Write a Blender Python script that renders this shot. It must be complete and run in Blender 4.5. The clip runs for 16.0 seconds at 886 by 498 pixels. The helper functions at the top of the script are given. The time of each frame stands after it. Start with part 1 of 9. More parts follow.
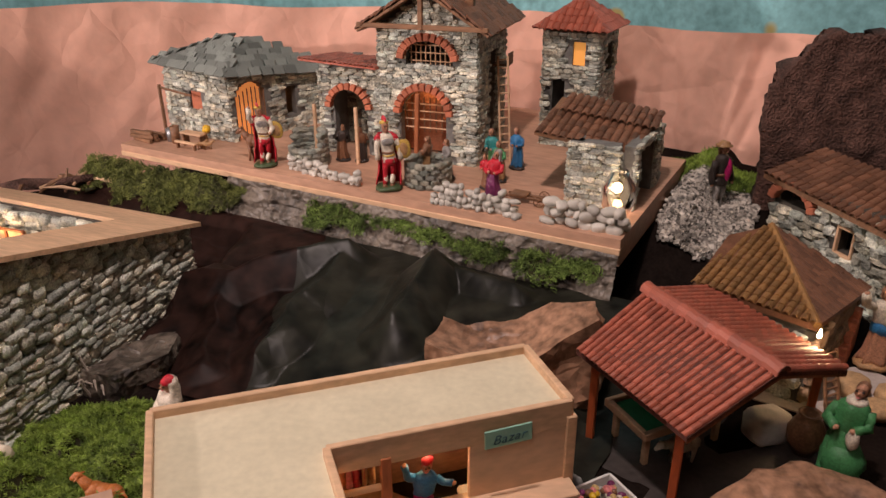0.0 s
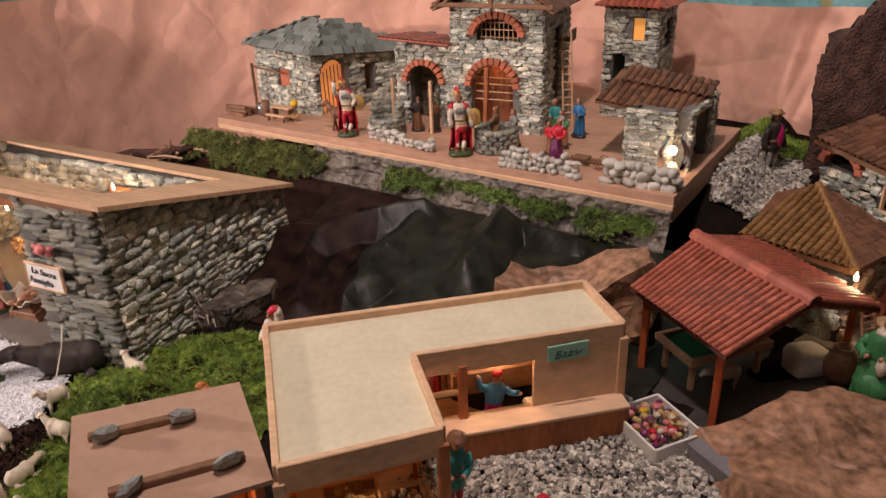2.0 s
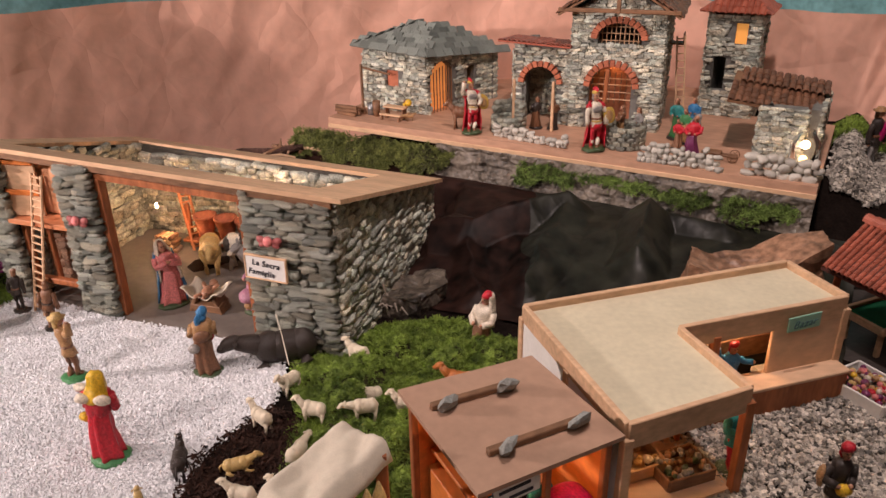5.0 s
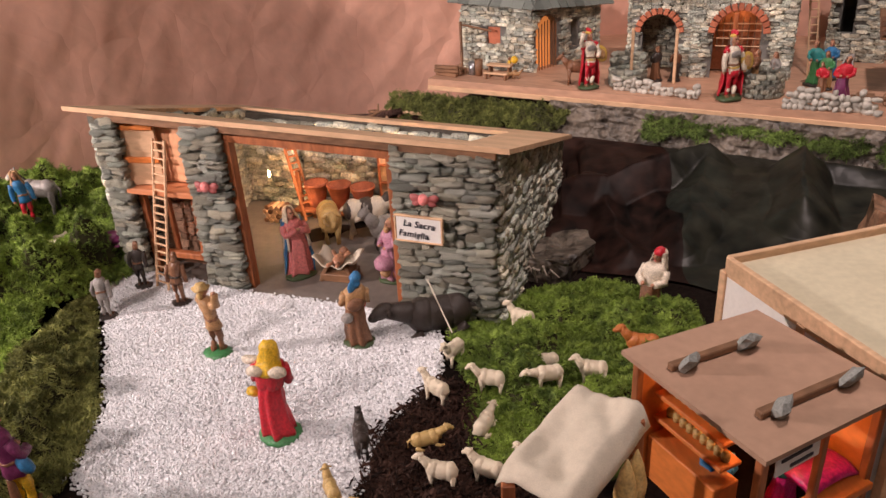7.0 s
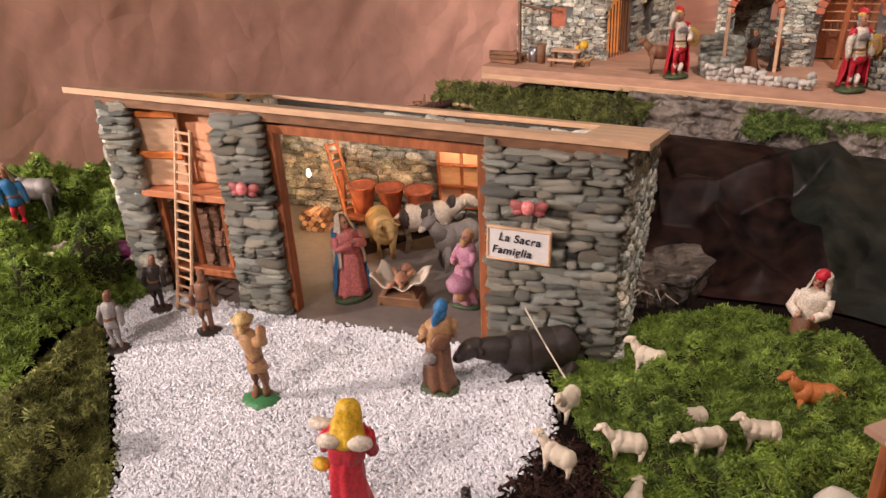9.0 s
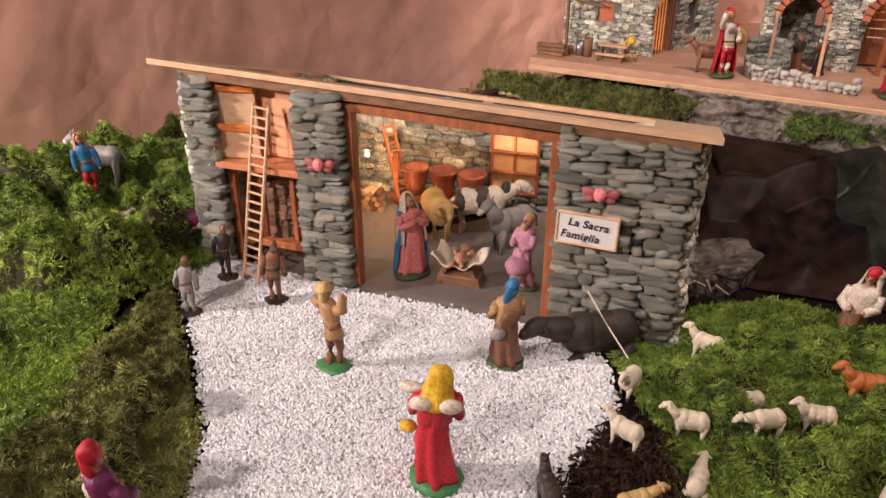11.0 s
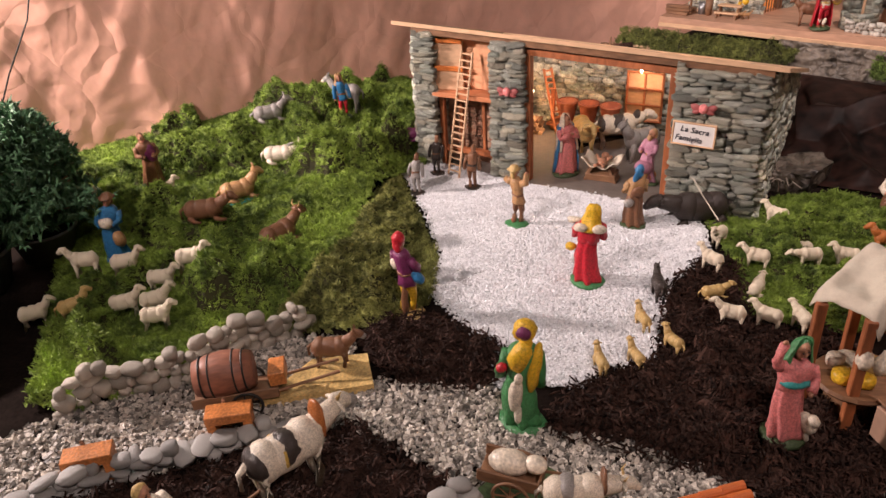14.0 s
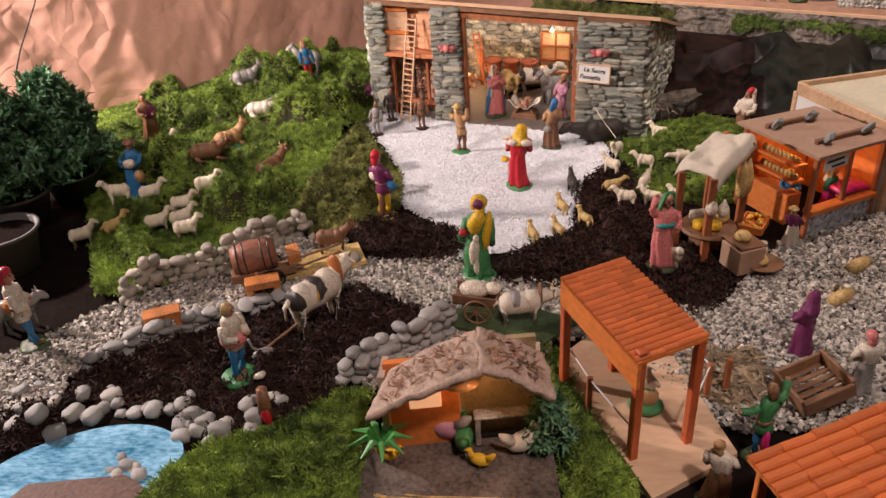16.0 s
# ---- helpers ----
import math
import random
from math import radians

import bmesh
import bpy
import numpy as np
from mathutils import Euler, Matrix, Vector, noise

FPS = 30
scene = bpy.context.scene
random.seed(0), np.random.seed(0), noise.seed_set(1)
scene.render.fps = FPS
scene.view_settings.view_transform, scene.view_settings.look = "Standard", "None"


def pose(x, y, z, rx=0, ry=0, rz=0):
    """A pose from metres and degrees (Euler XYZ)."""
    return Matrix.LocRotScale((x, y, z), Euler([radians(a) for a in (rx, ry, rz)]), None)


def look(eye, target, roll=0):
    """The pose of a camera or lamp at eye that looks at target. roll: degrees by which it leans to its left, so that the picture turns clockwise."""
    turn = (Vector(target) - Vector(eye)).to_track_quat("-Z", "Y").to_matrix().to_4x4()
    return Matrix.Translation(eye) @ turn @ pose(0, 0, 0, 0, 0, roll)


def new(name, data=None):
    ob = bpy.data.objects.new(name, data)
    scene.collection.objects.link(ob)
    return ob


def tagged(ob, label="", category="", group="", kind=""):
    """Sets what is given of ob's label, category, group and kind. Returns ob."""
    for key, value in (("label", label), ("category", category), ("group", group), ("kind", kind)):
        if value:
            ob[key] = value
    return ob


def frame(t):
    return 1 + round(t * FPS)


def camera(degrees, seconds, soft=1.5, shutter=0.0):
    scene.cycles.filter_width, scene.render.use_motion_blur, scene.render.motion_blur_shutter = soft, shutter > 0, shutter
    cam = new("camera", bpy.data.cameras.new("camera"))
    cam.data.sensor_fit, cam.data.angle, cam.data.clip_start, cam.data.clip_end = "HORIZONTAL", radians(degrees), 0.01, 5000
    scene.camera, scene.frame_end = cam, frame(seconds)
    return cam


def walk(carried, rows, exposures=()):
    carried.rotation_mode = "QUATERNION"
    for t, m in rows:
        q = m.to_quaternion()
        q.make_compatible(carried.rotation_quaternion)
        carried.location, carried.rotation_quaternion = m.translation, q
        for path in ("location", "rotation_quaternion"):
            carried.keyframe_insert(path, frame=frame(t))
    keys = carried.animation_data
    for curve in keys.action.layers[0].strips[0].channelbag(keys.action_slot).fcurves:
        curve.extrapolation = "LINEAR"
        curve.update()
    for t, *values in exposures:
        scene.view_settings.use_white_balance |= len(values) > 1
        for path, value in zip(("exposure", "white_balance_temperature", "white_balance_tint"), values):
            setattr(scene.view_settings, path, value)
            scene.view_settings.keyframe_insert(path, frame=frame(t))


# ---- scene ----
cam = camera(60.5, 16.0)
PATH = [
    (0.0, -0.0000, 0.0000, 0.5800, 65.29, 0.38, -0.00),
    (0.5, 0.0004, -0.0534, 0.5795, 64.67, 1.22, -1.28),
    (1.0, 0.0075, -0.0848, 0.5706, 63.91, 1.52, 0.19),
    (1.5, 0.0127, -0.1074, 0.5687, 63.74, 1.80, 3.19),
    (2.0, -0.0086, -0.1320, 0.5821, 64.60, 1.90, 4.39),
    (2.5, -0.0571, -0.1782, 0.5942, 65.35, 1.70, 4.01),
    (3.0, -0.1192, -0.2132, 0.5973, 65.43, 1.35, 3.17),
    (3.5, -0.1855, -0.2414, 0.6077, 65.86, 1.56, 1.68),
    (4.0, -0.2462, -0.2587, 0.6062, 65.56, 1.27, -0.23),
    (4.5, -0.3116, -0.2424, 0.6070, 65.14, 0.75, 0.05),
    (7.0, -0.5668, -0.1626, 0.5427, 63.46, 3.13, 0.71),
    (7.5, -0.6069, -0.1212, 0.5144, 63.82, 3.45, 1.27),
    (8.0, -0.6438, -0.0378, 0.4947, 64.20, 3.66, 1.09),
    (10.5, -0.7441, 0.0542, 0.4611, 62.53, 0.13, -0.84),
    (11.0, -0.7696, -0.0039, 0.4804, 62.80, 0.01, 1.43),
    (11.5, -0.7962, -0.0642, 0.4959, 62.95, 0.23, 4.64),
    (12.0, -0.8166, -0.1352, 0.5216, 62.83, 1.01, 7.32),
    (12.5, -0.8170, -0.2007, 0.5428, 62.25, 1.71, 8.98),
    (13.0, -0.8101, -0.2730, 0.5658, 62.11, 2.42, 9.90),
    (13.5, -0.8098, -0.3654, 0.5683, 61.52, 2.71, 9.96),
    (14.0, -0.7974, -0.4395, 0.5747, 60.54, 2.98, 10.25),
    (14.5, -0.7740, -0.5039, 0.5824, 59.70, 3.43, 11.48),
    (15.0, -0.7612, -0.6110, 0.6017, 59.75, 4.33, 11.00),
    (15.5, -0.7812, -0.7009, 0.6144, 59.73, 4.39, 7.36),
    (16.0, -0.8103, -0.7878, 0.6110, 59.69, 3.24, 3.82),
]
walk(cam, [(t, pose(x, y, z, rx, ry, rz)) for t, x, y, z, rx, ry, rz in PATH])

# ---- light: a warm indoor room at night, lamps above the table, small bulbs in the model ----
world = bpy.data.worlds.new("room_air")
scene.world = world
world.use_nodes = True
world.node_tree.nodes["Background"].inputs[0].default_value = (1.0, 0.78, 0.62, 1)
world.node_tree.nodes["Background"].inputs[1].default_value = 0.003


def lamp(name, kind, watts, colour, m, size=0.1, spread=None, blend=0.6):
    d = bpy.data.lights.new(name, kind)
    d.energy, d.color = watts, colour
    if kind == "AREA":
        d.shape, d.size = "DISK", size
    else:
        d.shadow_soft_size = size
    if kind == "SPOT":
        d.spot_size, d.spot_blend = radians(spread), blend
    ob = new(name, d)
    ob.matrix_world = m
    return ob


WARM = (1.0, 0.80, 0.76)
lamp("ceiling_lamp_light", "AREA", 8.0, WARM, look((-0.5, -0.65, 2.2), (-0.4, 0.4, 0.1)), 0.5)
lamp("lamp_left_light", "SPOT", 132.0, WARM, look((-1.95, -0.85, 1.45), (-1.05, 1.38, 0.34)), 0.04, 58, 0.95)
lamp("table_lamp_light", "SPOT", 122.0, WARM, look((-2.32, 0.44, 0.64), (-1.0, 0.60, 0.08)), 0.04, 126, 0.6)
lamp("lamp_front_light", "SPOT", 62.0, WARM, look((-0.3, -1.0, 1.6), (-0.75, -0.4, 0.0)), 0.06, 58, 1.0)
lamp("lamp_right_light", "SPOT", 76.0, WARM, look((-0.15, 0.45, 1.75), (0.27, 0.95, 0.08)), 0.05, 88, 0.8)

# ---- materials ----


def nd(nt, kind, **kw):
    n = nt.nodes.new(kind)
    for k, v in kw.items():
        n.inputs[k].default_value = v
    return n


def mat(name, col, rough=0.6, var=0.25, scale=60, bump=0.25, metal=0.0, spec=0.4, rand=0.0, island=0.0, col2=None, stretch=None, fine=7.0, dist=0.002, tints=()):
    """Colour varied at two scales, fine relief, and optional variation from piece to piece."""
    m = bpy.data.materials.new(name)
    m.use_nodes = True
    nt = m.node_tree
    b = nt.nodes["Principled BSDF"]
    b.inputs["Roughness"].default_value, b.inputs["Metallic"].default_value = rough, metal
    b.inputs["Specular IOR Level"].default_value = spec
    tc = nd(nt, "ShaderNodeTexCoord")
    src = tc.outputs["Object"]
    if stretch:
        mp = nd(nt, "ShaderNodeMapping")
        mp.inputs["Scale"].default_value = stretch
        nt.links.new(src, mp.inputs["Vector"])
        src = mp.outputs["Vector"]
    n1 = nd(nt, "ShaderNodeTexNoise", Scale=scale, Detail=3.0)
    n2 = nd(nt, "ShaderNodeTexNoise", Scale=scale * fine, Detail=2.0)
    for n in (n1, n2):
        nt.links.new(src, n.inputs["Vector"])
    add = nd(nt, "ShaderNodeMath")
    add.operation = "ADD"
    nt.links.new(n1.outputs["Fac"], add.inputs[0])
    nt.links.new(n2.outputs["Fac"], add.inputs[1])
    ramp = nd(nt, "ShaderNodeMapRange")
    for k, v in (("From Min", 0.7), ("From Max", 1.3)):
        ramp.inputs[k].default_value = v
    nt.links.new(add.outputs[0], ramp.inputs["Value"])
    mix = nd(nt, "ShaderNodeMix")
    mix.data_type = "RGBA"
    lo = tuple(c * (1 - var) for c in col)
    hi = tuple(min(1, c * (1 + var)) for c in (col2 or col))
    mix.inputs[6].default_value, mix.inputs[7].default_value = (*lo, 1), (*hi, 1)
    nt.links.new(ramp.outputs[0], mix.inputs[0])
    out = mix.outputs[2]
    if rand or island:
        hsv = nd(nt, "ShaderNodeHueSaturation")
        mr = nd(nt, "ShaderNodeMapRange")
        k = rand or island
        mr.inputs["To Min"].default_value, mr.inputs["To Max"].default_value = 1 - k, 1 + k
        if rand:
            nt.links.new(nd(nt, "ShaderNodeObjectInfo").outputs["Random"], mr.inputs["Value"])
        else:
            nt.links.new(nd(nt, "ShaderNodeNewGeometry").outputs["Random Per Island"], mr.inputs["Value"])
        nt.links.new(mr.outputs[0], hsv.inputs["Value"])
        nt.links.new(out, hsv.inputs["Color"])
        out = hsv.outputs[0]
        if tints:
            turn = nd(nt, "ShaderNodeMath")
            turn.operation = "MULTIPLY"
            turn.inputs[1].default_value = 7.31
            wrap = nd(nt, "ShaderNodeMath")
            wrap.operation = "FRACT"
            nt.links.new(mr.inputs["Value"].links[0].from_socket, turn.inputs[0])
            nt.links.new(turn.outputs[0], wrap.inputs[0])
            pick = nd(nt, "ShaderNodeValToRGB")
            for k, tint in enumerate(tints):
                el = pick.color_ramp.elements[k] if k < 2 else pick.color_ramp.elements.new(0.5)
                el.color = (*tint, 1)
            for k, el in enumerate(pick.color_ramp.elements):
                el.position = k / (len(tints) - 1)
            nt.links.new(wrap.outputs[0], pick.inputs["Fac"])
            tone = nd(nt, "ShaderNodeMix")
            tone.data_type, tone.blend_type = "RGBA", "MULTIPLY"
            tone.inputs[0].default_value = 1.0
            nt.links.new(out, tone.inputs[6])
            nt.links.new(pick.outputs["Color"], tone.inputs[7])
            out = tone.outputs[2]
    nt.links.new(out, b.inputs["Base Color"])
    if bump:
        bp = nd(nt, "ShaderNodeBump", Strength=bump, Distance=dist)
        nt.links.new(add.outputs[0], bp.inputs["Height"])
        nt.links.new(bp.outputs[0], b.inputs["Normal"])
    return m


def glow(name, col, strength):
    m = bpy.data.materials.new(name)
    m.use_nodes = True
    b = m.node_tree.nodes["Principled BSDF"]
    b.inputs["Base Color"].default_value = (*col, 1)
    b.inputs["Emission Color"].default_value, b.inputs["Emission Strength"].default_value = (*col, 1), strength
    return m


def star_cloth():
    m = mat("teal_star_cloth", (0.22, 0.46, 0.48), 0.8, 0.3, 9, 0.2)
    nt = m.node_tree
    b = nt.nodes["Principled BSDF"]
    base = b.inputs["Base Color"].links[0].from_socket
    vor = nd(nt, "ShaderNodeTexVoronoi", Scale=9.0)
    nt.links.new(nt.nodes["Texture Coordinate"].outputs["Object"], vor.inputs["Vector"])
    mr = nd(nt, "ShaderNodeMapRange")
    for k, v in (("From Min", 0.16), ("From Max", 0.22), ("To Min", 1.0), ("To Max", 0.0)):
        mr.inputs[k].default_value = v
    nt.links.new(vor.outputs["Distance"], mr.inputs["Value"])
    mix = nd(nt, "ShaderNodeMix")
    mix.data_type = "RGBA"
    mix.inputs[7].default_value = (0.48, 0.40, 0.16, 1)
    nt.links.new(mr.outputs[0], mix.inputs[0])
    nt.links.new(base, mix.inputs[6])
    nt.links.new(mix.outputs[2], b.inputs["Base Color"])
    return m


def creased(m, scale, dist, strength=0.6):
    """Adds sharp irregular folds to a paper."""
    nt = m.node_tree
    b = nt.nodes["Principled BSDF"]
    tc = nt.nodes["Texture Coordinate"]
    wob = nd(nt, "ShaderNodeTexNoise", Scale=scale * 0.8, Detail=2.0)
    nt.links.new(tc.outputs["Object"], wob.inputs["Vector"])
    mixv = nd(nt, "ShaderNodeMix")
    mixv.data_type = "RGBA"
    mixv.blend_type = "LINEAR_LIGHT"
    mixv.inputs[0].default_value = 0.25 / scale * 2
    nt.links.new(tc.outputs["Object"], mixv.inputs[6])
    nt.links.new(wob.outputs["Color"], mixv.inputs[7])
    vor = nd(nt, "ShaderNodeTexVoronoi", Scale=scale)
    vor.feature = "DISTANCE_TO_EDGE"
    nt.links.new(mixv.outputs[2], vor.inputs["Vector"])
    bp = nd(nt, "ShaderNodeBump", Strength=strength, Distance=dist)
    nt.links.new(vor.outputs["Distance"], bp.inputs["Height"])
    if b.inputs["Normal"].links:
        nt.links.new(b.inputs["Normal"].links[0].from_socket, bp.inputs["Normal"])
    nt.links.new(bp.outputs[0], b.inputs["Normal"])
    return m


M_STAR = star_cloth()
M_PAPER = mat("salmon_backdrop_paper", (0.82, 0.46, 0.34), 0.7, 0.08, 5, 0.25, dist=0.004)
M_WALLPAINT = mat("room_wall_paint", (0.36, 0.27, 0.21), 0.8, 0.05, 3, 0.05)
M_GROUND = mat("brown_ground_paper", (0.012, 0.0085, 0.007), 1.0, 0.4, 30, 0.4, spec=0.03)
STONE_TINTS = ((0.95, 1.04, 0.99), (1.15, 1.15, 1.1), (1.3, 1.19, 1.02), (0.85, 0.9, 0.87))
M_SLATE = mat("grey_pebble_stone", (0.33, 0.345, 0.31), 0.36, 0.5, 55, 0.9, rand=0.45, col2=(0.47, 0.47, 0.42), dist=0.003, tints=STONE_TINTS)
M_SLATEI = mat("grey_pebble_stone_row", (0.33, 0.345, 0.31), 0.36, 0.5, 55, 0.9, island=0.45, col2=(0.47, 0.47, 0.42), dist=0.003, tints=STONE_TINTS)
M_MORTAR = mat("dark_mortar", (0.07, 0.062, 0.05), 0.95, 0.3, 90, 0.4)
M_PEBBLE = mat("pale_pebble", (0.50, 0.47, 0.41), 0.6, 0.25, 60, 0.3, rand=0.25)
M_PEBBLEI = mat("pale_pebble_loose", (0.50, 0.47, 0.41), 0.6, 0.25, 60, 0.3, island=0.25)
M_RIVER = mat("grey_river_stone", (0.34, 0.33, 0.31), 0.55, 0.3, 50, 0.3, rand=0.3)
M_WOOD = mat("red_stained_wood", (0.36, 0.12, 0.045), 0.55, 0.35, 25, 0.2, stretch=(1, 1, 0.25))
M_PINE = mat("pale_pine_wood", (0.62, 0.40, 0.24), 0.6, 0.2, 22, 0.15, stretch=(0.3, 1, 1))
M_PLY = mat("plywood_board", (0.66, 0.44, 0.28), 0.6, 0.15, 16, 0.1, stretch=(0.35, 1, 1))
M_BROWNWOOD = mat("brown_wood", (0.22, 0.115, 0.06), 0.55, 0.35, 28, 0.25, stretch=(0.3, 1, 1))
M_PLATFORM = mat("platform_wood", (0.50, 0.29, 0.19), 0.5, 0.2, 14, 0.12, stretch=(0.3, 1, 1))
M_CARD = mat("brown_cardboard", (0.40, 0.25, 0.17), 0.75, 0.10, 12, 0.08)
M_CREAM = mat("cream_felt_roof", (0.62, 0.56, 0.40), 0.85, 0.08, 18, 0.15)
M_WHITE = mat("white_card", (0.78, 0.76, 0.72), 0.6, 0.05, 30, 0.05)
M_ORANGE = mat("orange_stained_wood", (0.66, 0.20, 0.045), 0.5, 0.18, 20, 0.12, stretch=(1, 0.3, 1))
M_REDTILE = mat("terracotta_red_tile", (0.36, 0.10, 0.06), 0.38, 0.25, 90, 0.25, rand=0.25)
M_REDTILEI = mat("terracotta_red_tile_row", (0.36, 0.105, 0.06), 0.5, 0.25, 90, 0.25, island=0.25)
M_BRICK = mat("terracotta_brick", (0.46, 0.15, 0.08), 0.75, 0.25, 80, 0.3, rand=0.2)
M_BROWNTILE = mat("brown_roof_tile", (0.20, 0.092, 0.05), 0.5, 0.3, 80, 0.4, rand=0.35)
M_BROWNTILEI = mat("brown_roof_tile_row", (0.25, 0.135, 0.06), 0.55, 0.3, 80, 0.3, island=0.22)
M_SLATEROOF = mat("grey_slate_slab", (0.21, 0.23, 0.205), 0.45, 0.35, 60, 0.5, rand=0.4)
M_BARK = mat("cork_bark", (0.105, 0.054, 0.040), 0.95, 0.6, 38, 1.0, dist=0.008)
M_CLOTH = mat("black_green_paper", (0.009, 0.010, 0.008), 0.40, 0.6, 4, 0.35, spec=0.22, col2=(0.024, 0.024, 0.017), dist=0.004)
M_CLOTHB = mat("black_brown_paper", (0.009, 0.005, 0.004), 0.5, 0.6, 5, 0.35, spec=0.12, col2=(0.026, 0.012, 0.009), dist=0.004)
M_ROCK = mat("crumpled_rock_paper", (0.060, 0.050, 0.040), 0.42, 0.6, 14, 0.8, col2=(0.135, 0.112, 0.088), dist=0.005)
M_ROCKB = mat("brown_rock_paper", (0.20, 0.105, 0.06), 0.42, 0.5, 12, 0.5, col2=(0.34, 0.19, 0.115))
M_MOSS = mat("green_moss", (0.075, 0.145, 0.020), 0.7, 0.5, 7, 0.0, island=0.45, col2=(0.235, 0.33, 0.055))
M_MOSSO = mat("olive_moss", (0.12, 0.135, 0.034), 0.85, 0.45, 10, 0.0, island=0.4, col2=(0.26, 0.275, 0.08))
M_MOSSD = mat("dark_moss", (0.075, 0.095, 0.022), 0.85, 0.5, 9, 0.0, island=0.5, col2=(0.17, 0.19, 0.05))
# M_MOSSE: darker copy of the green moss, with shade put into its colour
M_MOSSE = mat("green_moss_shade_tinted", (0.062, 0.105, 0.020), 0.8, 0.5, 9, 0.0, island=0.5, col2=(0.15, 0.22, 0.05))
M_MOSSBASE = mat("moss_mat", (0.035, 0.035, 0.012), 0.95, 0.4, 40, 0.5)
M_SNOW = mat("white_granules", (0.76, 0.77, 0.79), 0.6, 0.10, 60, 0.1, island=0.16)
M_GRAVEL = mat("grey_gravel", (0.36, 0.33, 0.285), 0.55, 0.3, 60, 0.2, island=0.85)
M_SOIL = mat("dark_bark_soil", (0.034, 0.017, 0.012), 0.85, 0.5, 60, 0.5, island=0.7, spec=0.2)
M_BULB = glow("bulb_glow", (1.0, 0.72, 0.42), 30.0)
M_WATER = mat("painted_blue_water", (0.04, 0.27, 0.50), 0.10, 0.35, 16, 0.3, col2=(0.26, 0.50, 0.68), stretch=(1, 2.5, 1))
M_FABRIC = mat("cream_cloth", (0.62, 0.55, 0.44), 0.9, 0.08, 120, 0.3)
M_DARK = mat("dark_iron", (0.03, 0.028, 0.026), 0.5, 0.3, 60, 0.2, metal=0.4)
M_GREENFELT = mat("green_felt", (0.03, 0.33, 0.15), 0.85, 0.12, 60, 0.1)
M_INK = mat("black_ink", (0.02, 0.02, 0.03), 0.6, 0.1, 50, 0.0)
M_TEAL = mat("mint_paper", (0.30, 0.55, 0.42), 0.7, 0.06, 40, 0.05)

creased(M_PAPER, 9.0, 0.03, 0.26)
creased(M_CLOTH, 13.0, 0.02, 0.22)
creased(M_ROCK, 26.0, 0.02, 0.7)
creased(M_ROCKB, 18.0, 0.02, 0.5)


def paint(name, col, rough=0.42):
    return mat(name, col, 0.33, 0.42, 45, 0.3)


P = dict(
    skin=paint("skin_paint", (0.46, 0.23, 0.14)), red=paint("red_paint", (0.50, 0.02, 0.035)), blue=paint("blue_paint", (0.035, 0.17, 0.36)),
    yellow=paint("yellow_paint", (0.70, 0.43, 0.03)), white=paint("ivory_paint", (0.68, 0.60, 0.48)), pink=paint("pink_paint", (0.66, 0.21, 0.20)),
    brown=paint("brown_paint", (0.20, 0.095, 0.05)), tan=paint("tan_paint", (0.42, 0.24, 0.11)), green=paint("green_paint", (0.06, 0.22, 0.08)),
    dark=paint("dark_paint", (0.045, 0.035, 0.03)), grey=paint("grey_paint", (0.30, 0.28, 0.26)), purple=paint("plum_paint", (0.17, 0.03, 0.10)),
    lilac=paint("lilac_paint", (0.46, 0.22, 0.30)), teal=paint("teal_paint", (0.04, 0.26, 0.25)), orange=paint("orange_paint", (0.55, 0.20, 0.06)),
    magenta=paint("magenta_paint", (0.55, 0.02, 0.16)), wool=mat("cream_wool_paint", (0.80, 0.70, 0.53), 0.7, 0.12, 160, 0.5), ginger=paint("ginger_paint", (0.45, 0.15, 0.04)),
    straw=paint("straw_paint", (0.55, 0.38, 0.15)), base=paint("mossy_base_paint", (0.06, 0.09, 0.04)), gold=paint("gold_paint", (0.55, 0.36, 0.08)))
PK = list(P)


# ---- builders ----
def chamfer(sx, sy, sz, b):
    v, idx = [], {}
    h = (sx / 2, sy / 2, sz / 2)
    b = min(b, 0.45 * min(sx, sy, sz))
    for i in range(8):
        s = [1 if i >> k & 1 else -1 for k in range(3)]
        for ax in range(3):
            idx[i, ax] = len(v)
            v.append([s[k] * (h[k] - (0 if k == ax else b)) for k in range(3)])
    f = []
    for ax in range(3):
        p, q = (ax + 1) % 3, (ax + 2) % 3
        for s in (0, 1):
            c = [s << ax | a << p | d << q for a, d in ((0, 0), (1, 0), (1, 1), (0, 1))]
            f.append([idx[i, ax] for i in (c if s else c[::-1])])
        for a in (0, 1):
            for d in (0, 1):
                lo, hi = a << p | d << q, 1 << ax | a << p | d << q
                r = [idx[lo, p], idx[hi, p], idx[hi, q], idx[lo, q]]
                f.append(r if (a == d) else r[::-1])
    for i in range(8):
        odd = bin(i).count("1") % 2
        r = [idx[i, 0], idx[i, 1], idx[i, 2]]
        f.append(r if odd else r[::-1])
    return np.array(v), f


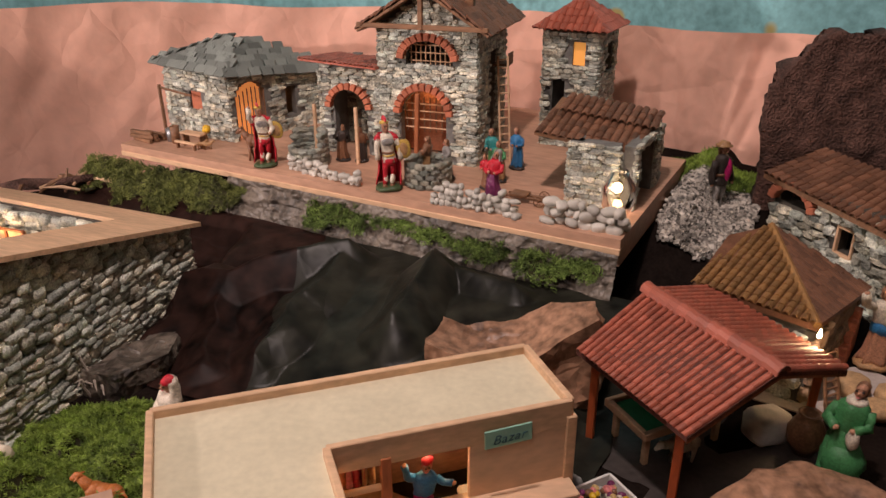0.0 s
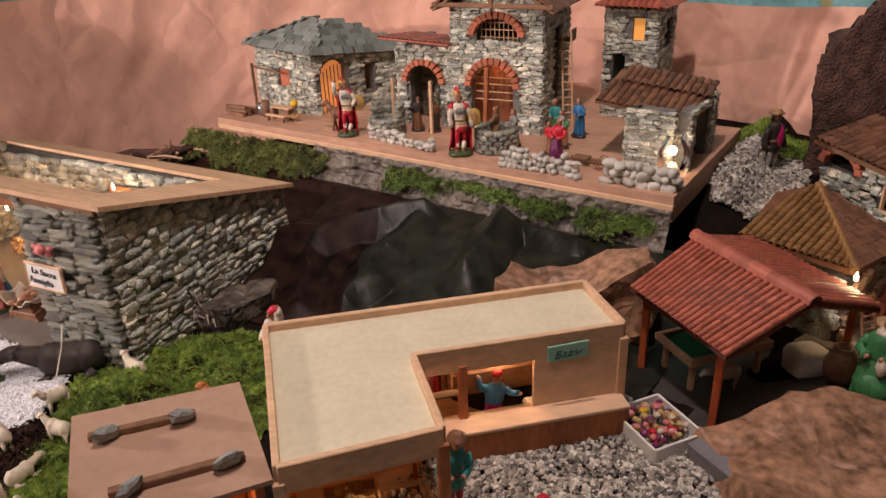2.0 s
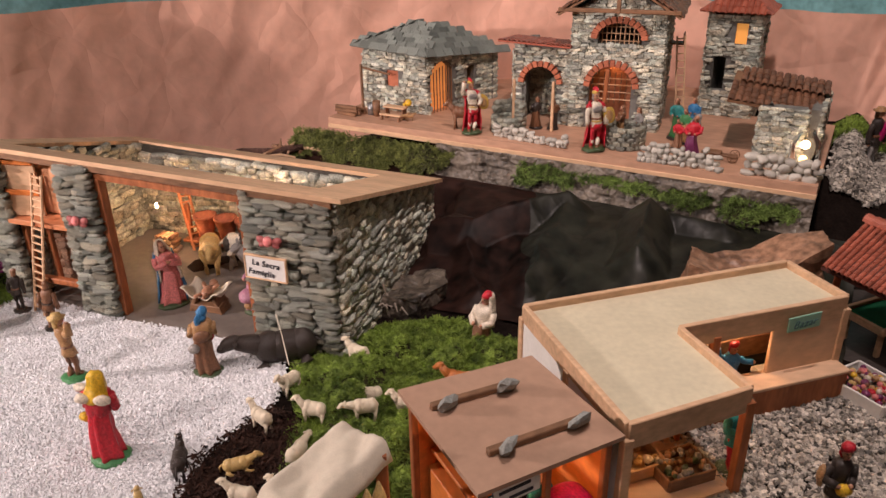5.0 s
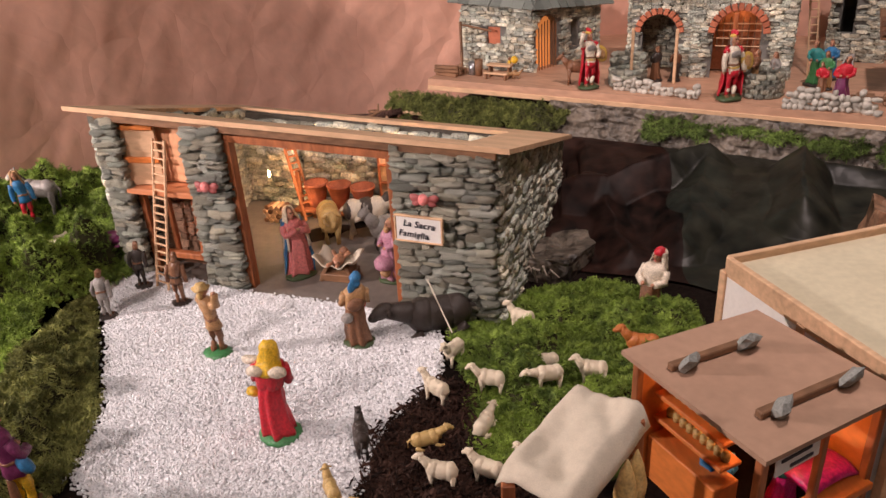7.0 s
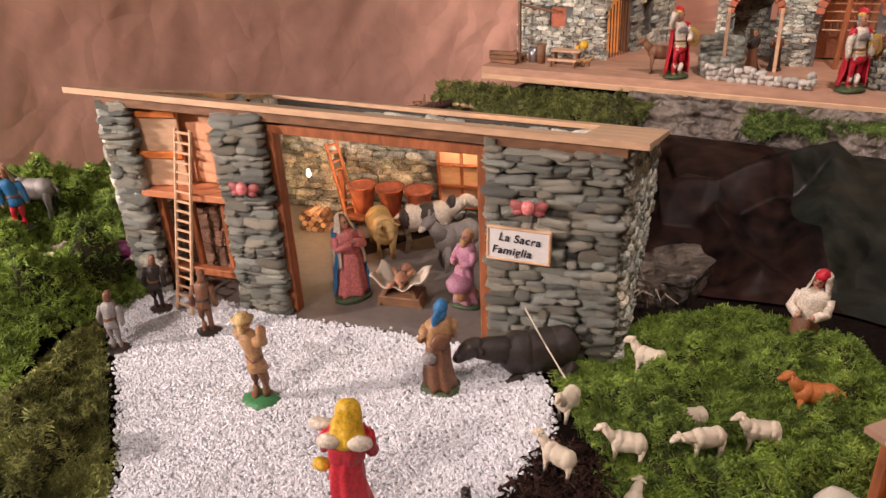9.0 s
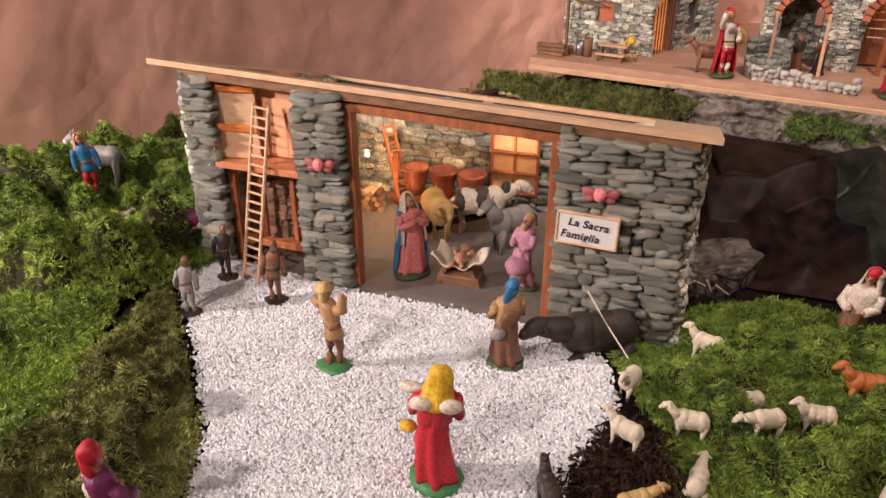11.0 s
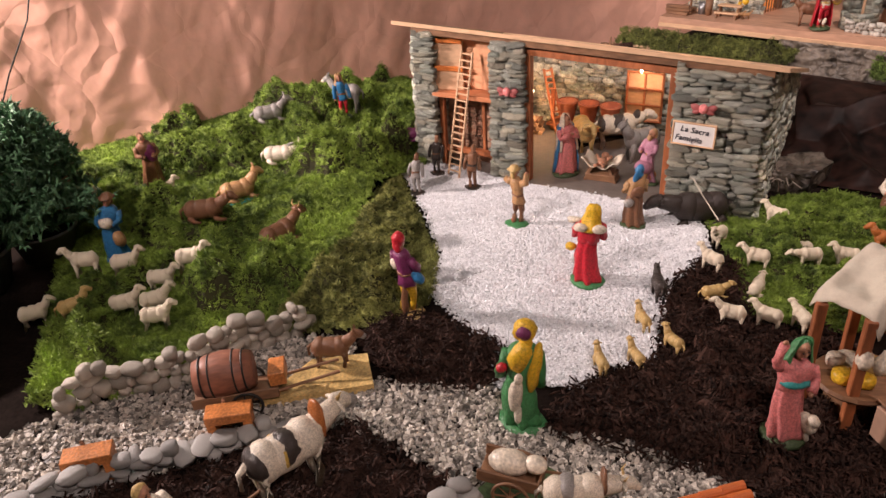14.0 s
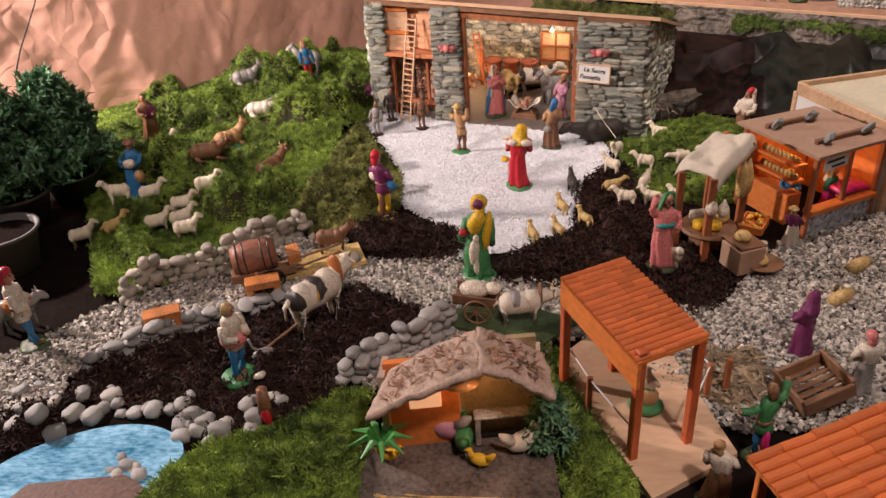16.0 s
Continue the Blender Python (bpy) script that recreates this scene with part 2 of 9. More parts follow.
def ball(n=8, r=5):
    v = [(0, 0, -1)]
    for i in range(1, r):
        a = math.pi * i / r
        v += [(math.sin(a) * math.cos(2 * math.pi * j / n), math.sin(a) * math.sin(2 * math.pi * j / n), -math.cos(a)) for j in range(n)]
    v.append((0, 0, 1))
    f = [[0, 1 + (j + 1) % n, 1 + j] for j in range(n)]
    for i in range(r - 2):
        a = 1 + i * n
        f += [[a + j, a + (j + 1) % n, a + n + (j + 1) % n, a + n + j] for j in range(n)]
    t, a = len(v) - 1, 1 + (r - 2) * n
    f += [[a + j, a + (j + 1) % n, t] for j in range(n)]
    return np.array(v, float), f


BALL, BALLS = ball(10, 7), ball(14, 9)


class Acc:
    """Gathers shapes for one mesh; each face keeps the number of its material."""

    def __init__(self):
        self.v, self.f, self.m, self.n = [], [], [], 0

    def add(self, vf, m=None, mi=0):
        v, f = vf
        v = np.asarray(v, float)
        if m is not None:
            a = np.array(m)
            v = v @ a[:3, :3].T + a[:3, 3]
        self.v.append(v)
        self.f += [[i + self.n for i in q] for q in f]
        self.m += [mi] * len(f)
        self.n += len(v)
        return self

    def box(self, size, loc, rot=(0, 0, 0), mi=0, b=0.001):
        return self.add(chamfer(*size, b), pose(*loc, *rot), mi)

    def blob(self, size, loc, rot=(0, 0, 0), mi=0, t=BALL):
        return self.add(t, pose(*loc, *rot) @ Matrix.Diagonal((*size, 1)), mi)

    def lathe(self, prof, loc=(0, 0, 0), rot=(0, 0, 0), n=12, mi=0, sq=(1, 1), wave=0.0, lobes=5, fade=0.0):
        v = []
        zt = max(q[1] for q in prof)
        for r, z in prof:
            for j in range(n):
                a = 2 * math.pi * j / n
                k = 1 + wave * (1 - fade * z / max(zt, 1e-6)) * (math.cos(lobes * a + 3 * z) + 0.5 * math.cos((2 * lobes - 3) * a + 1 + 5 * z))
                v.append((r * k * sq[0] * math.cos(a), r * k * sq[1] * math.sin(a), z))
        f = [[i * n + j, i * n + (j + 1) % n, (i + 1) * n + (j + 1) % n, (i + 1) * n + j] for i in range(len(prof) - 1) for j in range(n)]
        f += [list(range(n))[::-1], [(len(prof) - 1) * n + j for j in range(n)]]
        return self.add((v, f), pose(*loc, *rot), mi)

    def tube(self, pts, rad, n=6, mi=0):
        pts = [Vector(p) for p in pts]
        rad = rad if isinstance(rad, (list, tuple)) else [rad] * len(pts)
        v = []
        for i, p in enumerate(pts):
            d = (pts[min(i + 1, len(pts) - 1)] - pts[max(i - 1, 0)]).normalized()
            q = d.to_track_quat("Z", "Y")
            v += [tuple(p + q @ Vector((rad[i] * math.cos(2 * math.pi * j / n), rad[i] * math.sin(2 * math.pi * j / n), 0))) for j in range(n)]
        f = [[i * n + j, i * n + (j + 1) % n, (i + 1) * n + (j + 1) % n, (i + 1) * n + j] for i in range(len(pts) - 1) for j in range(n)]
        f += [list(range(n))[::-1], [(len(pts) - 1) * n + j for j in range(n)]]
        return self.add((v, f), None, mi)

    def prism(self, poly, z0, z1, m=None, mi=0):
        n = len(poly)
        v = [(x, y, z0) for x, y in poly] + [(x, y, z1) for x, y in poly]
        f = [list(range(n))[::-1], list(range(n, 2 * n))] + [[i, (i + 1) % n, n + (i + 1) % n, n + i] for i in range(n)]
        return self.add((v, f), m, mi)

    def sheet(self, fn, nu, nv, thick=0.0, mi=0):
        """A sheet fn(a, b) -> point, a and b from 0 to 1; with a back where it has thickness."""
        v = [fn(i / nu, j / nv) for j in range(nv + 1) for i in range(nu + 1)]
        w = nu + 1
        f = [[j * w + i, j * w + i + 1, (j + 1) * w + i + 1, (j + 1) * w + i] for j in range(nv) for i in range(nu)]
        if thick:
            k = len(v)
            v = np.array(v, float)
            g = v.reshape(nv + 1, nu + 1, 3)
            nrm = np.cross(np.gradient(g, axis=1), np.gradient(g, axis=0))
            nrm /= np.linalg.norm(nrm, axis=2, keepdims=True) + 1e-9
            v = np.concatenate([v, (g - nrm * thick).reshape(-1, 3)])
            f += [[i + k for i in q[::-1]] for q in f]
            rim = [i for i in range(nu)] + [j * w + nu for j in range(nv)] + [nv * w + i for i in range(nu, 0, -1)] + [j * w for j in range(nv, 0, -1)]
            f += [[rim[(i + 1) % len(rim)], rim[i], rim[i] + k, rim[(i + 1) % len(rim)] + k] for i in range(len(rim))]
        return self.add((v, f), None, mi)

    def mesh(self, name, mats, smooth=False):
        me = bpy.data.meshes.new(name)
        me.from_pydata(np.concatenate(self.v).tolist(), [], self.f)
        for m in (mats if isinstance(mats, (list, tuple)) else [mats]):
            me.materials.append(m)
        if any(self.m):
            me.polygons.foreach_set("material_index", self.m)
        if smooth:
            me.polygons.foreach_set("use_smooth", [True] * len(self.f))
        me.update()
        return me


def thing(name, m, label, category, group="", kind=""):
    ob = new(name)
    ob.matrix_world = m
    ob.empty_display_size = 0.02
    return tagged(ob, label, category, group, kind)


def part(name, acc, mats, parent, label="", smooth=False, m=None):
    ob = new(name, acc.mesh(name, mats, smooth) if isinstance(acc, Acc) else acc)
    ob.parent = parent
    if m is not None:
        ob.matrix_basis = m
    return tagged(ob, label)


def whole(name, acc, mats, m, label, category, group="", kind="", smooth=False):
    """A thing that is one mesh."""
    ob = new(name, acc.mesh(name, mats, smooth) if isinstance(acc, Acc) else acc)
    ob.matrix_world = m
    return tagged(ob, label, category, group, kind)


def ss(x, a, b):
    t = min(1, max(0, (x - a) / (b - a)))
    return t * t * (3 - 2 * t)


def crumple(x, y, z=0.0):
    """Creased paper: facets that meet in sharp folds."""
    d = noise.voronoi((x, y, z))[0]
    return d[1] - d[0]


def nz(x, y, z=0.0, s=1.0):
    return noise.noise((x * s, y * s, z))


# the raised platform's own axes
PO, PU, PV = Vector((-0.641, 1.454, 0)), Vector((0.878, -0.479, 0)), Vector((0.479, 0.878, 0))
PLAT = pose(PO.x, PO.y, 0.145, 0, 0, math.degrees(math.atan2(-0.479, 0.878)))
STAB = pose(-1.154, 0.918, 0, 0, 0, math.degrees(math.atan2(-0.3162, 0.9487)))


def gz(x, y):
    """Height of the ground."""
    d = Vector((x, y, 0)) - PO
    u, v = d.dot(PU), d.dot(PV)
    z = -0.037 + 0.02 * ss(y, 0.1, 0.65)
    z += (0.022 * ss(y, 0.3, 0.9) + 0.02 * ss(y, 0.75, 1.1)) * ss(-x, 1.02, 1.35)
    z += 0.022 * ss(x, -0.55, -0.1)
    z += 0.10 * ss(v, 0.03, 0.25) * ss(u, -0.2, 0.1) * (1 - ss(u, 1.0, 1.1))
    z += 0.085 * ss(u, 1.0, 1.06) * ss(y, 0.85, 1.2)
    z += 0.004 * nz(x, y, 1.0, 9)
    return z


def inside(px, py, poly):
    r = np.zeros(len(px), bool)
    j = len(poly) - 1
    for i in range(len(poly)):
        (xi, yi), (xj, yj) = poly[i], poly[j]
        r ^= ((yi > py) != (yj > py)) & (px < (xj - xi) * (py - yi) / (yj - yi + 1e-12) + xi)
        j = i
    return r


def edge_dist(px, py, poly):
    d = np.full(len(px), 9.0)
    for i in range(len(poly)):
        a, b = np.array(poly[i - 1]), np.array(poly[i])
        ab = b - a
        t = np.clip(((px - a[0]) * ab[0] + (py - a[1]) * ab[1]) / (ab @ ab + 1e-12), 0, 1)
        d = np.minimum(d, np.hypot(px - a[0] - t * ab[0], py - a[1] - t * ab[1]))
    return d


def scatter(acc, tmpl, places, sizes, rs, tilt=0.6, flat=1.0, mi=0, normal=None):
    """Many copies of a small shape in one mesh, turned and sized at random."""
    tv, tf = np.asarray(tmpl[0], float), tmpl[1]
    n = len(places)
    a, b, c = rs.uniform(0, 2 * np.pi, n), rs.normal(0, tilt, n), rs.normal(0, tilt, n)
    ca, sa, cb, sb, cc, sc = np.cos(a), np.sin(a), np.cos(b), np.sin(b), np.cos(c), np.sin(c)
    o, z = np.ones(n), np.zeros(n)
    rz = np.array([[ca, -sa, z], [sa, ca, z], [z, z, o]]).transpose(2, 0, 1)
    rx = np.array([[o, z, z], [z, cb, -sb], [z, sb, cb]]).transpose(2, 0, 1)
    ry = np.array([[cc, z, sc], [z, o, z], [-sc, z, cc]]).transpose(2, 0, 1)
    r = rx @ ry @ rz
    s = np.asarray(sizes)[:, None] * rs.uniform(0.7, 1.3, (n, 3)) * np.array([1, 1, flat])
    v = np.einsum("nij,nkj->nki", r, tv[None] * s[:, None, :]) + np.asarray(places)[:, None, :]
    k = len(tv)
    off = (np.arange(n) * k)[:, None]
    fs = []
    for q in tf:
        fs.append(off + np.array(q)[None])
    for blk in fs:
        acc.f += (blk + acc.n).tolist()
    acc.v.append(v.reshape(-1, 3))
    acc.m += [mi] * (n * len(tf))
    acc.n += n * k


GRAIN = (np.array([(-1, -.8, -.7), (1, -.7, -.6), (.8, 1, -.7), (-.9, .8, -.6), (-.6, -.6, .7), (.7, -.5, .6), (.5, .7, .8), (-.7, .5, .6)]) * 0.5, [[3, 2, 1, 0], [4, 5, 6, 7], [0, 1, 5, 4], [1, 2, 6, 5], [2, 3, 7, 6], [3, 0, 4, 7]])
SHRED = (np.array([(-1, -.12, -.1), (1, -.2, 0), (1, .15, .1), (-1, .2, 0), (0, 0, .28)]) * 0.5, [[0, 1, 4], [1, 2, 4], [2, 3, 4], [3, 0, 4], [3, 2, 1, 0]])


def tuft(n, seed, spread=0.5, wid=0.16):
    r = random.Random(seed)
    v, f = [], []
    for i in range(n):
        a = r.uniform(0, 6.28)
        dx, dy, h = math.cos(a) * spread * r.uniform(0.4, 1.2), math.sin(a) * spread * r.uniform(0.4, 1.2), r.uniform(0.6, 1.1)
        px, py = -math.sin(a) * wid, math.cos(a) * wid
        k = len(v)
        v += [(px * .6, py * .6, -0.2), (-px * .6, -py * .6, -0.2), (dx * .5 + px, dy * .5 + py, h * .7), (dx * .5 - px, dy * .5 - py, h * .7), (dx * 1.3, dy * 1.3, h * .85)]
        f += [[k, k + 1, k + 3, k + 2], [k + 2, k + 3, k + 4]]
    return np.array(v), f


TUFT = tuft(6, 3, 0.65, 0.11)


def sprig(n, seed):
    """A tuft of fine upright moss threads."""
    r = random.Random(seed)
    v, f = [], []
    for i in range(n):
        a, b = r.uniform(0, 6.28), r.uniform(0, 6.28)
        bx, by = 0.45 * r.random() * math.cos(b), 0.45 * r.random() * math.sin(b)
        l, h, w = r.uniform(0.15, 0.75), r.uniform(0.7, 1.35), r.uniform(0.07, 0.12)
        px, py = -math.sin(a) * w, math.cos(a) * w
        k = len(v)
        h *= 0.8
        v += [(bx + px, by + py, -0.3), (bx - px, by - py, -0.3), (bx + l * 0.5 * math.cos(a), by + l * 0.5 * math.sin(a), h * 0.75), (bx + l * math.cos(a) * 1.15, by + l * math.sin(a) * 1.15, h)]
        f += [[k, k + 1, k + 2], [k + 2, k + 1, k + 3]]
    return np.array(v), f


MOSS = sprig(7, 5)


BEDS = []


def surf(x, y):
    """Height of the ground with its covers."""
    z = gz(x, y)
    px, py = np.array([x]), np.array([y])
    for poly, top in BEDS:
        if inside(px, py, poly)[0]:
            z = max(z, top(x, y, edge_dist(px, py, poly)[0]))
    return z


def cover(name, poly, thick, density, size, tmpl, mats, label, category, lump=0.0, lump_s=18, step=0.009, tilt=0.6, flat=1.0, soft=0.03, seed=1, lift=0.4, height=None, step_up=0.0, dome=0.0):
    """A ground cover: a lumpy bed inside an outline, with grains, shreds or tufts on it."""
    rs = np.random.RandomState(seed)
    hfun = height or gz
    xs, ys = [p[0] for p in poly], [p[1] for p in poly]
    nx, ny = int((max(xs) - min(xs)) / step) + 2, int((max(ys) - min(ys)) / step) + 2
    gx, gy = np.meshgrid(min(xs) + step * np.arange(nx), min(ys) + step * np.arange(ny))
    px, py = gx.ravel(), gy.ravel()
    wob = np.array([(nz(a, b, seed, 30) * 0.014, nz(a, b, seed + 7, 30) * 0.014) for a, b in zip(px, py)])
    ok = inside(px + wob[:, 0], py + wob[:, 1], poly)
    ed = edge_dist(px + wob[:, 0], py + wob[:, 1], poly)

    def top(a, b, e):
        k = min(1.0, max(0.0, e / soft))
        l = lump * (0.75 * (abs(nz(a, b, seed, lump_s * 0.8)) - 0.24) + step_up * (ss(nz(a, b, seed + 9, lump_s * 0.75) + 0.25 * nz(a, b, seed + 4, lump_s * 3), -0.07, 0.09) - 0.5) + 0.35 * nz(a, b, seed + 3, lump_s * 2.3) + 0.16 * nz(a, b, seed + 5, lump_s * 5))
        if dome:
            l += dome * (0.55 - noise.voronoi((a * 34 + nz(a, b, 2, 20), b * 34, seed))[0][0]) + 0.5 * dome * (0.5 - noise.voronoi((a * 80, b * 80, seed))[0][0]) + 1.3 * dome * (0.45 - noise.voronoi((a * 15 + nz(a, b, 4, 12), b * 15, seed + 3))[0][0])
        return hfun(a, b) + max(thick * math.sqrt(k) + l * k, 0.005)

    BEDS.append((poly, top))
    acc = Acc()
    idx = -np.ones(len(px), int)
    v = []
    grid_ok = ok.reshape(ny, nx)
    cell = grid_ok[:-1, :-1] & grid_ok[1:, :-1] & grid_ok[:-1, 1:] & grid_ok[1:, 1:]
    f = []
    for j, i in zip(*np.nonzero(cell)):
        q = [j * nx + i, j * nx + i + 1, (j + 1) * nx + i + 1, (j + 1) * nx + i]
        for a in q:
            if idx[a] < 0:
                idx[a] = len(v)
                v.append((px[a], py[a], top(px[a], py[a], ed[a]) - 0.002))
        f.append([idx[a] for a in q])
    acc.add((v, f), None, 0)
    area = (max(xs) - min(xs)) * (max(ys) - min(ys))
    n = int(area * density)
    rx, ry = rs.uniform(min(xs), max(xs), n), rs.uniform(min(ys), max(ys), n)
    jx, jy = rx + rs.normal(0, 0.004, n), ry + rs.normal(0, 0.004, n)
    keep = inside(jx, jy, poly)
    rx, ry, jx, jy = rx[keep], ry[keep], jx[keep], jy[keep]
    ed = edge_dist(jx, jy, poly)
    sz = rs.uniform(size[0], size[1], len(rx))
    pl = np.array([(a, b, top(a, b, e) + lift * s * 0.5) for a, b, e, s in zip(rx, ry, ed, sz)])
    scatter(acc, tmpl, pl, sz, rs, tilt, flat, 1)
    return whole(name, acc, mats, Matrix(), label, category, kind="stuff")

# ---- walls of small stones, tiled slopes ----
def shaped_ball(seed, n=8, r=5, pw=0.52, jit=0.2):
    v, f = ball(n, r)
    rr = random.Random(seed)
    v = np.sign(v) * np.abs(v) ** pw
    v = v * np.array([[1 + rr.uniform(-jit, jit) for _ in range(3)] for _ in range(len(v))])
    return v * 0.5, f


STONES = [shaped_ball(s) for s in range(8)]


def stone_mesh(mats, smooth=False, shapes=STONES):
    out = []
    for i, s in enumerate(shapes):
        out.append(Acc().add(s).mesh("stone", mats, smooth))
    return out


ROUNDED = [shaped_ball(s + 20, 9, 6, 0.66, 0.13) for s in range(8)]
FLATSTONES = [shaped_ball(s + 40, 10, 6, 0.44, 0.21) for s in range(8)]
MESH_SLATE, MESH_PEBBLE, MESH_RIVER = stone_mesh(M_SLATE, True, FLATSTONES), stone_mesh(M_PEBBLE, True, ROUNDED), stone_mesh(M_RIVER, True, ROUNDED)


def wall(parent, name, m, width, top, holes=(), thick=0.02, row=0.0085, length=(0.014, 0.034), depth=0.012, pieces=None, seed=1, core=M_MORTAR, mats=M_SLATEI, z0=0.0, label="", back=False, step=0.006):
    """A wall: x along it, its face towards -y, z up. A mortar core with its openings, and courses of flat stones on the face."""
    rr = random.Random(seed)
    a = Acc()
    n = max(1, int(width / step))
    for i in range(n):
        x0, x1 = width * i / n, width * (i + 1) / n
        xc = (x0 + x1) / 2
        spans = [(z0, None)]
        for h in holes:
            r = h(xc)
            if r:
                spans = [s for lo, hi in spans for s in ((lo, r[0] if hi is None else min(hi, r[0])), (max(lo, r[1]), hi)) if (top(xc) if s[1] is None else s[1]) - s[0] > 0.001]
        for lo, hi in spans:
            t0, t1 = (top(x0), top(x1)) if hi is None else (hi, hi)
            a.add(([(x0, 0, lo), (x1, 0, lo), (x1, thick, lo), (x0, thick, lo), (x0, 0, t0), (x1, 0, t1), (x1, thick, t1), (x0, thick, t0)], [[3, 2, 1, 0], [4, 5, 6, 7], [0, 1, 5, 4], [1, 2, 6, 5], [2, 3, 7, 6], [3, 0, 4, 7]]))
    core_me = a.mesh(name, core)
    bm = bmesh.new()
    bm.from_mesh(core_me)
    bmesh.ops.remove_doubles(bm, verts=bm.verts, dist=1e-5)
    bm.to_mesh(core_me)
    bm.free()
    core_ob = part(name, core_me, None, parent, label, m=m)
    joined = Acc()
    faces = [1] + ([-1] if back else [])
    for side in faces:
        z = z0
        while True:
            h = row * rr.uniform(0.65, 1.5)
            x = rr.uniform(-0.3, 0.0) * length[0]
            done = True
            while x < width:
                l = rr.uniform(*length)
                xc = min(max(x + l / 2, l * 0.35), width - l * 0.3)
                zc = z + h / 2
                if zc + h * 0.3 < top(min(max(xc, 0), width)):
                    done = False
                    blocked = False
                    for hole in holes:
                        for q in (xc - l * 0.4, xc, xc + l * 0.4):
                            r = hole(q)
                            if r and r[0] - h * 0.3 < zc < r[1] + h * 0.3:
                                blocked = True
                    if not blocked:
                        y = -depth * rr.uniform(0.0, 0.3) if side > 0 else thick + depth * rr.uniform(0.0, 0.3)
                        mm = pose(xc, y, zc + h * rr.uniform(-0.2, 0.2), rr.uniform(-12, 12), rr.uniform(-9, 9), rr.uniform(-8, 8)) @ Matrix.Diagonal((l * rr.uniform(0.98, 1.12), depth * rr.uniform(1.0, 1.5), h * rr.uniform(0.95, 1.4), 1))
                        k = rr.randrange(8)
                        if pieces:
                            part("stone", pieces[k], None, core_ob, m=mm)
                        else:
                            joined.add((FLATSTONES if depth > 0.0125 else STONES)[k], mm)
                x += l
            z += h
            if done or z > 1:
                break
    if joined.n:
        ob = part("stone_facing", joined, mats, core_ob, smooth=depth > 0.0125)
        tagged(ob, kind="stuff")
    return core_ob


def arch(cx, half, z0, zs, k=1.0):
    return lambda x: (z0, zs + k * math.sqrt(half * half - (x - cx) ** 2)) if abs(x - cx) < half else None


def rect(x0, x1, z0, z1):
    return lambda x: (z0, z1) if x0 < x < x1 else None


BRICK_T = chamfer(1, 1, 1, 0.08)
MESH_BRICK = Acc().add(BRICK_T).mesh("brick", M_BRICK)


def brick_arch(parent, m, cx, half, zs, n=9, w=0.02, d=0.016, k=1.0):
    """A ring of bricks round an arch's head."""
    for i in range(n):
        a = math.pi * (i + 0.5) / n
        r = half + w / 2
        mm = m @ pose(cx - r * math.cos(a), -0.006, zs + k * r * math.sin(a), 0, math.degrees(math.pi / 2 - a) * -1 + 0, 0)
        part("brick", MESH_BRICK, None, parent, m=mm @ Matrix.Diagonal((math.pi * half / n * 0.93, d, w, 1)))


def half_tile(n=6, t=0.12):
    v, f = [], []
    for y, lift in ((0, 0.0), (1, 0.14)):
        for k in (1.0, 1 - t * 2):
            for i in range(n + 1):
                a = math.pi * i / n
                v.append((-0.5 * k * math.cos(a), y, 0.5 * k * math.sin(a) - lift))
    w = n + 1
    for i in range(n):
        f += [[i, i + 1, 2 * w + i + 1, 2 * w + i], [w + i + 1, w + i, 3 * w + i, 3 * w + i + 1], [i + 1, i, w + i, w + i + 1]]
    return np.array(v), f


TILE = half_tile()


def tiled(parent, m, width, length, cols, rows, mesh=None, mats=None, seed=1, name="tile", bump=1.0):
    """A slope of half-round tiles: x along the eave, y up the slope."""
    rr = random.Random(seed)
    joined = Acc()
    w, l = width / cols, length / rows
    for j in range(rows):
        for i in range(cols):
            mm = pose((i + 0.5) * w + rr.uniform(-.03, .03) * w, j * l - 0.08 * l, 0.0, rr.uniform(-2, 2), rr.uniform(-4, 4), rr.uniform(-2, 2)) @ Matrix.Diagonal((w * 0.96, l * 1.2, w * 0.8 * bump, 1))
            if mesh:
                part(name, mesh, None, parent, m=m @ mm)
            else:
                joined.add(TILE, m @ mm)
    if not mesh:
        tagged(part("tile_rows", joined, mats, parent), kind="stuff")


def poly_tiles(parent, pts, cols, rowlen, mesh, seed=1, k=0.95):
    """Barrel tiles on a flat many-sided slope whose first two corners are the eave: columns run straight up and end at the hips."""
    rr = random.Random(seed)
    m, w, l = slope(*pts[:2], pts[2])
    inv = m.inverted()
    q = [inv @ Vector(p) for p in pts]
    lo, hi = min(p.x for p in q), max(p.x for p in q)
    n = cols
    cw = (hi - lo) / n
    for i in range(n):
        x = lo + (i + 0.5) * cw
        ys = []
        for a, b in zip(q, q[1:] + q[:1]):
            if (a.x - x) * (b.x - x) < 0:
                t = (x - a.x) / (b.x - a.x)
                ys.append(a.y + t * (b.y - a.y))
        if len(ys) < 2 or max(ys) - min(ys) < 0.003:
            continue
        y0, h = min(ys), max(ys) - min(ys)
        rows = max(1, int(round(h / rowlen)))
        for j in range(rows):
            part("tile", mesh, None, parent, m=m @ pose(x, y0 + (j - 0.08) * h / rows, 0.001, rr.uniform(-1, 1), rr.uniform(-3, 3), rr.uniform(-1.5, 1.5)) @ Matrix.Diagonal((cw * 0.88, h / rows * 1.15, cw * k, 1)))


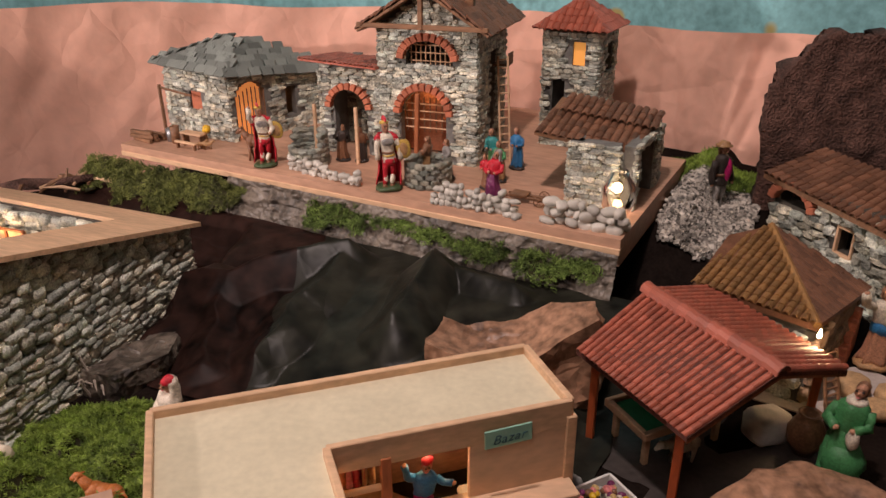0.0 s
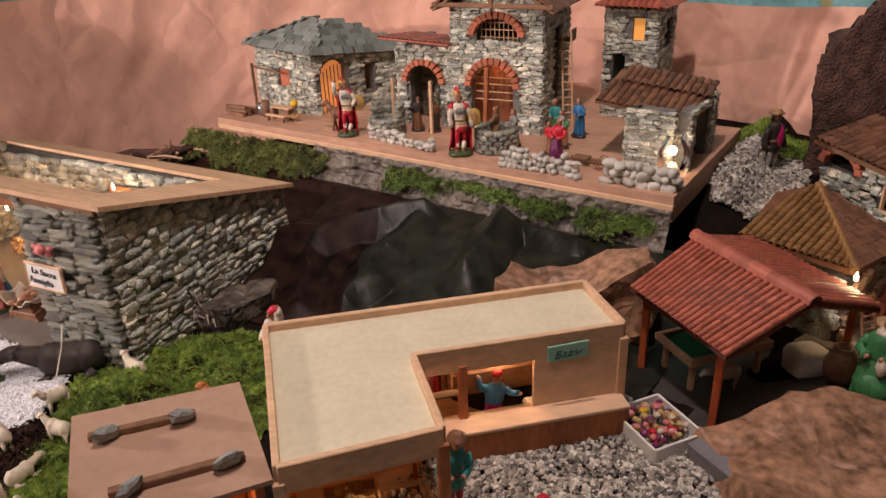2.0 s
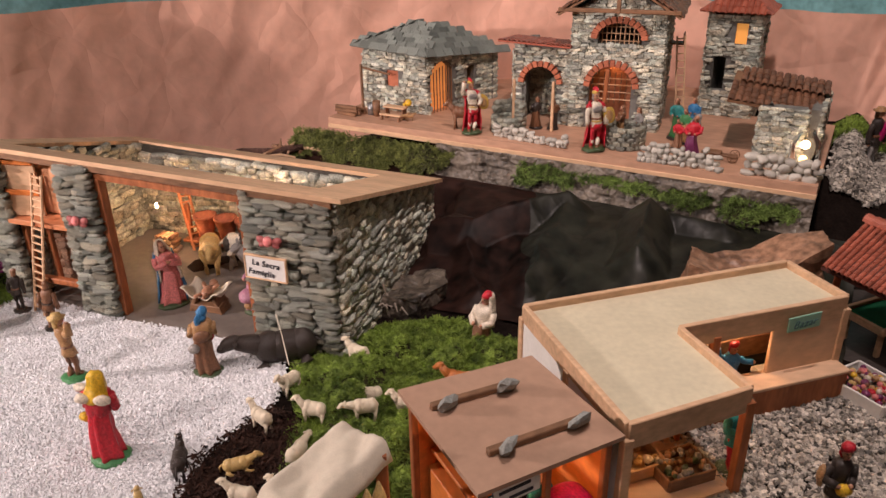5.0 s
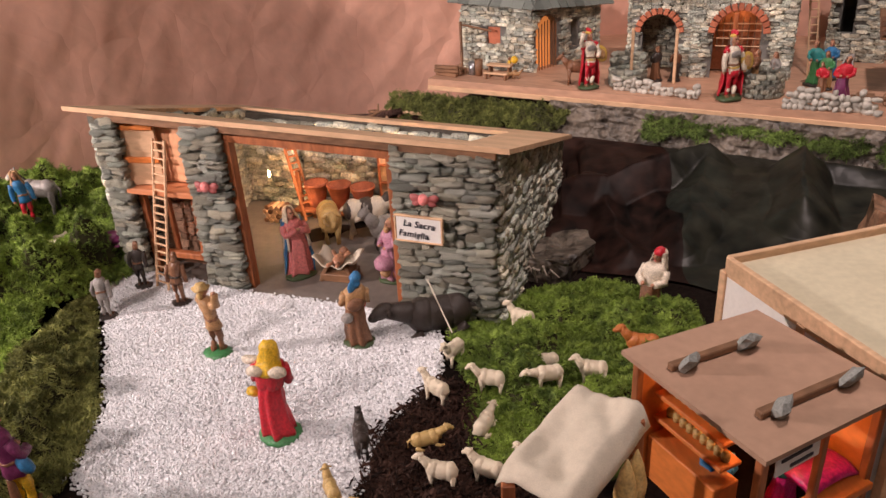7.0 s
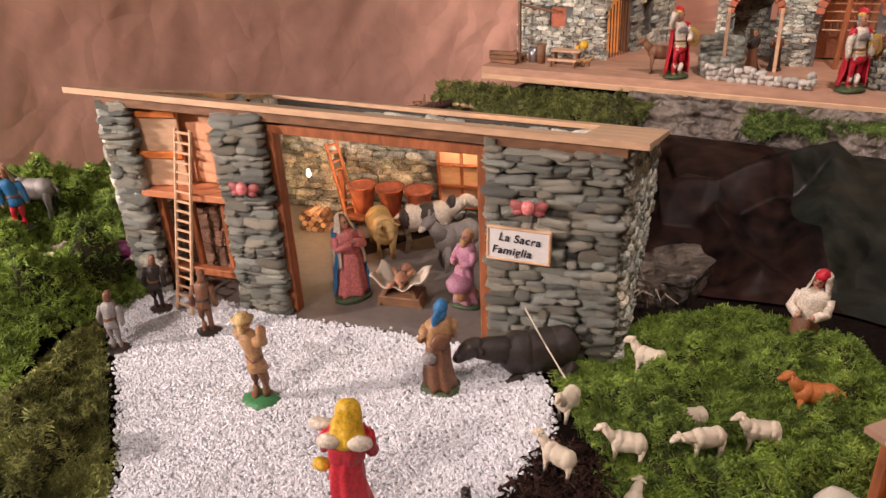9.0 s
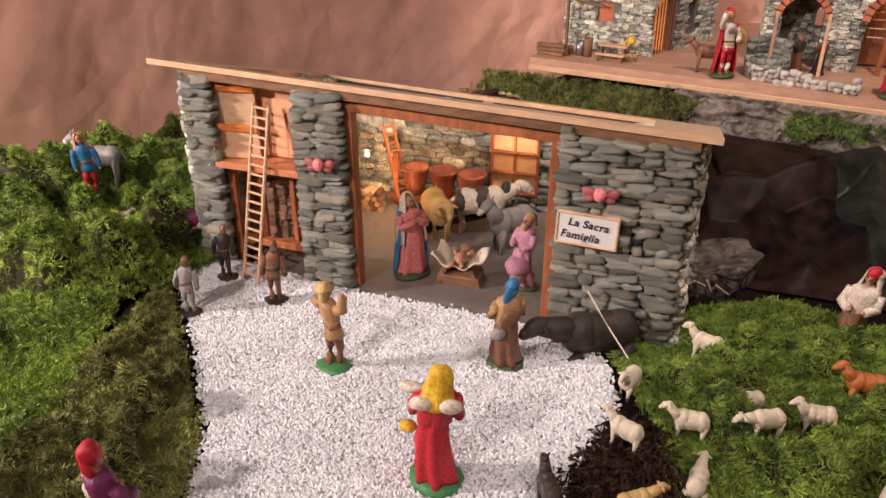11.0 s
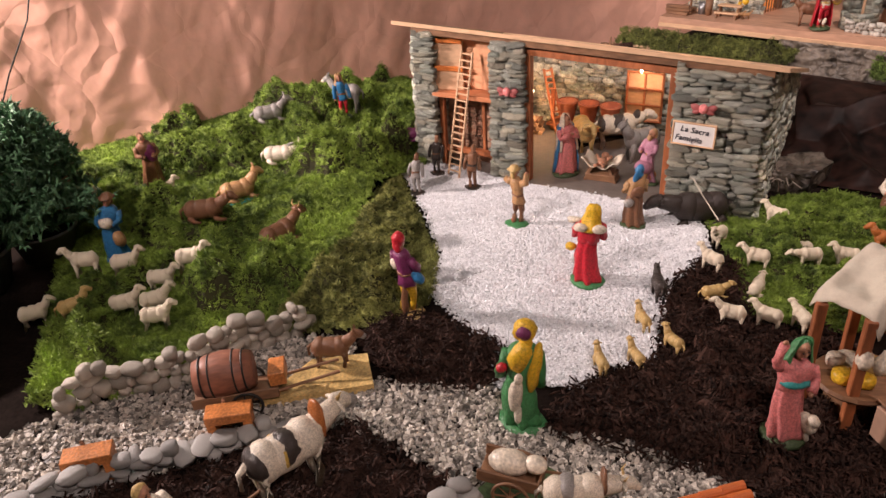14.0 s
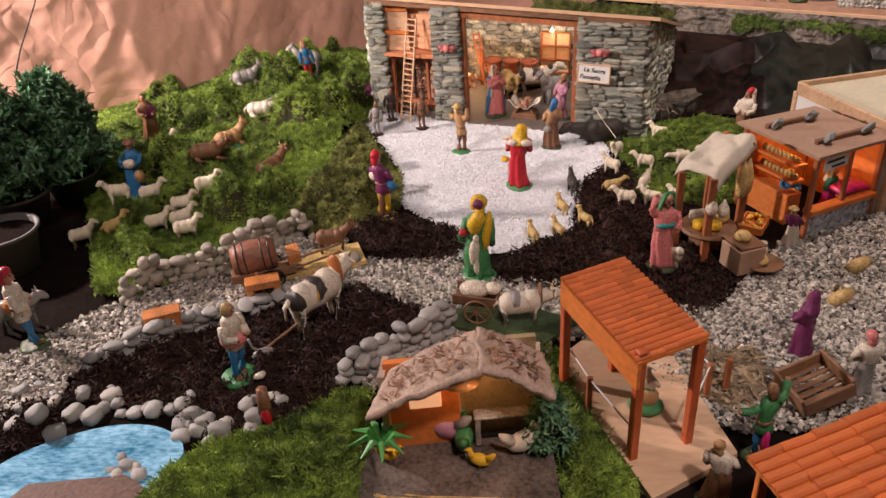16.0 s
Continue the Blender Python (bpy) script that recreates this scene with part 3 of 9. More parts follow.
def quad_tiles(parent, e0, e1, t0, t1, cols, rows, mesh, seed=1, k=0.95):
    """Barrel tiles from an eave e0-e1 up to a ridge t0-t1 that need not lie in one plane."""
    rr = random.Random(seed)
    e0, e1, t0, t1 = (Vector(p) for p in (e0, e1, t0, t1))
    cw = (e1 - e0).length / cols
    for i in range(cols):
        f = (i + 0.5) / cols
        a, b = e0.lerp(e1, f), t0.lerp(t1, f)
        y = (b - a).normalized()
        z = (e1 - e0).cross(y).normalized()
        x = y.cross(z)
        m = Matrix((x, y, z)).transposed().to_4x4()
        m.translation = a
        l = (b - a).length / rows
        for j in range(rows):
            part("tile", mesh, None, parent, m=m @ pose(0, (j - 0.08) * l, 0.001, rr.uniform(-1, 1), rr.uniform(-3, 3), rr.uniform(-1.5, 1.5)) @ Matrix.Diagonal((cw * 0.88, l * 1.15, cw * k, 1)))


def slab_of(pts, t):
    """A thin slab under a quad of corners."""
    a = [Vector(p) for p in pts]
    n = len(a)
    d = Vector((0, 0, t))
    v = [tuple(p) for p in a] + [tuple(p - d) for p in a]
    return Acc().add((v, [list(range(n)), list(range(2 * n - 1, n - 1, -1))] + [[i, n + i, n + (i + 1) % n, (i + 1) % n] for i in range(n)]))


def slope(p0, p1, p2):
    """The frame of a slope: x from p0 to p1 along the eave, y towards p2 up the slope."""
    p0, p1, p2 = Vector(p0), Vector(p1), Vector(p2)
    x = (p1 - p0).normalized()
    z = x.cross(p2 - p0).normalized()
    y = z.cross(x)
    m = Matrix((x, y, z)).transposed().to_4x4()
    m.translation = p0
    return m, (p1 - p0).length, (p2 - p0).dot(y)


# ---- the room, the table's ground and the backdrop ----
a = Acc()
a.box((6.4, 0.1, 3.2), (0, 3.2, 0.85)).box((6.4, 0.1, 3.2), (0, -3.2, 0.85)).box((0.1, 6.4, 3.2), (-3.2, 0, 0.85)).box((0.1, 6.4, 3.2), (3.2, 0, 0.85))
whole("wall_room", a, M_WALLPAINT, Matrix(), "plain painted walls of the room round the table", "wall", kind="structure")
whole("ceiling", Acc().box((6.4, 6.4, 0.1), (0, 0, 2.5)), M_WHITE, Matrix(), "plain white ceiling of the room", "ceiling", kind="structure")
whole("floor", Acc().box((6.4, 6.4, 0.1), (0, 0, -0.8)), M_BROWNWOOD, Matrix(), "brown floor of the room under the table", "floor", kind="structure")
NG = 150
whole("ground", Acc().sheet(lambda p, q: (-2.6 + 4.2 * p, -0.75 + 3.1 * q, gz(-2.6 + 4.2 * p, -0.75 + 3.1 * q)), NG, 110), M_GROUND, Matrix(), "dark brown uneven ground of the model landscape", "ground", kind="structure", smooth=True)

BACK = [(-2.95, 0.42), (-2.25, 0.62), (-1.70, 0.95), (-1.4, 1.22), (-1.0, 1.60), (-0.4, 1.80), (0.15, 1.76), (0.45, 1.55), (0.68, 1.42), (1.1, 1.28), (1.9, 1.2)]


def along(pts, t):
    """A smooth run through the points."""
    n = len(pts) - 1
    i = min(n - 1, int(t * n))
    k = t * n - i
    p = [Vector(pts[min(max(j, 0), n)]) for j in (i - 1, i, i + 1, i + 2)]
    return 0.5 * (2 * p[1] + (p[2] - p[0]) * k + (2 * p[0] - 5 * p[1] + 4 * p[2] - p[3]) * k * k + (3 * p[1] - p[0] - 3 * p[2] + p[3]) * k ** 3)


def ridged(x, y, s):
    return abs(noise.noise((x * s, y * s, 5.0))) + 0.5 * abs(noise.noise((x * s * 2.2 + 3, y * s * 2.2, 9.0)))


def paper(p, q):
    c = along(BACK, p)
    l = p * 6.2
    z = -0.05 + (0.425 + 0.03 * math.sin(l * 1.1) + 0.012 * nz(l, 0, 2, 3)) * q
    fold = 0.024 * ridged(l + 0.2 * z, z * 0.25, 2.6) + 0.010 * ridged(l - z * 0.5, z * 0.35, 6.0) - 0.020 * crumple(l * 3.2 + z * 1.5, z * 1.6 - l * 0.3) - 0.008 * crumple(l * 7 - z * 3, z * 4, 2) + 0.001 * nz(l, z, 3, 40)
    fold += 0.03 * ss(l, 4.4, 5.0) * math.sin(l * 11 + 2 * math.sin(z * 5)) * (0.3 + q)
    n = Vector((c.y - 0.9, -(c.x + 0.2), 0)).normalized()
    d = (c - Vector((-0.5, 0.0))).normalized()
    return (c.x - d.x * fold, c.y - d.y * fold, z)


whole("backdrop", Acc().sheet(paper, 560, 70), M_PAPER, Matrix(), "creased salmon-pink paper standing behind the model landscape", "backdrop", kind="structure", smooth=True)


def curtain(p, q):
    c = along(BACK, p)
    d = (c - Vector((-0.5, 0.0))).normalized()
    l = p * 6.2
    k = 0.05 + 0.012 * math.sin(l * 14) + 0.01 * nz(l, q, 3, 4)
    return (c.x + d.x * k, c.y + d.y * k, 0.2 + 0.95 * q)


whole("backdrop_star_cloth", Acc().sheet(curtain, 260, 12), M_STAR, Matrix(), "teal cloth with golden stars hanging above the paper", "backdrop", kind="structure", smooth=True)


# ---- dark cliff of crumpled paper below the platform ----
def plat_xy(u, v):
    p = PO + PU * u + PV * v
    return p.x, p.y


FOLDS = ((-0.41, 1.06, -0.33, 1.035, 0.050, 0.050), (-0.33, 1.035, -0.15, 1.08, 0.052, 0.044), (-0.067, 0.883, -0.015, 1.035, 0.060, 0.050), (-0.015, 1.035, 0.04, 1.075, 0.058, 0.045), (0.04, 1.075, 0.20, 1.085, 0.052, 0.045), (-0.15, 1.08, -0.20, 0.97, 0.036, 0.045), (-0.20, 0.97, -0.25, 0.86, 0.034, 0.045), (-0.33, 1.035, -0.335, 0.86, 0.028, 0.035), (0.02, 1.02, 0.10, 0.97, 0.030, 0.035))


def cliff_at(u, q):
    """Dark paper draped from under the platform's front edge down to the ground, in sharp folds."""
    reach = 0.13 + 0.29 * ss(u, 0.355, 0.425) + 0.02 * math.sin(u * 8)
    v = -0.012 - reach * q
    x, y = plat_xy(u, v)
    z0, z1 = 0.062, gz(x, y) + 0.004
    k = ss(q, 0.10, 0.95)
    z = z0 * (1 - k) + z1 * k
    w = math.sin(math.pi * q) ** 0.7 * ss(q, 0.04, 0.3)
    z += w * (0.010 - 0.024 * abs(noise.noise((u * 5 + q * 1.2, q * 2.2 - u * 1.2, 3.0))) - 0.006 * abs(noise.noise((u * 13 - q * 3.5, q * 5 + u * 4, 7.0))))
    f = 0.0
    for x0, y0, x1, y1, hh, ww in FOLDS:
        dx, dy = x1 - x0, y1 - y0
        t = min(1, max(0, ((x - x0) * dx + (y - y0) * dy) / (dx * dx + dy * dy)))
        d = math.hypot(x - x0 - t * dx, y - y0 - t * dy) + 0.010 * nz(x, y, 6, 14)
        f = max(f, 0.78 * hh * max(0, 1 - abs(d) / ww) ** 0.9)
    z += f * ss(q, 0.02, 0.16)
    z -= 0.04 * ss(u, 1.0, 1.08) * w
    return (x + 0.03 * nz(u, q, 4, 6) * q, y + 0.02 * nz(u, q, 8, 6) * q, max(z, z1))


def seam(q):
    return 0.50 + 0.16 * q + 0.03 * nz(q, 0, 3, 5)


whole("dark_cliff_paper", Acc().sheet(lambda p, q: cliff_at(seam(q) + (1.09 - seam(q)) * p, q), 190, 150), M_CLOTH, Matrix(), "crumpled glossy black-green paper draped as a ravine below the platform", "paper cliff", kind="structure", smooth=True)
whole("brown_cliff_paper", Acc().sheet(lambda p, q: cliff_at(-0.10 + (seam(q) + 0.10) * p, q), 180, 150), M_CLOTHB, Matrix(), "creased black-brown paper draped between stable and platform", "paper cliff", kind="structure", smooth=True)


def rock_band(p, q):
    """Grey-brown rock paper under the platform's right half."""
    u = 0.28 + 0.73 * p
    d = 0.034 + 0.030 * q ** 1.5 + (0.016 * ridged(u * 1.5, q * 0.5, 9) - 0.016 * crumple(u * 13, q * 1.6)) * math.sin(math.pi * min(1, q + 0.1))
    x, y = plat_xy(u, 0.03 - d)
    return (x, y, 0.124 - 0.078 * q - 0.012 * nz(u, 0, 2, 9) * q)


whole("rock_paper_band", Acc().sheet(rock_band, 200, 30), M_ROCK, Matrix(), "crumpled grey-brown rock paper hanging under the platform's edge", "paper cliff", kind="structure", smooth=True)


def crag(poly, z0, z1, seed, lean=0.10, rough=0.014, flat=0.5, tilt=0.0):
    """A block of crumpled paper rock: steep creased sides and an uneven top."""
    c = sum((Vector(p) for p in poly), Vector((0, 0))) / len(poly)
    n = len(poly)

    def fn(p, q):
        t = (p % 1.0) * n
        i = int(t) % n
        e = Vector(poly[i]).lerp(Vector(poly[(i + 1) % n]), t - int(t))
        if q < flat:
            k, z = 1 + lean * (1 - q / flat), z0 + (z1 - z0) * (q / flat)
        else:
            k, z = 1 - (q - flat) / (1 - flat), z1
        d = e - c
        a = c + d * k
        z += (z1 - z0) * min(1, q / flat) ** 2 * (0.35 * nz(a.x, a.y, seed, 7) + tilt * (a.y - c.y))
        r = rough * min(1, 3 * k) * (1.2 - 2.6 * crumple((a.x + seed) * 9, a.y * 9, z * 9) - 0.5 * crumple(a.x * 24, a.y * 24, z * 24 + seed) + 0.6 * ridged(a.x + seed, a.y + z * 1.3, 9))
        u = d.normalized()
        return (a.x + u.x * r, a.y + u.y * r, z + (0.8 * r if q > flat * 0.8 else 0))
    return Acc().sheet(fn, 96, 40)


# ---- the stone stable ----
def roofz(u, v):
    return 0.264 - 0.037 * u - 0.279 * v


GB = -0.022
stable = thing("stable", STAB, "open stone stable of stacked grey pebbles under a sloping board roof", "stable")


def board(acc, poly, t, mi=0, lift=0.0):
    """A slab in the plane of the stable's roof."""
    n = len(poly)
    v = [(u, w, roofz(u, w) + lift) for u, w in poly] + [(u, w, roofz(u, w) - t + lift) for u, w in poly]
    acc.add((v, [list(range(n)), list(range(2 * n - 1, n - 1, -1))] + [[i, n + i, n + (i + 1) % n, (i + 1) % n] for i in range(n)]), None, mi)


a = Acc()
ring = [(-0.002, 0.0), (0.674, 0.0), (0.674, 0.416), (-0.002, 0.416)], [(0.06, 0.062), (0.602, 0.075), (0.585, 0.335), (0.06, 0.35)]
rv = [(u, w, roofz(u, w) - t) for t in (0, 0.007) for g in ring for u, w in g]
rf = []
for i in range(4):
    j = (i + 1) % 4
    rf += [[i, j, 4 + j, 4 + i], [8 + j, 8 + i, 12 + i, 12 + j], [j, i, 8 + i, 8 + j], [4 + i, 4 + j, 12 + j, 12 + i]]
a.add((rv, rf))
roof = part("roof", a, M_PINE, stable, "pale wooden roof board with a large opening")
a = Acc()
a.add(chamfer(0.62, 0.010, 0.012, 0.001), pose(0.345, 0.012, 0.237, 0, math.degrees(math.atan(0.037)), 0))
part("roof_beam", a, M_BROWNWOOD, stable)


def stable_wall(name, u0, u1, v, seed, holes=(), pieces=MESH_SLATE, cap=0.010, z0=GB, **kw):
    return wall(stable, name, pose(u0, v, 0), u1 - u0, lambda x: roofz(u0 + x, v) - cap, holes, 0.03, 0.0078, (0.012, 0.040), 0.015, pieces, seed, z0=z0, **kw)


stable_wall("pillar_wall", 0.035, 0.072, 0.016, 11)
stable_wall("pillar_wall", 0.192, 0.252, 0.012, 12)
stable_wall("front_wall", 0.514, 0.648, 0.014, 13)
wall(stable, "lintel_wall", pose(0.25, 0.030, 0), 0.27, lambda x: roofz(0.25 + x, 0.03) - 0.008, (), 0.02, 0.008, (0.02, 0.04), 0.010, MESH_SLATE, 14, z0=0.222)
wall(stable, "side_wall", pose(0.652, 0.016, 0, 0, 0, 90), 0.385, lambda x: roofz(0.65, x) - 0.010, (), 0.03, 0.0095, (0.016, 0.034), 0.013, None, 15, z0=GB)
wall(stable, "side_wall", pose(0.036, 0.40, 0, 0, 0, -90), 0.385, lambda x: roofz(0.03, 0.4 - x) - 0.010, (), 0.025, 0.0095, (0.016, 0.034), 0.013, None, 16, z0=GB, back=True)
wall(stable, "side_wall", pose(0.60, 0.36, 0, 0, 0, -90), 0.30, lambda x: roofz(0.62, 0.36 - x) - 0.008, (), 0.02, 0.0095, (0.016, 0.034), 0.013, None, 17, z0=GB)
wall(stable, "back_wall", pose(0.05, 0.335, 0), 0.56, lambda x: roofz(0.05 + x, 0.335) - 0.009, (), 0.03, 0.0095, (0.018, 0.040), 0.014, None, 18, z0=GB)
part("floor_slab", Acc().box((0.62, 0.40, 0.006), (0.345, 0.175, GB + 0.004)), mat("grey_floor_board", (0.17, 0.145, 0.125), 0.7, 0.15, 14, 0.1), stable, "grey painted floor board")
a = Acc()
a.box((0.012, 0.016, 0.245), (0.258, 0.024, 0.099)).box((0.012, 0.016, 0.235), (0.508, 0.024, 0.095)).box((0.262, 0.014, 0.011), (0.383, 0.024, 0.219), (0, 2.1, 0))
part("door_frame", a, M_WOOD, stable, "red-brown wooden door frame")
a = Acc()
a.box((0.118, 0.006, 0.105), (0.132, 0.050, 0.190))
part("loft_panel", a, mat("orange_loft_board", (0.72, 0.37, 0.20), 0.6, 0.12, 25, 0.1), stable, "orange wooden loft panel")
part("shutter", Acc().box((0.055, 0.005, 0.100), (0.097, 0.030, 0.187), (0, 0, 14)), M_PINE, stable, "pale open wooden shutter")
for s in (0.052, 0.086):
    part("shutter_band", Acc().box((0.057, 0.004, 0.009), (0.097, 0.0255, 0.10 + s * 1.5), (0, 2, 14)), M_ORANGE, stable)
M_REDPINE = mat("red_pine_wood", (0.52, 0.20, 0.09), 0.55, 0.2, 22, 0.15, stretch=(0.3, 1, 1))
part("loft_shelf", Acc().box((0.125, 0.045, 0.009), (0.132, 0.032, 0.132)), M_REDPINE, stable, "orange wooden shelf")
a = Acc()
a.box((0.010, 0.010, 0.15), (0.080, 0.03, 0.055)).box((0.010, 0.010, 0.15), (0.186, 0.03, 0.055)).box((0.007, 0.008, 0.11), (0.112, 0.045, 0.072)).box((0.007, 0.008, 0.11), (0.160, 0.045, 0.072)).box((0.115, 0.012, 0.010), (0.132, 0.035, 0.018))
part("manger_frame", a, M_WOOD, stable, "red-brown wooden uprights of the loft")
# the glow seen under the loft is put into this warm stone colour
wall(stable, "inner_wall", pose(0.072, 0.075, 0), 0.12, lambda x: 0.132, (), 0.012, 0.009, (0.016, 0.03), 0.010, None, 19, mats=mat("loft_stone_glow_tinted", (0.50, 0.30, 0.20), 0.5, 0.4, 55, 0.6, island=0.35), z0=GB)
win = part("back_shutter", Acc().box((0.074, 0.004, 0.100), (0.388, 0.315, 0.067)), M_PINE, stable, "pale double shutter with red-brown bars on the back wall")
a = Acc()
for x in (0.352, 0.388, 0.424):
    a.box((0.0045, 0.004, 0.104), (x, 0.3115, 0.067))
for z in (0.017, 0.05, 0.083, 0.117):
    a.box((0.076, 0.0045, 0.0045), (0.388, 0.3112, z))
part("glazing_bar", a, M_WOOD, win)
a = Acc()
a.box((0.17, 0.05, 0.006), (0.28, 0.29, 0.001)).box((0.008, 0.008, 0.09), (0.205, 0.28, 0.028))
part("back_shelf", a, M_WOOD, stable, "wooden shelf along the back wall")

# ---- the raised platform with the stone houses ----
a = Acc()
a.prism([(0, 0), (1.01, 0), (1.01, 0.41), (0.72, 0.41), (0.72, 0.62), (0, 0.62)], -0.014, 0.0)
platform = thing("platform", PLAT, "broad varnished wooden board carrying the stone houses", "platform")
part("board", a, M_PLATFORM, platform)
part("front_batten", Acc().box((1.012, 0.012, 0.010), (0.505, 0.004, -0.019)), M_PINE, platform, "pale edge strip")
part("side_batten", Acc().box((0.012, 0.40, 0.03), (1.004, 0.205, -0.029)), M_PLATFORM, platform)


def on_plat(u, v, z=0.0, rz=0):
    return PLAT @ pose(u, v, z, 0, 0, rz)


M_MORTARG = mat("grey_mortar", (0.17, 0.165, 0.15), 0.95, 0.3, 90, 0.4)


def small_wall(parent, name, m, w, top, holes=(), seed=1, **kw):
    return wall(parent, name, m, w, top, holes, 0.018, 0.0056, (0.010, 0.026), 0.0075, None, seed, core=M_MORTARG, **kw)


MESH_TILE_R = Acc().add(TILE).mesh("tile", M_REDTILE)
MESH_TILE_B = Acc().add(TILE).mesh("tile", M_BROWNTILE)
MESH_SLAB = Acc().add(chamfer(1, 1, 1, 0.06)).mesh("slab", M_SLATEROOF)
MESH_FLAT_B = Acc().add(chamfer(1, 1, 1, 0.08)).mesh("tile", M_BROWNTILE)


def flat_tiles(parent, m, width, length, cols, rows, mesh, seed, name="slab", t=0.005, jit=0.1, trim=None):
    """Overlapping flat slabs: x along the eave, y up the slope."""
    rr = random.Random(seed)
    w, l = width / cols, length / rows
    for j in range(rows):
        for i in range(cols + (j % 2)):
            x = (i + 0.5 - 0.5 * (j % 2)) * w
            y = (j + 0.5) * l
            if trim and not trim(x / width, y / length):
                continue
            x = min(max(x, w * 0.3), width - w * 0.3)
            part(name, mesh, None, parent, m=m @ pose(x, y, t * 0.9, rr.uniform(8, 13), rr.uniform(-2, 2), rr.uniform(-5, 5)) @ Matrix.Diagonal((w * rr.uniform(0.86, 1.04), l * rr.uniform(1.25, 1.5), t * rr.uniform(0.6, 1.1), 1)))


# hut with the slate roof
hut = thing("slate_hut", on_plat(0.028, 0.112), "small grey stone hut with a hipped slate roof", "house")
small_wall(hut, "front_wall", pose(0, 0, 0), 0.165, lambda x: 0.134, [rect(0.062, 0.092, 0.055, 0.092)], 21)
small_wall(hut, "side_wall", pose(0.165, 0, 0, 0, 0, 72), 0.225, lambda x: 0.130 - 0.08 * x, [arch(0.048, 0.034, 0.0, 0.078), rect(0.125, 0.155, 0.03, 0.09)], 22)
small_wall(hut, "side_wall", pose(0.0, 0.21, 0, 0, 0, -90), 0.21, lambda x: 0.130, (), 23)
small_wall(hut, "back_wall", pose(0.235, 0.213, 0, 0, 0, 180), 0.235, lambda x: 0.112, (), 24)
a = Acc()
hp = [(-0.024, -0.016, 0.142), (0.176, -0.016, 0.132), (0.262, 0.235, 0.108), (0.12, 0.25, 0.112), (-0.02, 0.24, 0.13)]
r1, r2 = (0.098, 0.075, 0.186), (0.140, 0.085, 0.184)
rv = hp + [r1, r2]
a.add((rv, [[0, 1, 6, 5], [1, 2, 6], [2, 3, 6], [3, 4, 5, 6], [4, 0, 5], [4, 3, 2, 1, 0]]))
hroof = part("roof", a, M_DARK, hut, "grey slate roof")
m, w, l = slope(hp[0], hp[1], r1)
flat_tiles(hroof, m, w, l, 8, 7, MESH_SLAB, 31, t=0.004, trim=lambda x, y: 0.60 * y < x + 0.03 and x < 1.03 - 0.20 * y)
m, w, l = slope(hp[1], hp[2], r2)
flat_tiles(hroof, m, w, l, 10, 6, MESH_SLAB, 32, t=0.004, trim=lambda x, y: x > 0.30 * y - 0.03 and x < 1.05 - 0.62 * y)
m, w, l = slope(hp[4], hp[0], r1)
flat_tiles(hroof, m, w, l, 9, 6, MESH_SLAB, 33, t=0.004, trim=lambda x, y: x > 0.62 * y - 0.03 and x < 1.02 - 0.36 * y)
part("door", Acc().box((0.064, 0.003, 0.11), (0.165 + 0.048 * 0.309 - 0.018, 0.048 * 0.951 + 0.008, 0.055), (0, 0, 72)), glow("hut_lamp_lit_door", (0.9, 0.30, 0.08), 0.5), hut, "doorway lit from inside")
for k in range(7):
    part("door_twig", Acc().tube([(0.172 + 0.0030 * k, 0.022 + 0.0085 * k, 0.0), (0.171 + 0.0030 * k, 0.022 + 0.0085 * k, 0.09 + 0.012 * math.sin(k * 0.5))], 0.0014, 5), M_BROWNWOOD, hut)
part("window", Acc().box((0.032, 0.006, 0.040), (0.077, 0.006, 0.073)), M_BRICK, hut, "small red window frame")
a = Acc()
a.tube([(0.012, -0.03, 0.0), (0.012, -0.03, 0.105)], 0.0035).tube([(0.010, -0.03, 0.1), (0.075, -0.010, 0.085)], 0.0025)
part("porch_post", a, M_BROWNWOOD, hut)

# tall house with arches and its lower wing
house = thing("stone_house", on_plat(0.393, 0.150, 0, 9), "tall grey stone house with brick arches and tiled gable roof", "house")
HW0, HW1, EV, RG = 0.118, 0.297, 0.238, 0.302
HD = 0.17
fw = small_wall(house, "front_wall", pose(HW0, 0, 0), HW1 - HW0, lambda x: EV + (RG - EV) * (1 - abs(x - 0.0895) / 0.0895) * 0.85, [arch(0.083, 0.043, 0.0, 0.088), arch(0.092, 0.043, 0.174, 0.186, 0.72)], 41)
brick_arch(fw, Matrix(), 0.083, 0.043, 0.088, 13, 0.013)
brick_arch(fw, Matrix(), 0.092, 0.043, 0.186, 13, 0.013, k=0.75)
small_wall(house, "side_wall", pose(HW1, 0.0, 0, 0, 0, 90), HD, lambda x: EV + 0.004, [rect(0.075, 0.110, 0.0, 0.19)], 42)
small_wall(house, "side_wall", pose(HW0, HD, 0, 0, 0, -90), HD, lambda x: EV + 0.004, (), 43)
small_wall(house, "back_wall", pose(HW1, HD, 0, 0, 0, 180), HW1 - HW0, lambda x: EV + 0.004, (), 44)
wing = small_wall(house, "wing_wall", pose(-0.004, 0.004, 0), 0.122, lambda x: 0.166 - 0.04 * x, [arch(0.057, 0.035, 0.0, 0.087)], 45)
brick_arch(wing, Matrix(), 0.057, 0.035, 0.087, 11, 0.012)
small_wall(house, "wing_wall", pose(-0.004, 0.15, 0, 0, 0, -90), 0.15, lambda x: 0.160, (), 46)
small_wall(house, "wing_wall", pose(-0.004, 0.075, 0), 0.12, lambda x: 0.155, [rect(0.085, 0.112, 0.06, 0.095)], 47, mats=M_SLATEI)
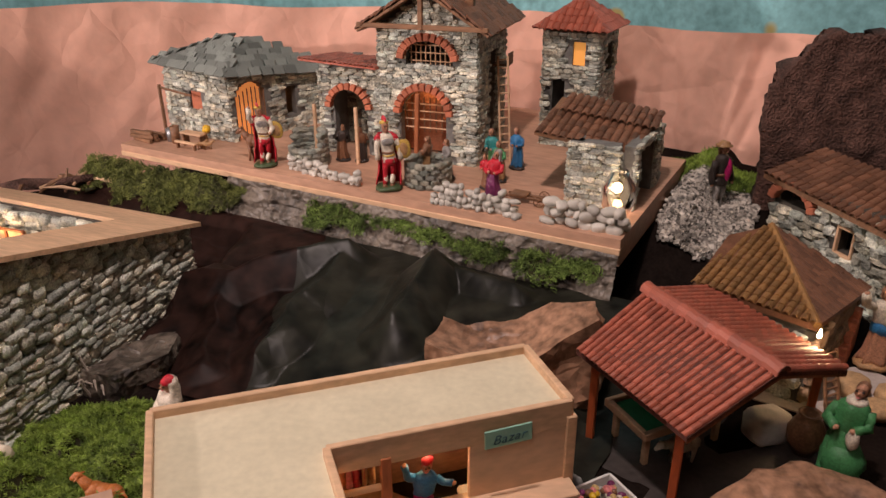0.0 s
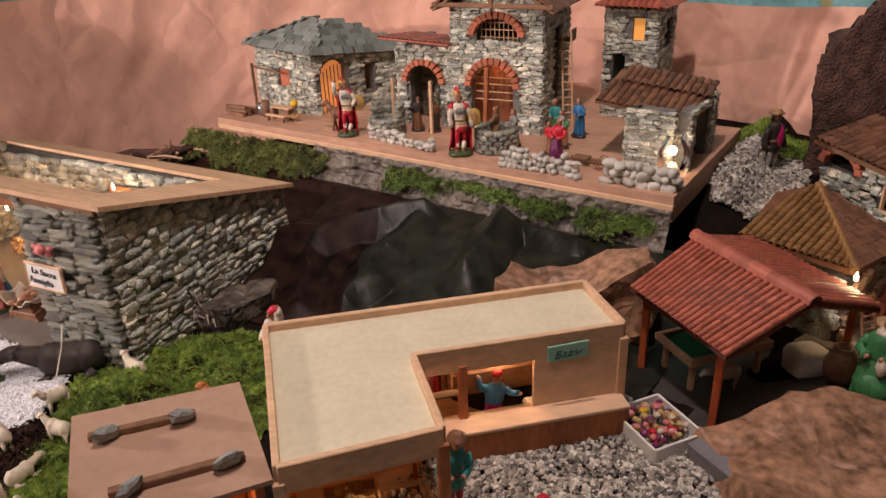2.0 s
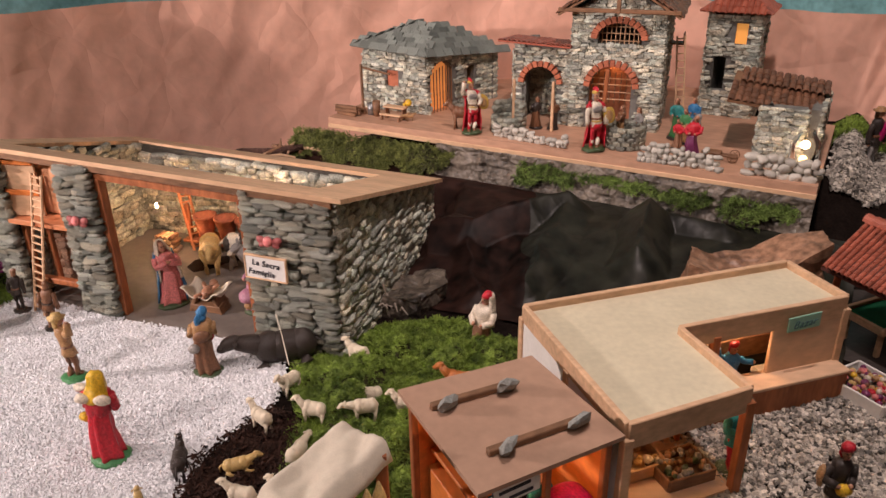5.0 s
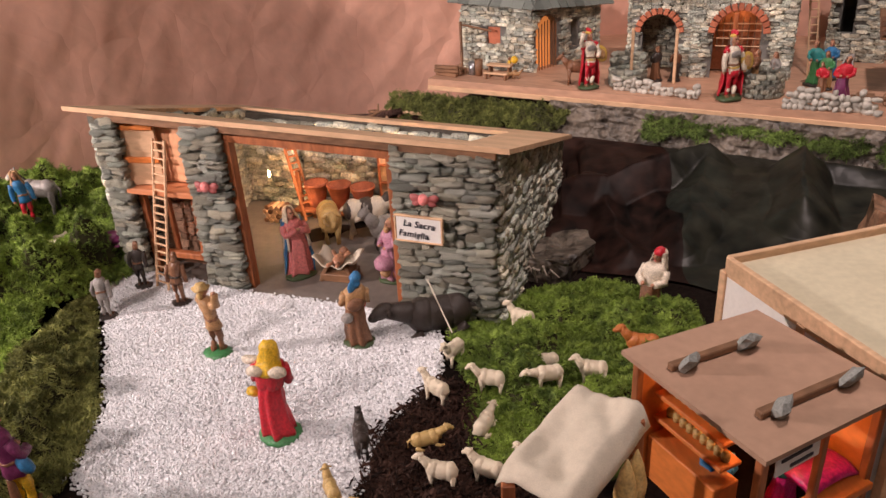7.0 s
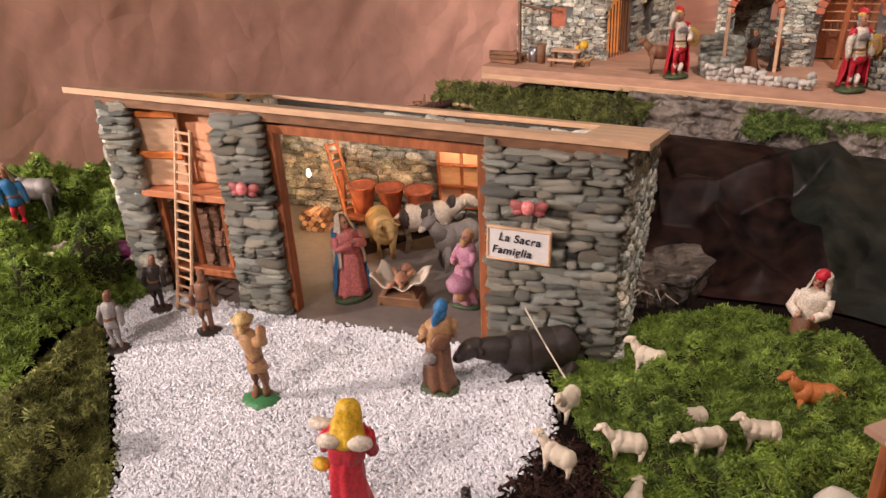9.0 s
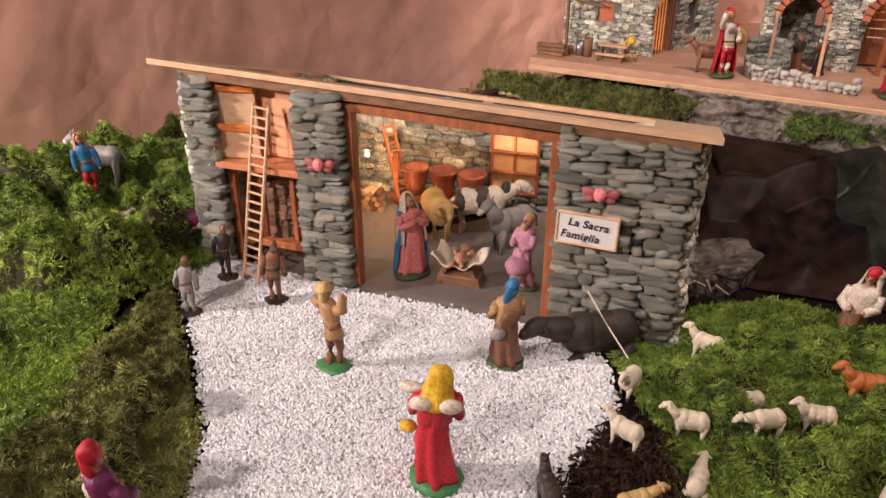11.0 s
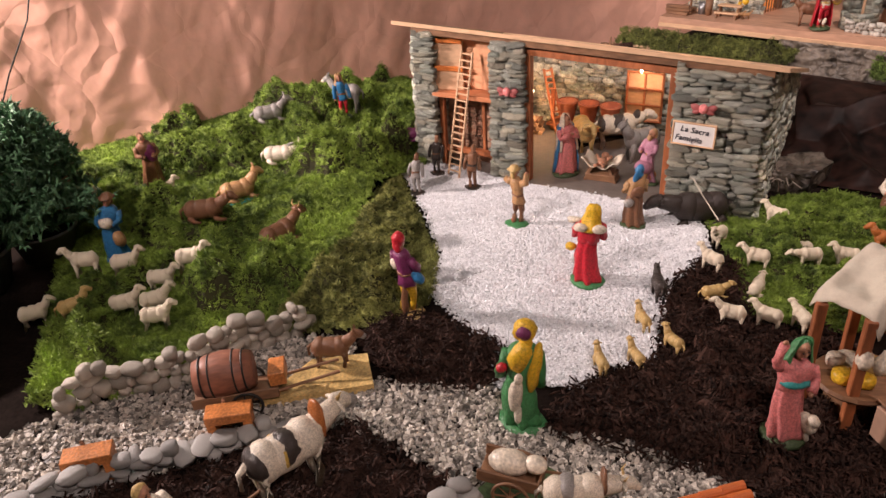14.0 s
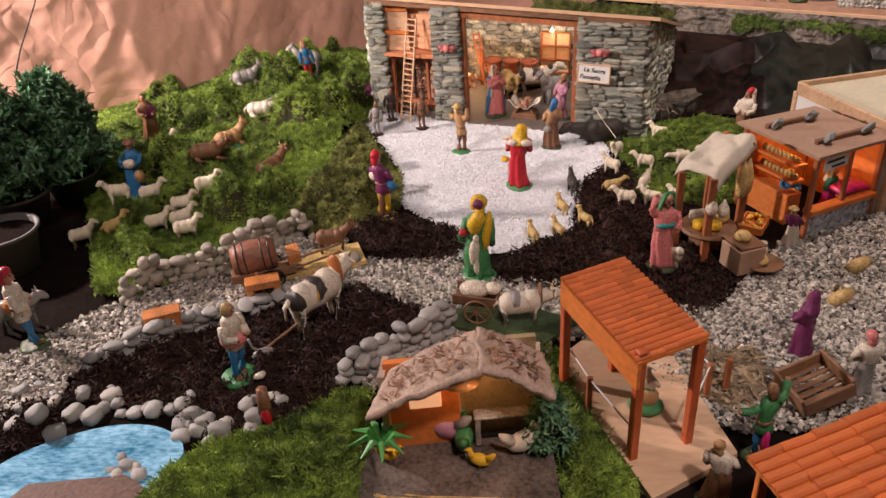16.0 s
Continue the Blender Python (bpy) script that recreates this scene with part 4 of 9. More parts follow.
part("house_floor", Acc().box((0.165, 0.14, 0.006), ((HW0 + HW1) / 2, 0.09, 0.165)), M_BROWNWOOD, house)
xm = (HW0 + HW1) / 2
for sgn, e0, e1, sd in ((-1, (HW0 - 0.03, -0.03, EV - 0.004), (HW0 - 0.03, HD + 0.03, EV - 0.004), 51), (1, (HW1 + 0.03, -0.03, EV - 0.004), (HW1 + 0.03, HD + 0.03, EV - 0.004), 52)):
    top0 = (xm, -0.03, RG + 0.004)
    m, w, l = slope(e1, e0, (xm, HD + 0.03, RG + 0.004)) if sgn < 0 else slope(e0, e1, top0)
    rp = part("roof", Acc().box((w, l, 0.005), (w / 2, l / 2, -0.003)), M_BROWNWOOD, house, "brown tiled roof slope", m=m)
    flat_tiles(rp, Matrix(), w, l, 12, 9, MESH_FLAT_B, sd, "tile", 0.004)
m, w, l = slope((-0.036, -0.020, 0.176), (0.117, -0.020, 0.168), (-0.03, 0.14, 0.158))
rp = part("roof", Acc().box((w, l, 0.004), (w / 2, l / 2, -0.002)), M_REDTILE, house, "red tiled lean-to roof", m=m)
tiled(rp, Matrix(), w, l, 15, 6, MESH_TILE_R, seed=53)
a = Acc()
a.box((0.235, 0.008, 0.008), (xm, -0.028, EV + 0.004)).box((0.008, 0.008, 0.06), (xm, -0.03, EV + 0.03))
part("gable_beam", a, M_BROWNWOOD, house)
part("chimney", Acc().box((0.014, 0.014, 0.03), (0.272, 0.04, 0.272)), M_BROWNWOOD, house)
for k in range(9):
    part("lattice_bar", Acc().box((0.0022, 0.003, 0.046), (HW0 + 0.056 + 0.009 * k, 0.010, 0.193)), M_PINE, house)
for z in (0.180, 0.194, 0.207):
    part("lattice_bar", Acc().box((0.080, 0.003, 0.0022), (HW0 + 0.092, 0.009, z)), M_PINE, house)
for k in range(8):
    part("lattice_bar", Acc().tube([(HW0 + 0.045 + 0.0110 * k, 0.012, 0.052), (HW0 + 0.043 + 0.0115 * k, 0.012, 0.115)], 0.0013, 5), M_BROWNWOOD, house)
for z in (0.06, 0.075, 0.09, 0.103):
    part("lattice_bar", Acc().box((0.082, 0.003, 0.0024), (HW0 + 0.083, 0.010, z)), M_PINE, house)
part("door_post", Acc().box((0.008, 0.008, 0.128), (HW0 + 0.073, -0.014, 0.064), (2, 3, 0)), M_WOOD, house)
for x in (0.006, 0.088):
    part("porch_post", Acc().box((0.006, 0.006, 0.105), (x + 0.004, -0.055, 0.052)), M_PINE, house, "pale wooden porch post")

# tower
tower = thing("stone_tower", on_plat(0.735, 0.385, -0.07), "slim square stone tower under a red tiled pyramid roof", "tower")
TH, TW = 0.290, 0.102
for i, (mm, hs) in enumerate(((pose(0, 0, 0), [rect(0.052, 0.078, 0.225, 0.268), arch(0.030, 0.014, 0.125, 0.185)]), (pose(TW, 0, 0, 0, 0, 90), [rect(0.05, 0.075, 0.21, 0.26)]), (pose(TW, TW, 0, 0, 0, 180), ()), (pose(0, TW, 0, 0, 0, -90), ()))):
    small_wall(tower, "tower_wall", mm, TW, lambda x: TH, hs, 61 + i)
part("lit_window", Acc().box((0.026, 0.004, 0.043), (0.065, 0.008, 0.2465)), glow("tower_lamp_lit_window", (0.85, 0.36, 0.08), 0.5), tower, "window lit from inside")
ov = 0.019
c4 = [(-ov, -ov, TH), (TW + ov, -ov, TH), (TW + ov, TW + ov, TH), (-ov, TW + ov, TH)]
apex = (TW / 2, TW / 2, TH + 0.052)
a = Acc().add((c4 + [apex], [[0, 1, 4], [1, 2, 4], [2, 3, 4], [3, 0, 4], [3, 2, 1, 0]]))
troof = part("roof", a, M_REDTILE, tower, "red tiled pyramid roof")
for i in range(4):
    m, w, l = slope(c4[i], c4[(i + 1) % 4], apex)
    n = 11
    for k in range(n):
        x = (k + 0.5) / n
        h = 1 - abs(2 * x - 1)
        rows = max(1, int(round(h * 5)))
        for j in range(rows):
            part("tile", MESH_TILE_R, None, troof, m=m @ pose(x * w, (j - 0.1) * h * l / rows, 0) @ Matrix.Diagonal((w / n * 0.95, h * l / rows * 1.2, w / n * 0.8, 1)))

# well house with the slanting roof
well = thing("well_house", on_plat(0.893, 0.085), "small open stone shelter with a slanting brown tiled roof", "shelter")
small_wall(well, "pier_wall", pose(0, 0.02, 0), 0.075, lambda x: 0.102, (), 71)
small_wall(well, "pier_wall", pose(0.0, 0.062, 0, 0, 0, -90), 0.045, lambda x: 0.102, (), 72)
small_wall(well, "back_wall", pose(0.0, 0.15, 0), 0.10, lambda x: 0.11, (), 73)
small_wall(well, "pier_wall", pose(0.098, 0.03, 0, 0, 0, 90), 0.15, lambda x: 0.10, [rect(0.02, 0.11, 0.0, 0.09)], 74)
q0, q1, q2 = (-0.062, 0.022, 0.106), (0.100, 0.036, 0.088), (-0.048, 0.172, 0.126)
m, w, l = slope(q0, q1, q2)
rp = part("roof", Acc().box((w, l, 0.006), (w / 2, l / 2, -0.003)), M_BROWNWOOD, well, "brown tiled slanting roof", m=m)
tiled(rp, Matrix(), w, l * 0.6, 13, 4, MESH_TILE_B, seed=75)
tiled(rp, pose(0.012, l * 0.58, 0.006), w * 0.98, l * 0.45, 13, 3, MESH_TILE_B, seed=76)

# ---- the bazaar: an L-shaped shop of pale wood ----
BZ = [(-0.281, 0.590), (-0.204, 0.360), (-0.066, 0.417), (-0.106, 0.535), (0.121, 0.604), (0.086, 0.702)]
bazaar = thing("bazaar_shop", Matrix(), "L-shaped open shop of pale wood with a flat cream roof", "shop")
ZR = 0.143
part("roof", Acc().prism(BZ, 0.128, 0.1335), M_CREAM, bazaar, "flat cream roof sheet")


def strip(acc, p, q, z0, z1, t, mi=0):
    p, q = Vector((*p, 0)), Vector((*q, 0))
    d = (q - p)
    acc.box((d.length, t, z1 - z0), ((p.x + q.x) / 2, (p.y + q.y) / 2, (z0 + z1) / 2), (0, 0, math.degrees(math.atan2(d.y, d.x))), mi)


for i in range(6):
    a = Acc()
    strip(a, BZ[i], BZ[(i + 1) % 6], 0.112 if i in (1, 3) else 0.120, ZR, 0.007)
    part("roof_rim", a, M_PINE, bazaar, "pale wooden rim")
a = Acc()
strip(a, BZ[0], BZ[5], -0.02, 0.121, 0.006)
part("back_wall", a, M_PLY, bazaar)
a = Acc()
strip(a, BZ[0], BZ[1], -0.02, 0.121, 0.006)
part("end_wall", a, M_WHITE, bazaar, "white end wall")
a = Acc()
strip(a, BZ[4], BZ[5], -0.02, 0.121, 0.006)
part("end_wall", a, M_PLY, bazaar)
for (x, y) in (BZ[0], BZ[1], BZ[2], BZ[3], BZ[4], BZ[5], (0.5 * BZ[0][0] + 0.5 * BZ[1][0], 0.5 * BZ[0][1] + 0.5 * BZ[1][1])):
    part("corner_post", Acc().box((0.011, 0.011, 0.145), (x, y, 0.0525), (0, 0, 17)), M_WOOD if (x, y) in (BZ[2], BZ[3]) else M_PINE, bazaar)
bd = (Vector((*BZ[4], 0)) - Vector((*BZ[3], 0)))


def front(t, off=0.0):
    """A place along the shop's long front."""
    p = Vector((*BZ[3], 0)) + bd * t
    n = Vector((bd.y, -bd.x, 0)).normalized() * off
    return p + n


BROT = math.degrees(math.atan2(bd.y, bd.x))
p = front(0.78)
part("front_panel", Acc().box((0.105, 0.006, 0.125), (p.x, p.y, 0.06), (0, 0, BROT)), M_PLY, bazaar, "plain wooden front panel")
p = front(0.55, 0.024)
part("counter_front", Acc().box((0.215, 0.008, 0.070), (p.x, p.y, 0.012), (0, 0, BROT)), M_WOOD, bazaar, "red-brown wooden counter front")
p = front(0.55, 0.012)
part("counter_top", Acc().box((0.217, 0.036, 0.005), (p.x, p.y, 0.048), (0, 0, BROT)), M_PLY, bazaar)
p = front(0.22)
part("post", Acc().box((0.010, 0.010, 0.14), (p.x, p.y, 0.05), (0, 0, BROT)), M_WOOD, bazaar)
p = front(0.60, -0.004)
part("post", Acc().box((0.009, 0.007, 0.08), (p.x, p.y, 0.08), (0, 0, BROT)), M_WOOD, bazaar)
p = front(0.45, -0.06)
part("shelf", Acc().box((0.20, 0.035, 0.006), (p.x, p.y, 0.075), (0, 0, BROT)).box((0.20, 0.006, 0.03), (p.x + 0.005, p.y - 0.015, 0.062), (0, 0, BROT)), M_BROWNWOOD, bazaar)
p = front(0.11)
part("window_bar", Acc().box((0.052, 0.005, 0.006), (p.x, p.y, 0.085), (0, 0, BROT)), M_PINE, bazaar)
for t in (0.04, 0.09):
    p = front(t, -0.03)
    part("clothes_rack", Acc().box((0.006, 0.006, 0.12), (p.x, p.y, 0.05)), M_WOOD, bazaar)
part("floor_board", Acc().prism(BZ, -0.016, 0.009), M_PLY, bazaar)
p = front(0.62, 0.0)

# ---- right side: pavilion, brown houses, cork bark ----
M_STAIN = mat("orange_red_stain", (0.50, 0.11, 0.035), 0.45, 0.2, 30, 0.15, stretch=(1, 1, 0.3))
M_DARKRED = mat("dark_red_roof_board", (0.09, 0.025, 0.015), 0.7, 0.3, 60, 0.2)
pav = thing("pavilion", Matrix(), "open pavilion with a red tiled gable roof on four posts", "pavilion")
RL, RR, EL, EF, BL, BR = (0.239, 0.798, 0.158), (0.325, 0.617, 0.163), (0.146, 0.724, 0.122), (0.227, 0.576, 0.117), (0.345, 0.885, 0.116), (0.437, 0.695, 0.112)
rp = part("roof", slab_of([EL, EF, RR, RL], 0.005), M_DARKRED, pav, "front roof slope of small red tiles")
quad_tiles(rp, EL, EF, RL, RR, 21, 11, MESH_TILE_R, 81)
rp = part("roof", slab_of([BR, BL, RL, RR], 0.005), M_DARKRED, pav, "rear roof slope of small red tiles")
quad_tiles(rp, BR, BL, RR, RL, 21, 11, MESH_TILE_R, 82)
for k in range(13):
    p = Vector(RL).lerp(Vector(RR), (k + 0.5) / 13)
    d = Vector(RR) - Vector(RL)
    part("ridge_tile", MESH_TILE_R, None, pav, m=pose(p.x, p.y, p.z + 0.001, 0, 0, math.degrees(math.atan2(d.y, d.x)) - 90) @ pose(0, -0.009, 0) @ Matrix.Diagonal((0.020, 0.019, 0.020, 1)))
for x, y in ((0.168, 0.716), (0.230, 0.600), (0.412, 0.705), (0.335, 0.85)):
    part("post", Acc().box((0.009, 0.009, 0.125), (x, y, 0.058), (0, 0, -25)), M_STAIN, pav)
part("gable_board", Acc().add(([RR, EF, BR, tuple(Vector(RR) - Vector((0, 0, 0.008))), tuple(Vector(EF) - Vector((0, 0, 0.008))), tuple(Vector(BR) - Vector((0, 0, 0.008)))], [[0, 1, 4, 3], [2, 0, 3, 5], [1, 0, 3, 4], [0, 2, 5, 3]])), M_WOOD, pav)
whole("dark_yard_board", Acc().prism([(0.135, 0.70), (0.228, 0.585), (0.34, 0.60), (0.47, 0.70), (0.36, 0.88), (0.25, 0.87)], -0.03, 0.006), mat("dark_painted_board", (0.05, 0.042, 0.038), 0.4, 0.3, 20, 0.2), Matrix(), "dark painted board lying under the pavilion", "board")
table = thing("green_table", pose(0.255, 0.716, 0.006, 0, 0, 24), "low wooden tray table with a bright green felt top", "table")
part("top", Acc().box((0.108, 0.060, 0.004), (0, 0, 0.044)), M_GREENFELT, table, "green felt top")
for x, y, sx, sy in ((0, 0.034, 0.124, 0.007), (0, -0.034, 0.124, 0.007), (0.0585, 0, 0.007, 0.062), (-0.0585, 0, 0.007, 0.062)):
    part("rim", Acc().box((sx, sy, 0.010), (x, y, 0.045)), M_PINE, table)
for x in (-0.05, 0.05):
    for y in (-0.027, 0.027):
        part("leg", Acc().box((0.007, 0.007, 0.042), (x, y, 0.021)), M_PINE, table)

bh = thing("brown_roof_house", Matrix(), "low stone house under a steep brown tiled roof", "house")
AP, AQ, B1, B2, B3 = (0.462, 0.990, 0.158), (0.392, 0.962, 0.156), (0.325, 0.886, 0.121), (0.440, 0.778, 0.119), (0.584, 0.928, 0.089)
MESH_TILE_Y = Acc().add(TILE).mesh("tile", mat("yellow_brown_tile", (0.25, 0.13, 0.045), 0.42, 0.3, 80, 0.4, rand=0.25))
rp = part("roof", slab_of([B1, B2, AP, AQ], 0.008), M_BROWNTILE, bh, "yellow-brown tiled slope")
poly_tiles(rp, [B1, B2, AP, AQ], 15, 0.013, MESH_TILE_Y, 83)
rp = part("roof", slab_of([B2, B3, AP], 0.008), M_BROWNTILE, bh, "dark brown tiled slope")
poly_tiles(rp, [B2, B3, AP], 18, 0.013, MESH_TILE_B, 84)
part("ridge", Acc().tube([B2, AP], 0.0055, 8), MESH_TILE_Y.materials[0], bh)
wall(bh, "front_wall", pose(0.440, 0.778, 0, 0, 0, 50), 0.20, lambda x: 0.108 - 0.12 * x, (), 0.02, 0.012, (0.02, 0.035), 0.012, None, 84, z0=-0.02, mats=mat("brown_stone_row", (0.30, 0.19, 0.11), 0.7, 0.3, 60, 0.3, island=0.3))
wall(bh, "side_wall", pose(0.345, 0.89, 0, 0, 0, -50), 0.135, lambda x: 0.112, (), 0.02, 0.012, (0.02, 0.035), 0.012, None, 85, z0=-0.02)

fh = thing("far_stone_house", Matrix(), "grey stone house with a brick arch and brown wooden roof", "house")
fm = pose(0.540, 1.165, 0, 0, 0, -70)
fwl = wall(fh, "front_wall", fm, 0.32, lambda x: 0.175, [arch(0.045, 0.035, 0.135, 0.138, 0.7), rect(0.135, 0.165, 0.095, 0.135)], 0.025, 0.009, (0.014, 0.032), 0.012, None, 86, z0=0.0)
brick_arch(fwl, Matrix(), 0.045, 0.035, 0.138, 9, 0.014, k=0.7)
part("window", Acc().box((0.004, 0.008, 0.042), (0.135, 0, 0.115)).box((0.004, 0.008, 0.042), (0.165, 0, 0.115)).box((0.034, 0.008, 0.004), (0.15, 0, 0.136)).box((0.034, 0.008, 0.004), (0.15, 0, 0.094)), M_PINE, fh, m=fm)
F0, F1, F2, F3 = (0.520, 1.175, 0.172), (0.610, 0.930, 0.160), (0.700, 0.985, 0.196), (0.622, 1.200, 0.203)
rp = part("roof", slab_of([F0, F1, F2, F3], 0.008), M_BROWNWOOD, fh, "brown tiled roof slope")
quad_tiles(rp, F0, F1, F3, F2, 18, 6, MESH_TILE_B, 87)


def bark(p, q):
    """An upright slab of cork bark with a thick side."""
    x = 0.520 + 0.62 * p
    y = 1.225 - 0.10 * p - 0.10 * p * p
    top = 0.255 + 0.095 * ss(p, -0.02, 0.14) + 0.02 * nz(p, 0, 3, 7) * ss(p, 0, 0.1)
    z = 0.04 + top * q
    k = (0.014 * ridged(x * 2.0, z * 0.6, 7) + 0.007 * ridged(x, z, 22)) * ss(p, -0.03, 0.06)
    return (x + 0.008 * math.sin(q * 5) * (1 - p) + 0.012 * q, y - k, z)


whole("cork_bark_rock", Acc().sheet(bark, 80, 60, 0.05), M_BARK, Matrix(), "tall rugged slab of dark cork bark standing as a rock", "bark rock", smooth=True)
whole("brown_mound", crag([(0.212, 0.554), (0.356, 0.622), (0.420, 0.598), (0.455, 0.53), (0.40, 0.465), (0.30, 0.448), (0.232, 0.446)], -0.03, 0.034, 3, 0.12, 0.008, 0.4, 0.4), M_ROCKB, Matrix(), "brown mound of shiny crumpled rock paper beside the shop", "mound", smooth=True)
whole("stable_corner_rock", crag([(-0.452, 0.905), (-0.428, 0.965), (-0.395, 0.95), (-0.385, 0.88), (-0.425, 0.835), (-0.470, 0.852)], -0.04, 0.012, 5, 0.16, 0.012, 0.5, 0.3), M_ROCK, Matrix(), "crumpled grey-brown paper at the foot of the stable wall", "rock")
whole("ravine_rock", crag([(-0.012, 0.765), (0.005, 0.822), (0.10, 0.824), (0.178, 0.802), (0.165, 0.765), (0.06, 0.742)], -0.04, 0.120, 8, 0.16, 0.012, 0.5, 0.3), M_ROCKB, Matrix(), "crumpled brown paper rock in the ravine behind the shop", "rock")
# ---- market stall under a cardboard roof ----
stall = thing("market_stall", Matrix(), "open orange wooden stall under a brown cardboard roof", "stall")
S = [(-0.429, 0.434), (-0.351, 0.280), (-0.207, 0.356), (-0.282, 0.496)]
part("roof", Acc().prism(S, 0.126, 0.131), M_CARD, stall, "flat brown cardboard roof")
Sc = Vector((-0.317, 0.391))
SI = [Sc + (Vector(p) - Sc) * 0.86 for p in S]
for i in range(4):
    part("post", Acc().box((0.008, 0.008, 0.148), (SI[i].x, SI[i].y, 0.052), (0, 0, 28)), M_WOOD, stall)
a = Acc()
strip(a, SI[3], SI[2], -0.02, 0.126, 0.004)
part("back_wall", a, M_ORANGE, stall, "orange wooden back wall")
a = Acc()
strip(a, SI[0], SI[3], -0.02, 0.126, 0.004)
part("side_wall", a, M_ORANGE, stall, "orange wooden side wall")
M_SPECK = mat("blue_speckled_skirt", (0.03, 0.04, 0.07), 0.6, 0.9, 130, 0.2, col2=(0.45, 0.48, 0.55))
a = Acc()
strip(a, SI[1], SI[2], -0.02, 0.028, 0.005)
part("skirt", a, M_SPECK, stall, "blue and white speckled skirt")
a = Acc()
strip(a, SI[1], SI[2], 0.028, 0.036, 0.02)
part("counter", a, M_ORANGE, stall)
mid = (SI[1] + SI[2]) / 2
part("post", Acc().box((0.007, 0.007, 0.1), (mid.x, mid.y, 0.08), (0, 0, 28)), M_WOOD, stall)
q1 = SI[1].lerp(SI[0], 0.35)
q2 = SI[1].lerp(SI[0], 0.95)
for z in (0.052, 0.080):
    a = Acc()
    strip(a, q1 + Vector((0.026, 0.015)), q2 + Vector((0.026, 0.015)), z, z + 0.005, 0.026)
    part("shelf", a, M_ORANGE, stall)
a = Acc()
strip(a, q1 + Vector((0.024, 0.014)), q2 + Vector((0.024, 0.014)), -0.02, 0.034, 0.030)
part("chest", a, M_ORANGE, stall)
sp = Vector(SI[1]).lerp(Vector(SI[2]), 0.26)
stall_sign = thing("stall_sign", pose(sp.x, sp.y - 0.006, 0.112, 0, 0, 28), "small white paper sign with unreadable dark writing", "sign")
part("paper", Acc().box((0.050, 0.0015, 0.022), (0, 0, 0), (0, -3, 0)), M_WHITE, stall_sign)
for z, w, x in ((0.004, 0.034, -0.003), (-0.005, 0.026, 0.004)):
    part("writing_bar", Acc().box((w, 0.0012, 0.0035), (x, -0.001, z), (0, -3, 0), b=0.0003), M_INK, stall_sign)
lamp("stall_bulb_light", "POINT", 0.16, (1.0, 0.55, 0.25), pose(-0.315, 0.375, 0.108), 0.008)
M_GREYSTONE = mat("pale_grey_roof_stone", (0.27, 0.28, 0.26), 0.7, 0.3, 60, 0.4)
for k, (t0, t1, r) in enumerate(((0.10, 0.70, 0.27), (0.20, 0.90, 0.77))):
    A, B = Vector(S[0]).lerp(Vector(S[1]), r), Vector(S[3]).lerp(Vector(S[2]), r)
    p, q = A.lerp(B, t0), A.lerp(B, t1)
    d = q - p
    stick = whole("roof_stick", Acc().box((d.length, 0.008, 0.007), (0, 0, 0.0045)), M_BROWNWOOD, pose((p.x + q.x) / 2, (p.y + q.y) / 2, 0.1305, 0, 0, math.degrees(math.atan2(d.y, d.x))), "brown wooden stick lying on the cardboard roof", "stick", "sticks on the stall roof")
    for s, e in ((0.16, 11), (0.86, 12)):
        c = p.lerp(q, s)
        v, f = shaped_ball(e + k, 6, 4, 0.75, 0.25)
        whole("roof_stone", Acc().add((v, f), Matrix.Diagonal((0.027, 0.011, 0.022, 1))), M_GREYSTONE, pose(c.x + 0.003, c.y - 0.006, 0.1395, 32, 14 - 30 * k, 24 + 8 * e % 30), "grey broken stone weighing down a stick", "stone", "stones on the stall roof")

# ---- cheese stall with a cloth ----
cs = thing("cheese_stall", Matrix(), "small wooden stall with cheeses under a draped cream cloth", "stall")


def canopy(p, q):
    A, B, C, D = Vector((-0.554, 0.296, 0.122)), Vector((-0.500, 0.246, 0.128)), Vector((-0.428, 0.326, 0.152)), Vector((-0.484, 0.378, 0.136))
    e = A.lerp(B, q).lerp(D.lerp(C, q), p)
    sag = 0.003 * math.sin(p * 9 + q * 4) * math.sin(math.pi * q) + 0.004 * nz(p, q, 2, 5) - 0.006 * math.sin(math.pi * p) * math.sin(math.pi * q)
    drop = 0.010 * (max(0, 0.08 - q) / 0.08) + 0.022 * (max(0, q - 0.88) / 0.12) + 0.012 * max(0, 0.1 - p) / 0.1
    return (e.x, e.y, e.z + sag - drop)


part("cloth", Acc().sheet(canopy, 34, 20, 0.0015), M_FABRIC, cs, "draped cream cloth", smooth=True)
for x, y, h in ((-0.545, 0.290, 0.140), (-0.507, 0.254, 0.144), (-0.438, 0.326, 0.170), (-0.480, 0.368, 0.156)):
    part("post", Acc().box((0.011, 0.011, h), (x, y, h / 2 - 0.03)), M_WOOD, cs)
part("counter", Acc().lathe([(0.001, 0), (0.042, 0), (0.044, 0.003), (0.042, 0.007), (0.001, 0.007)], (-0.497, 0.285, 0.012), n=18), M_BROWNWOOD, cs)
part("counter_leg", Acc().box((0.05, 0.03, 0.045), (-0.497, 0.285, -0.011), (0, 0, 35)), M_BROWNWOOD, cs)
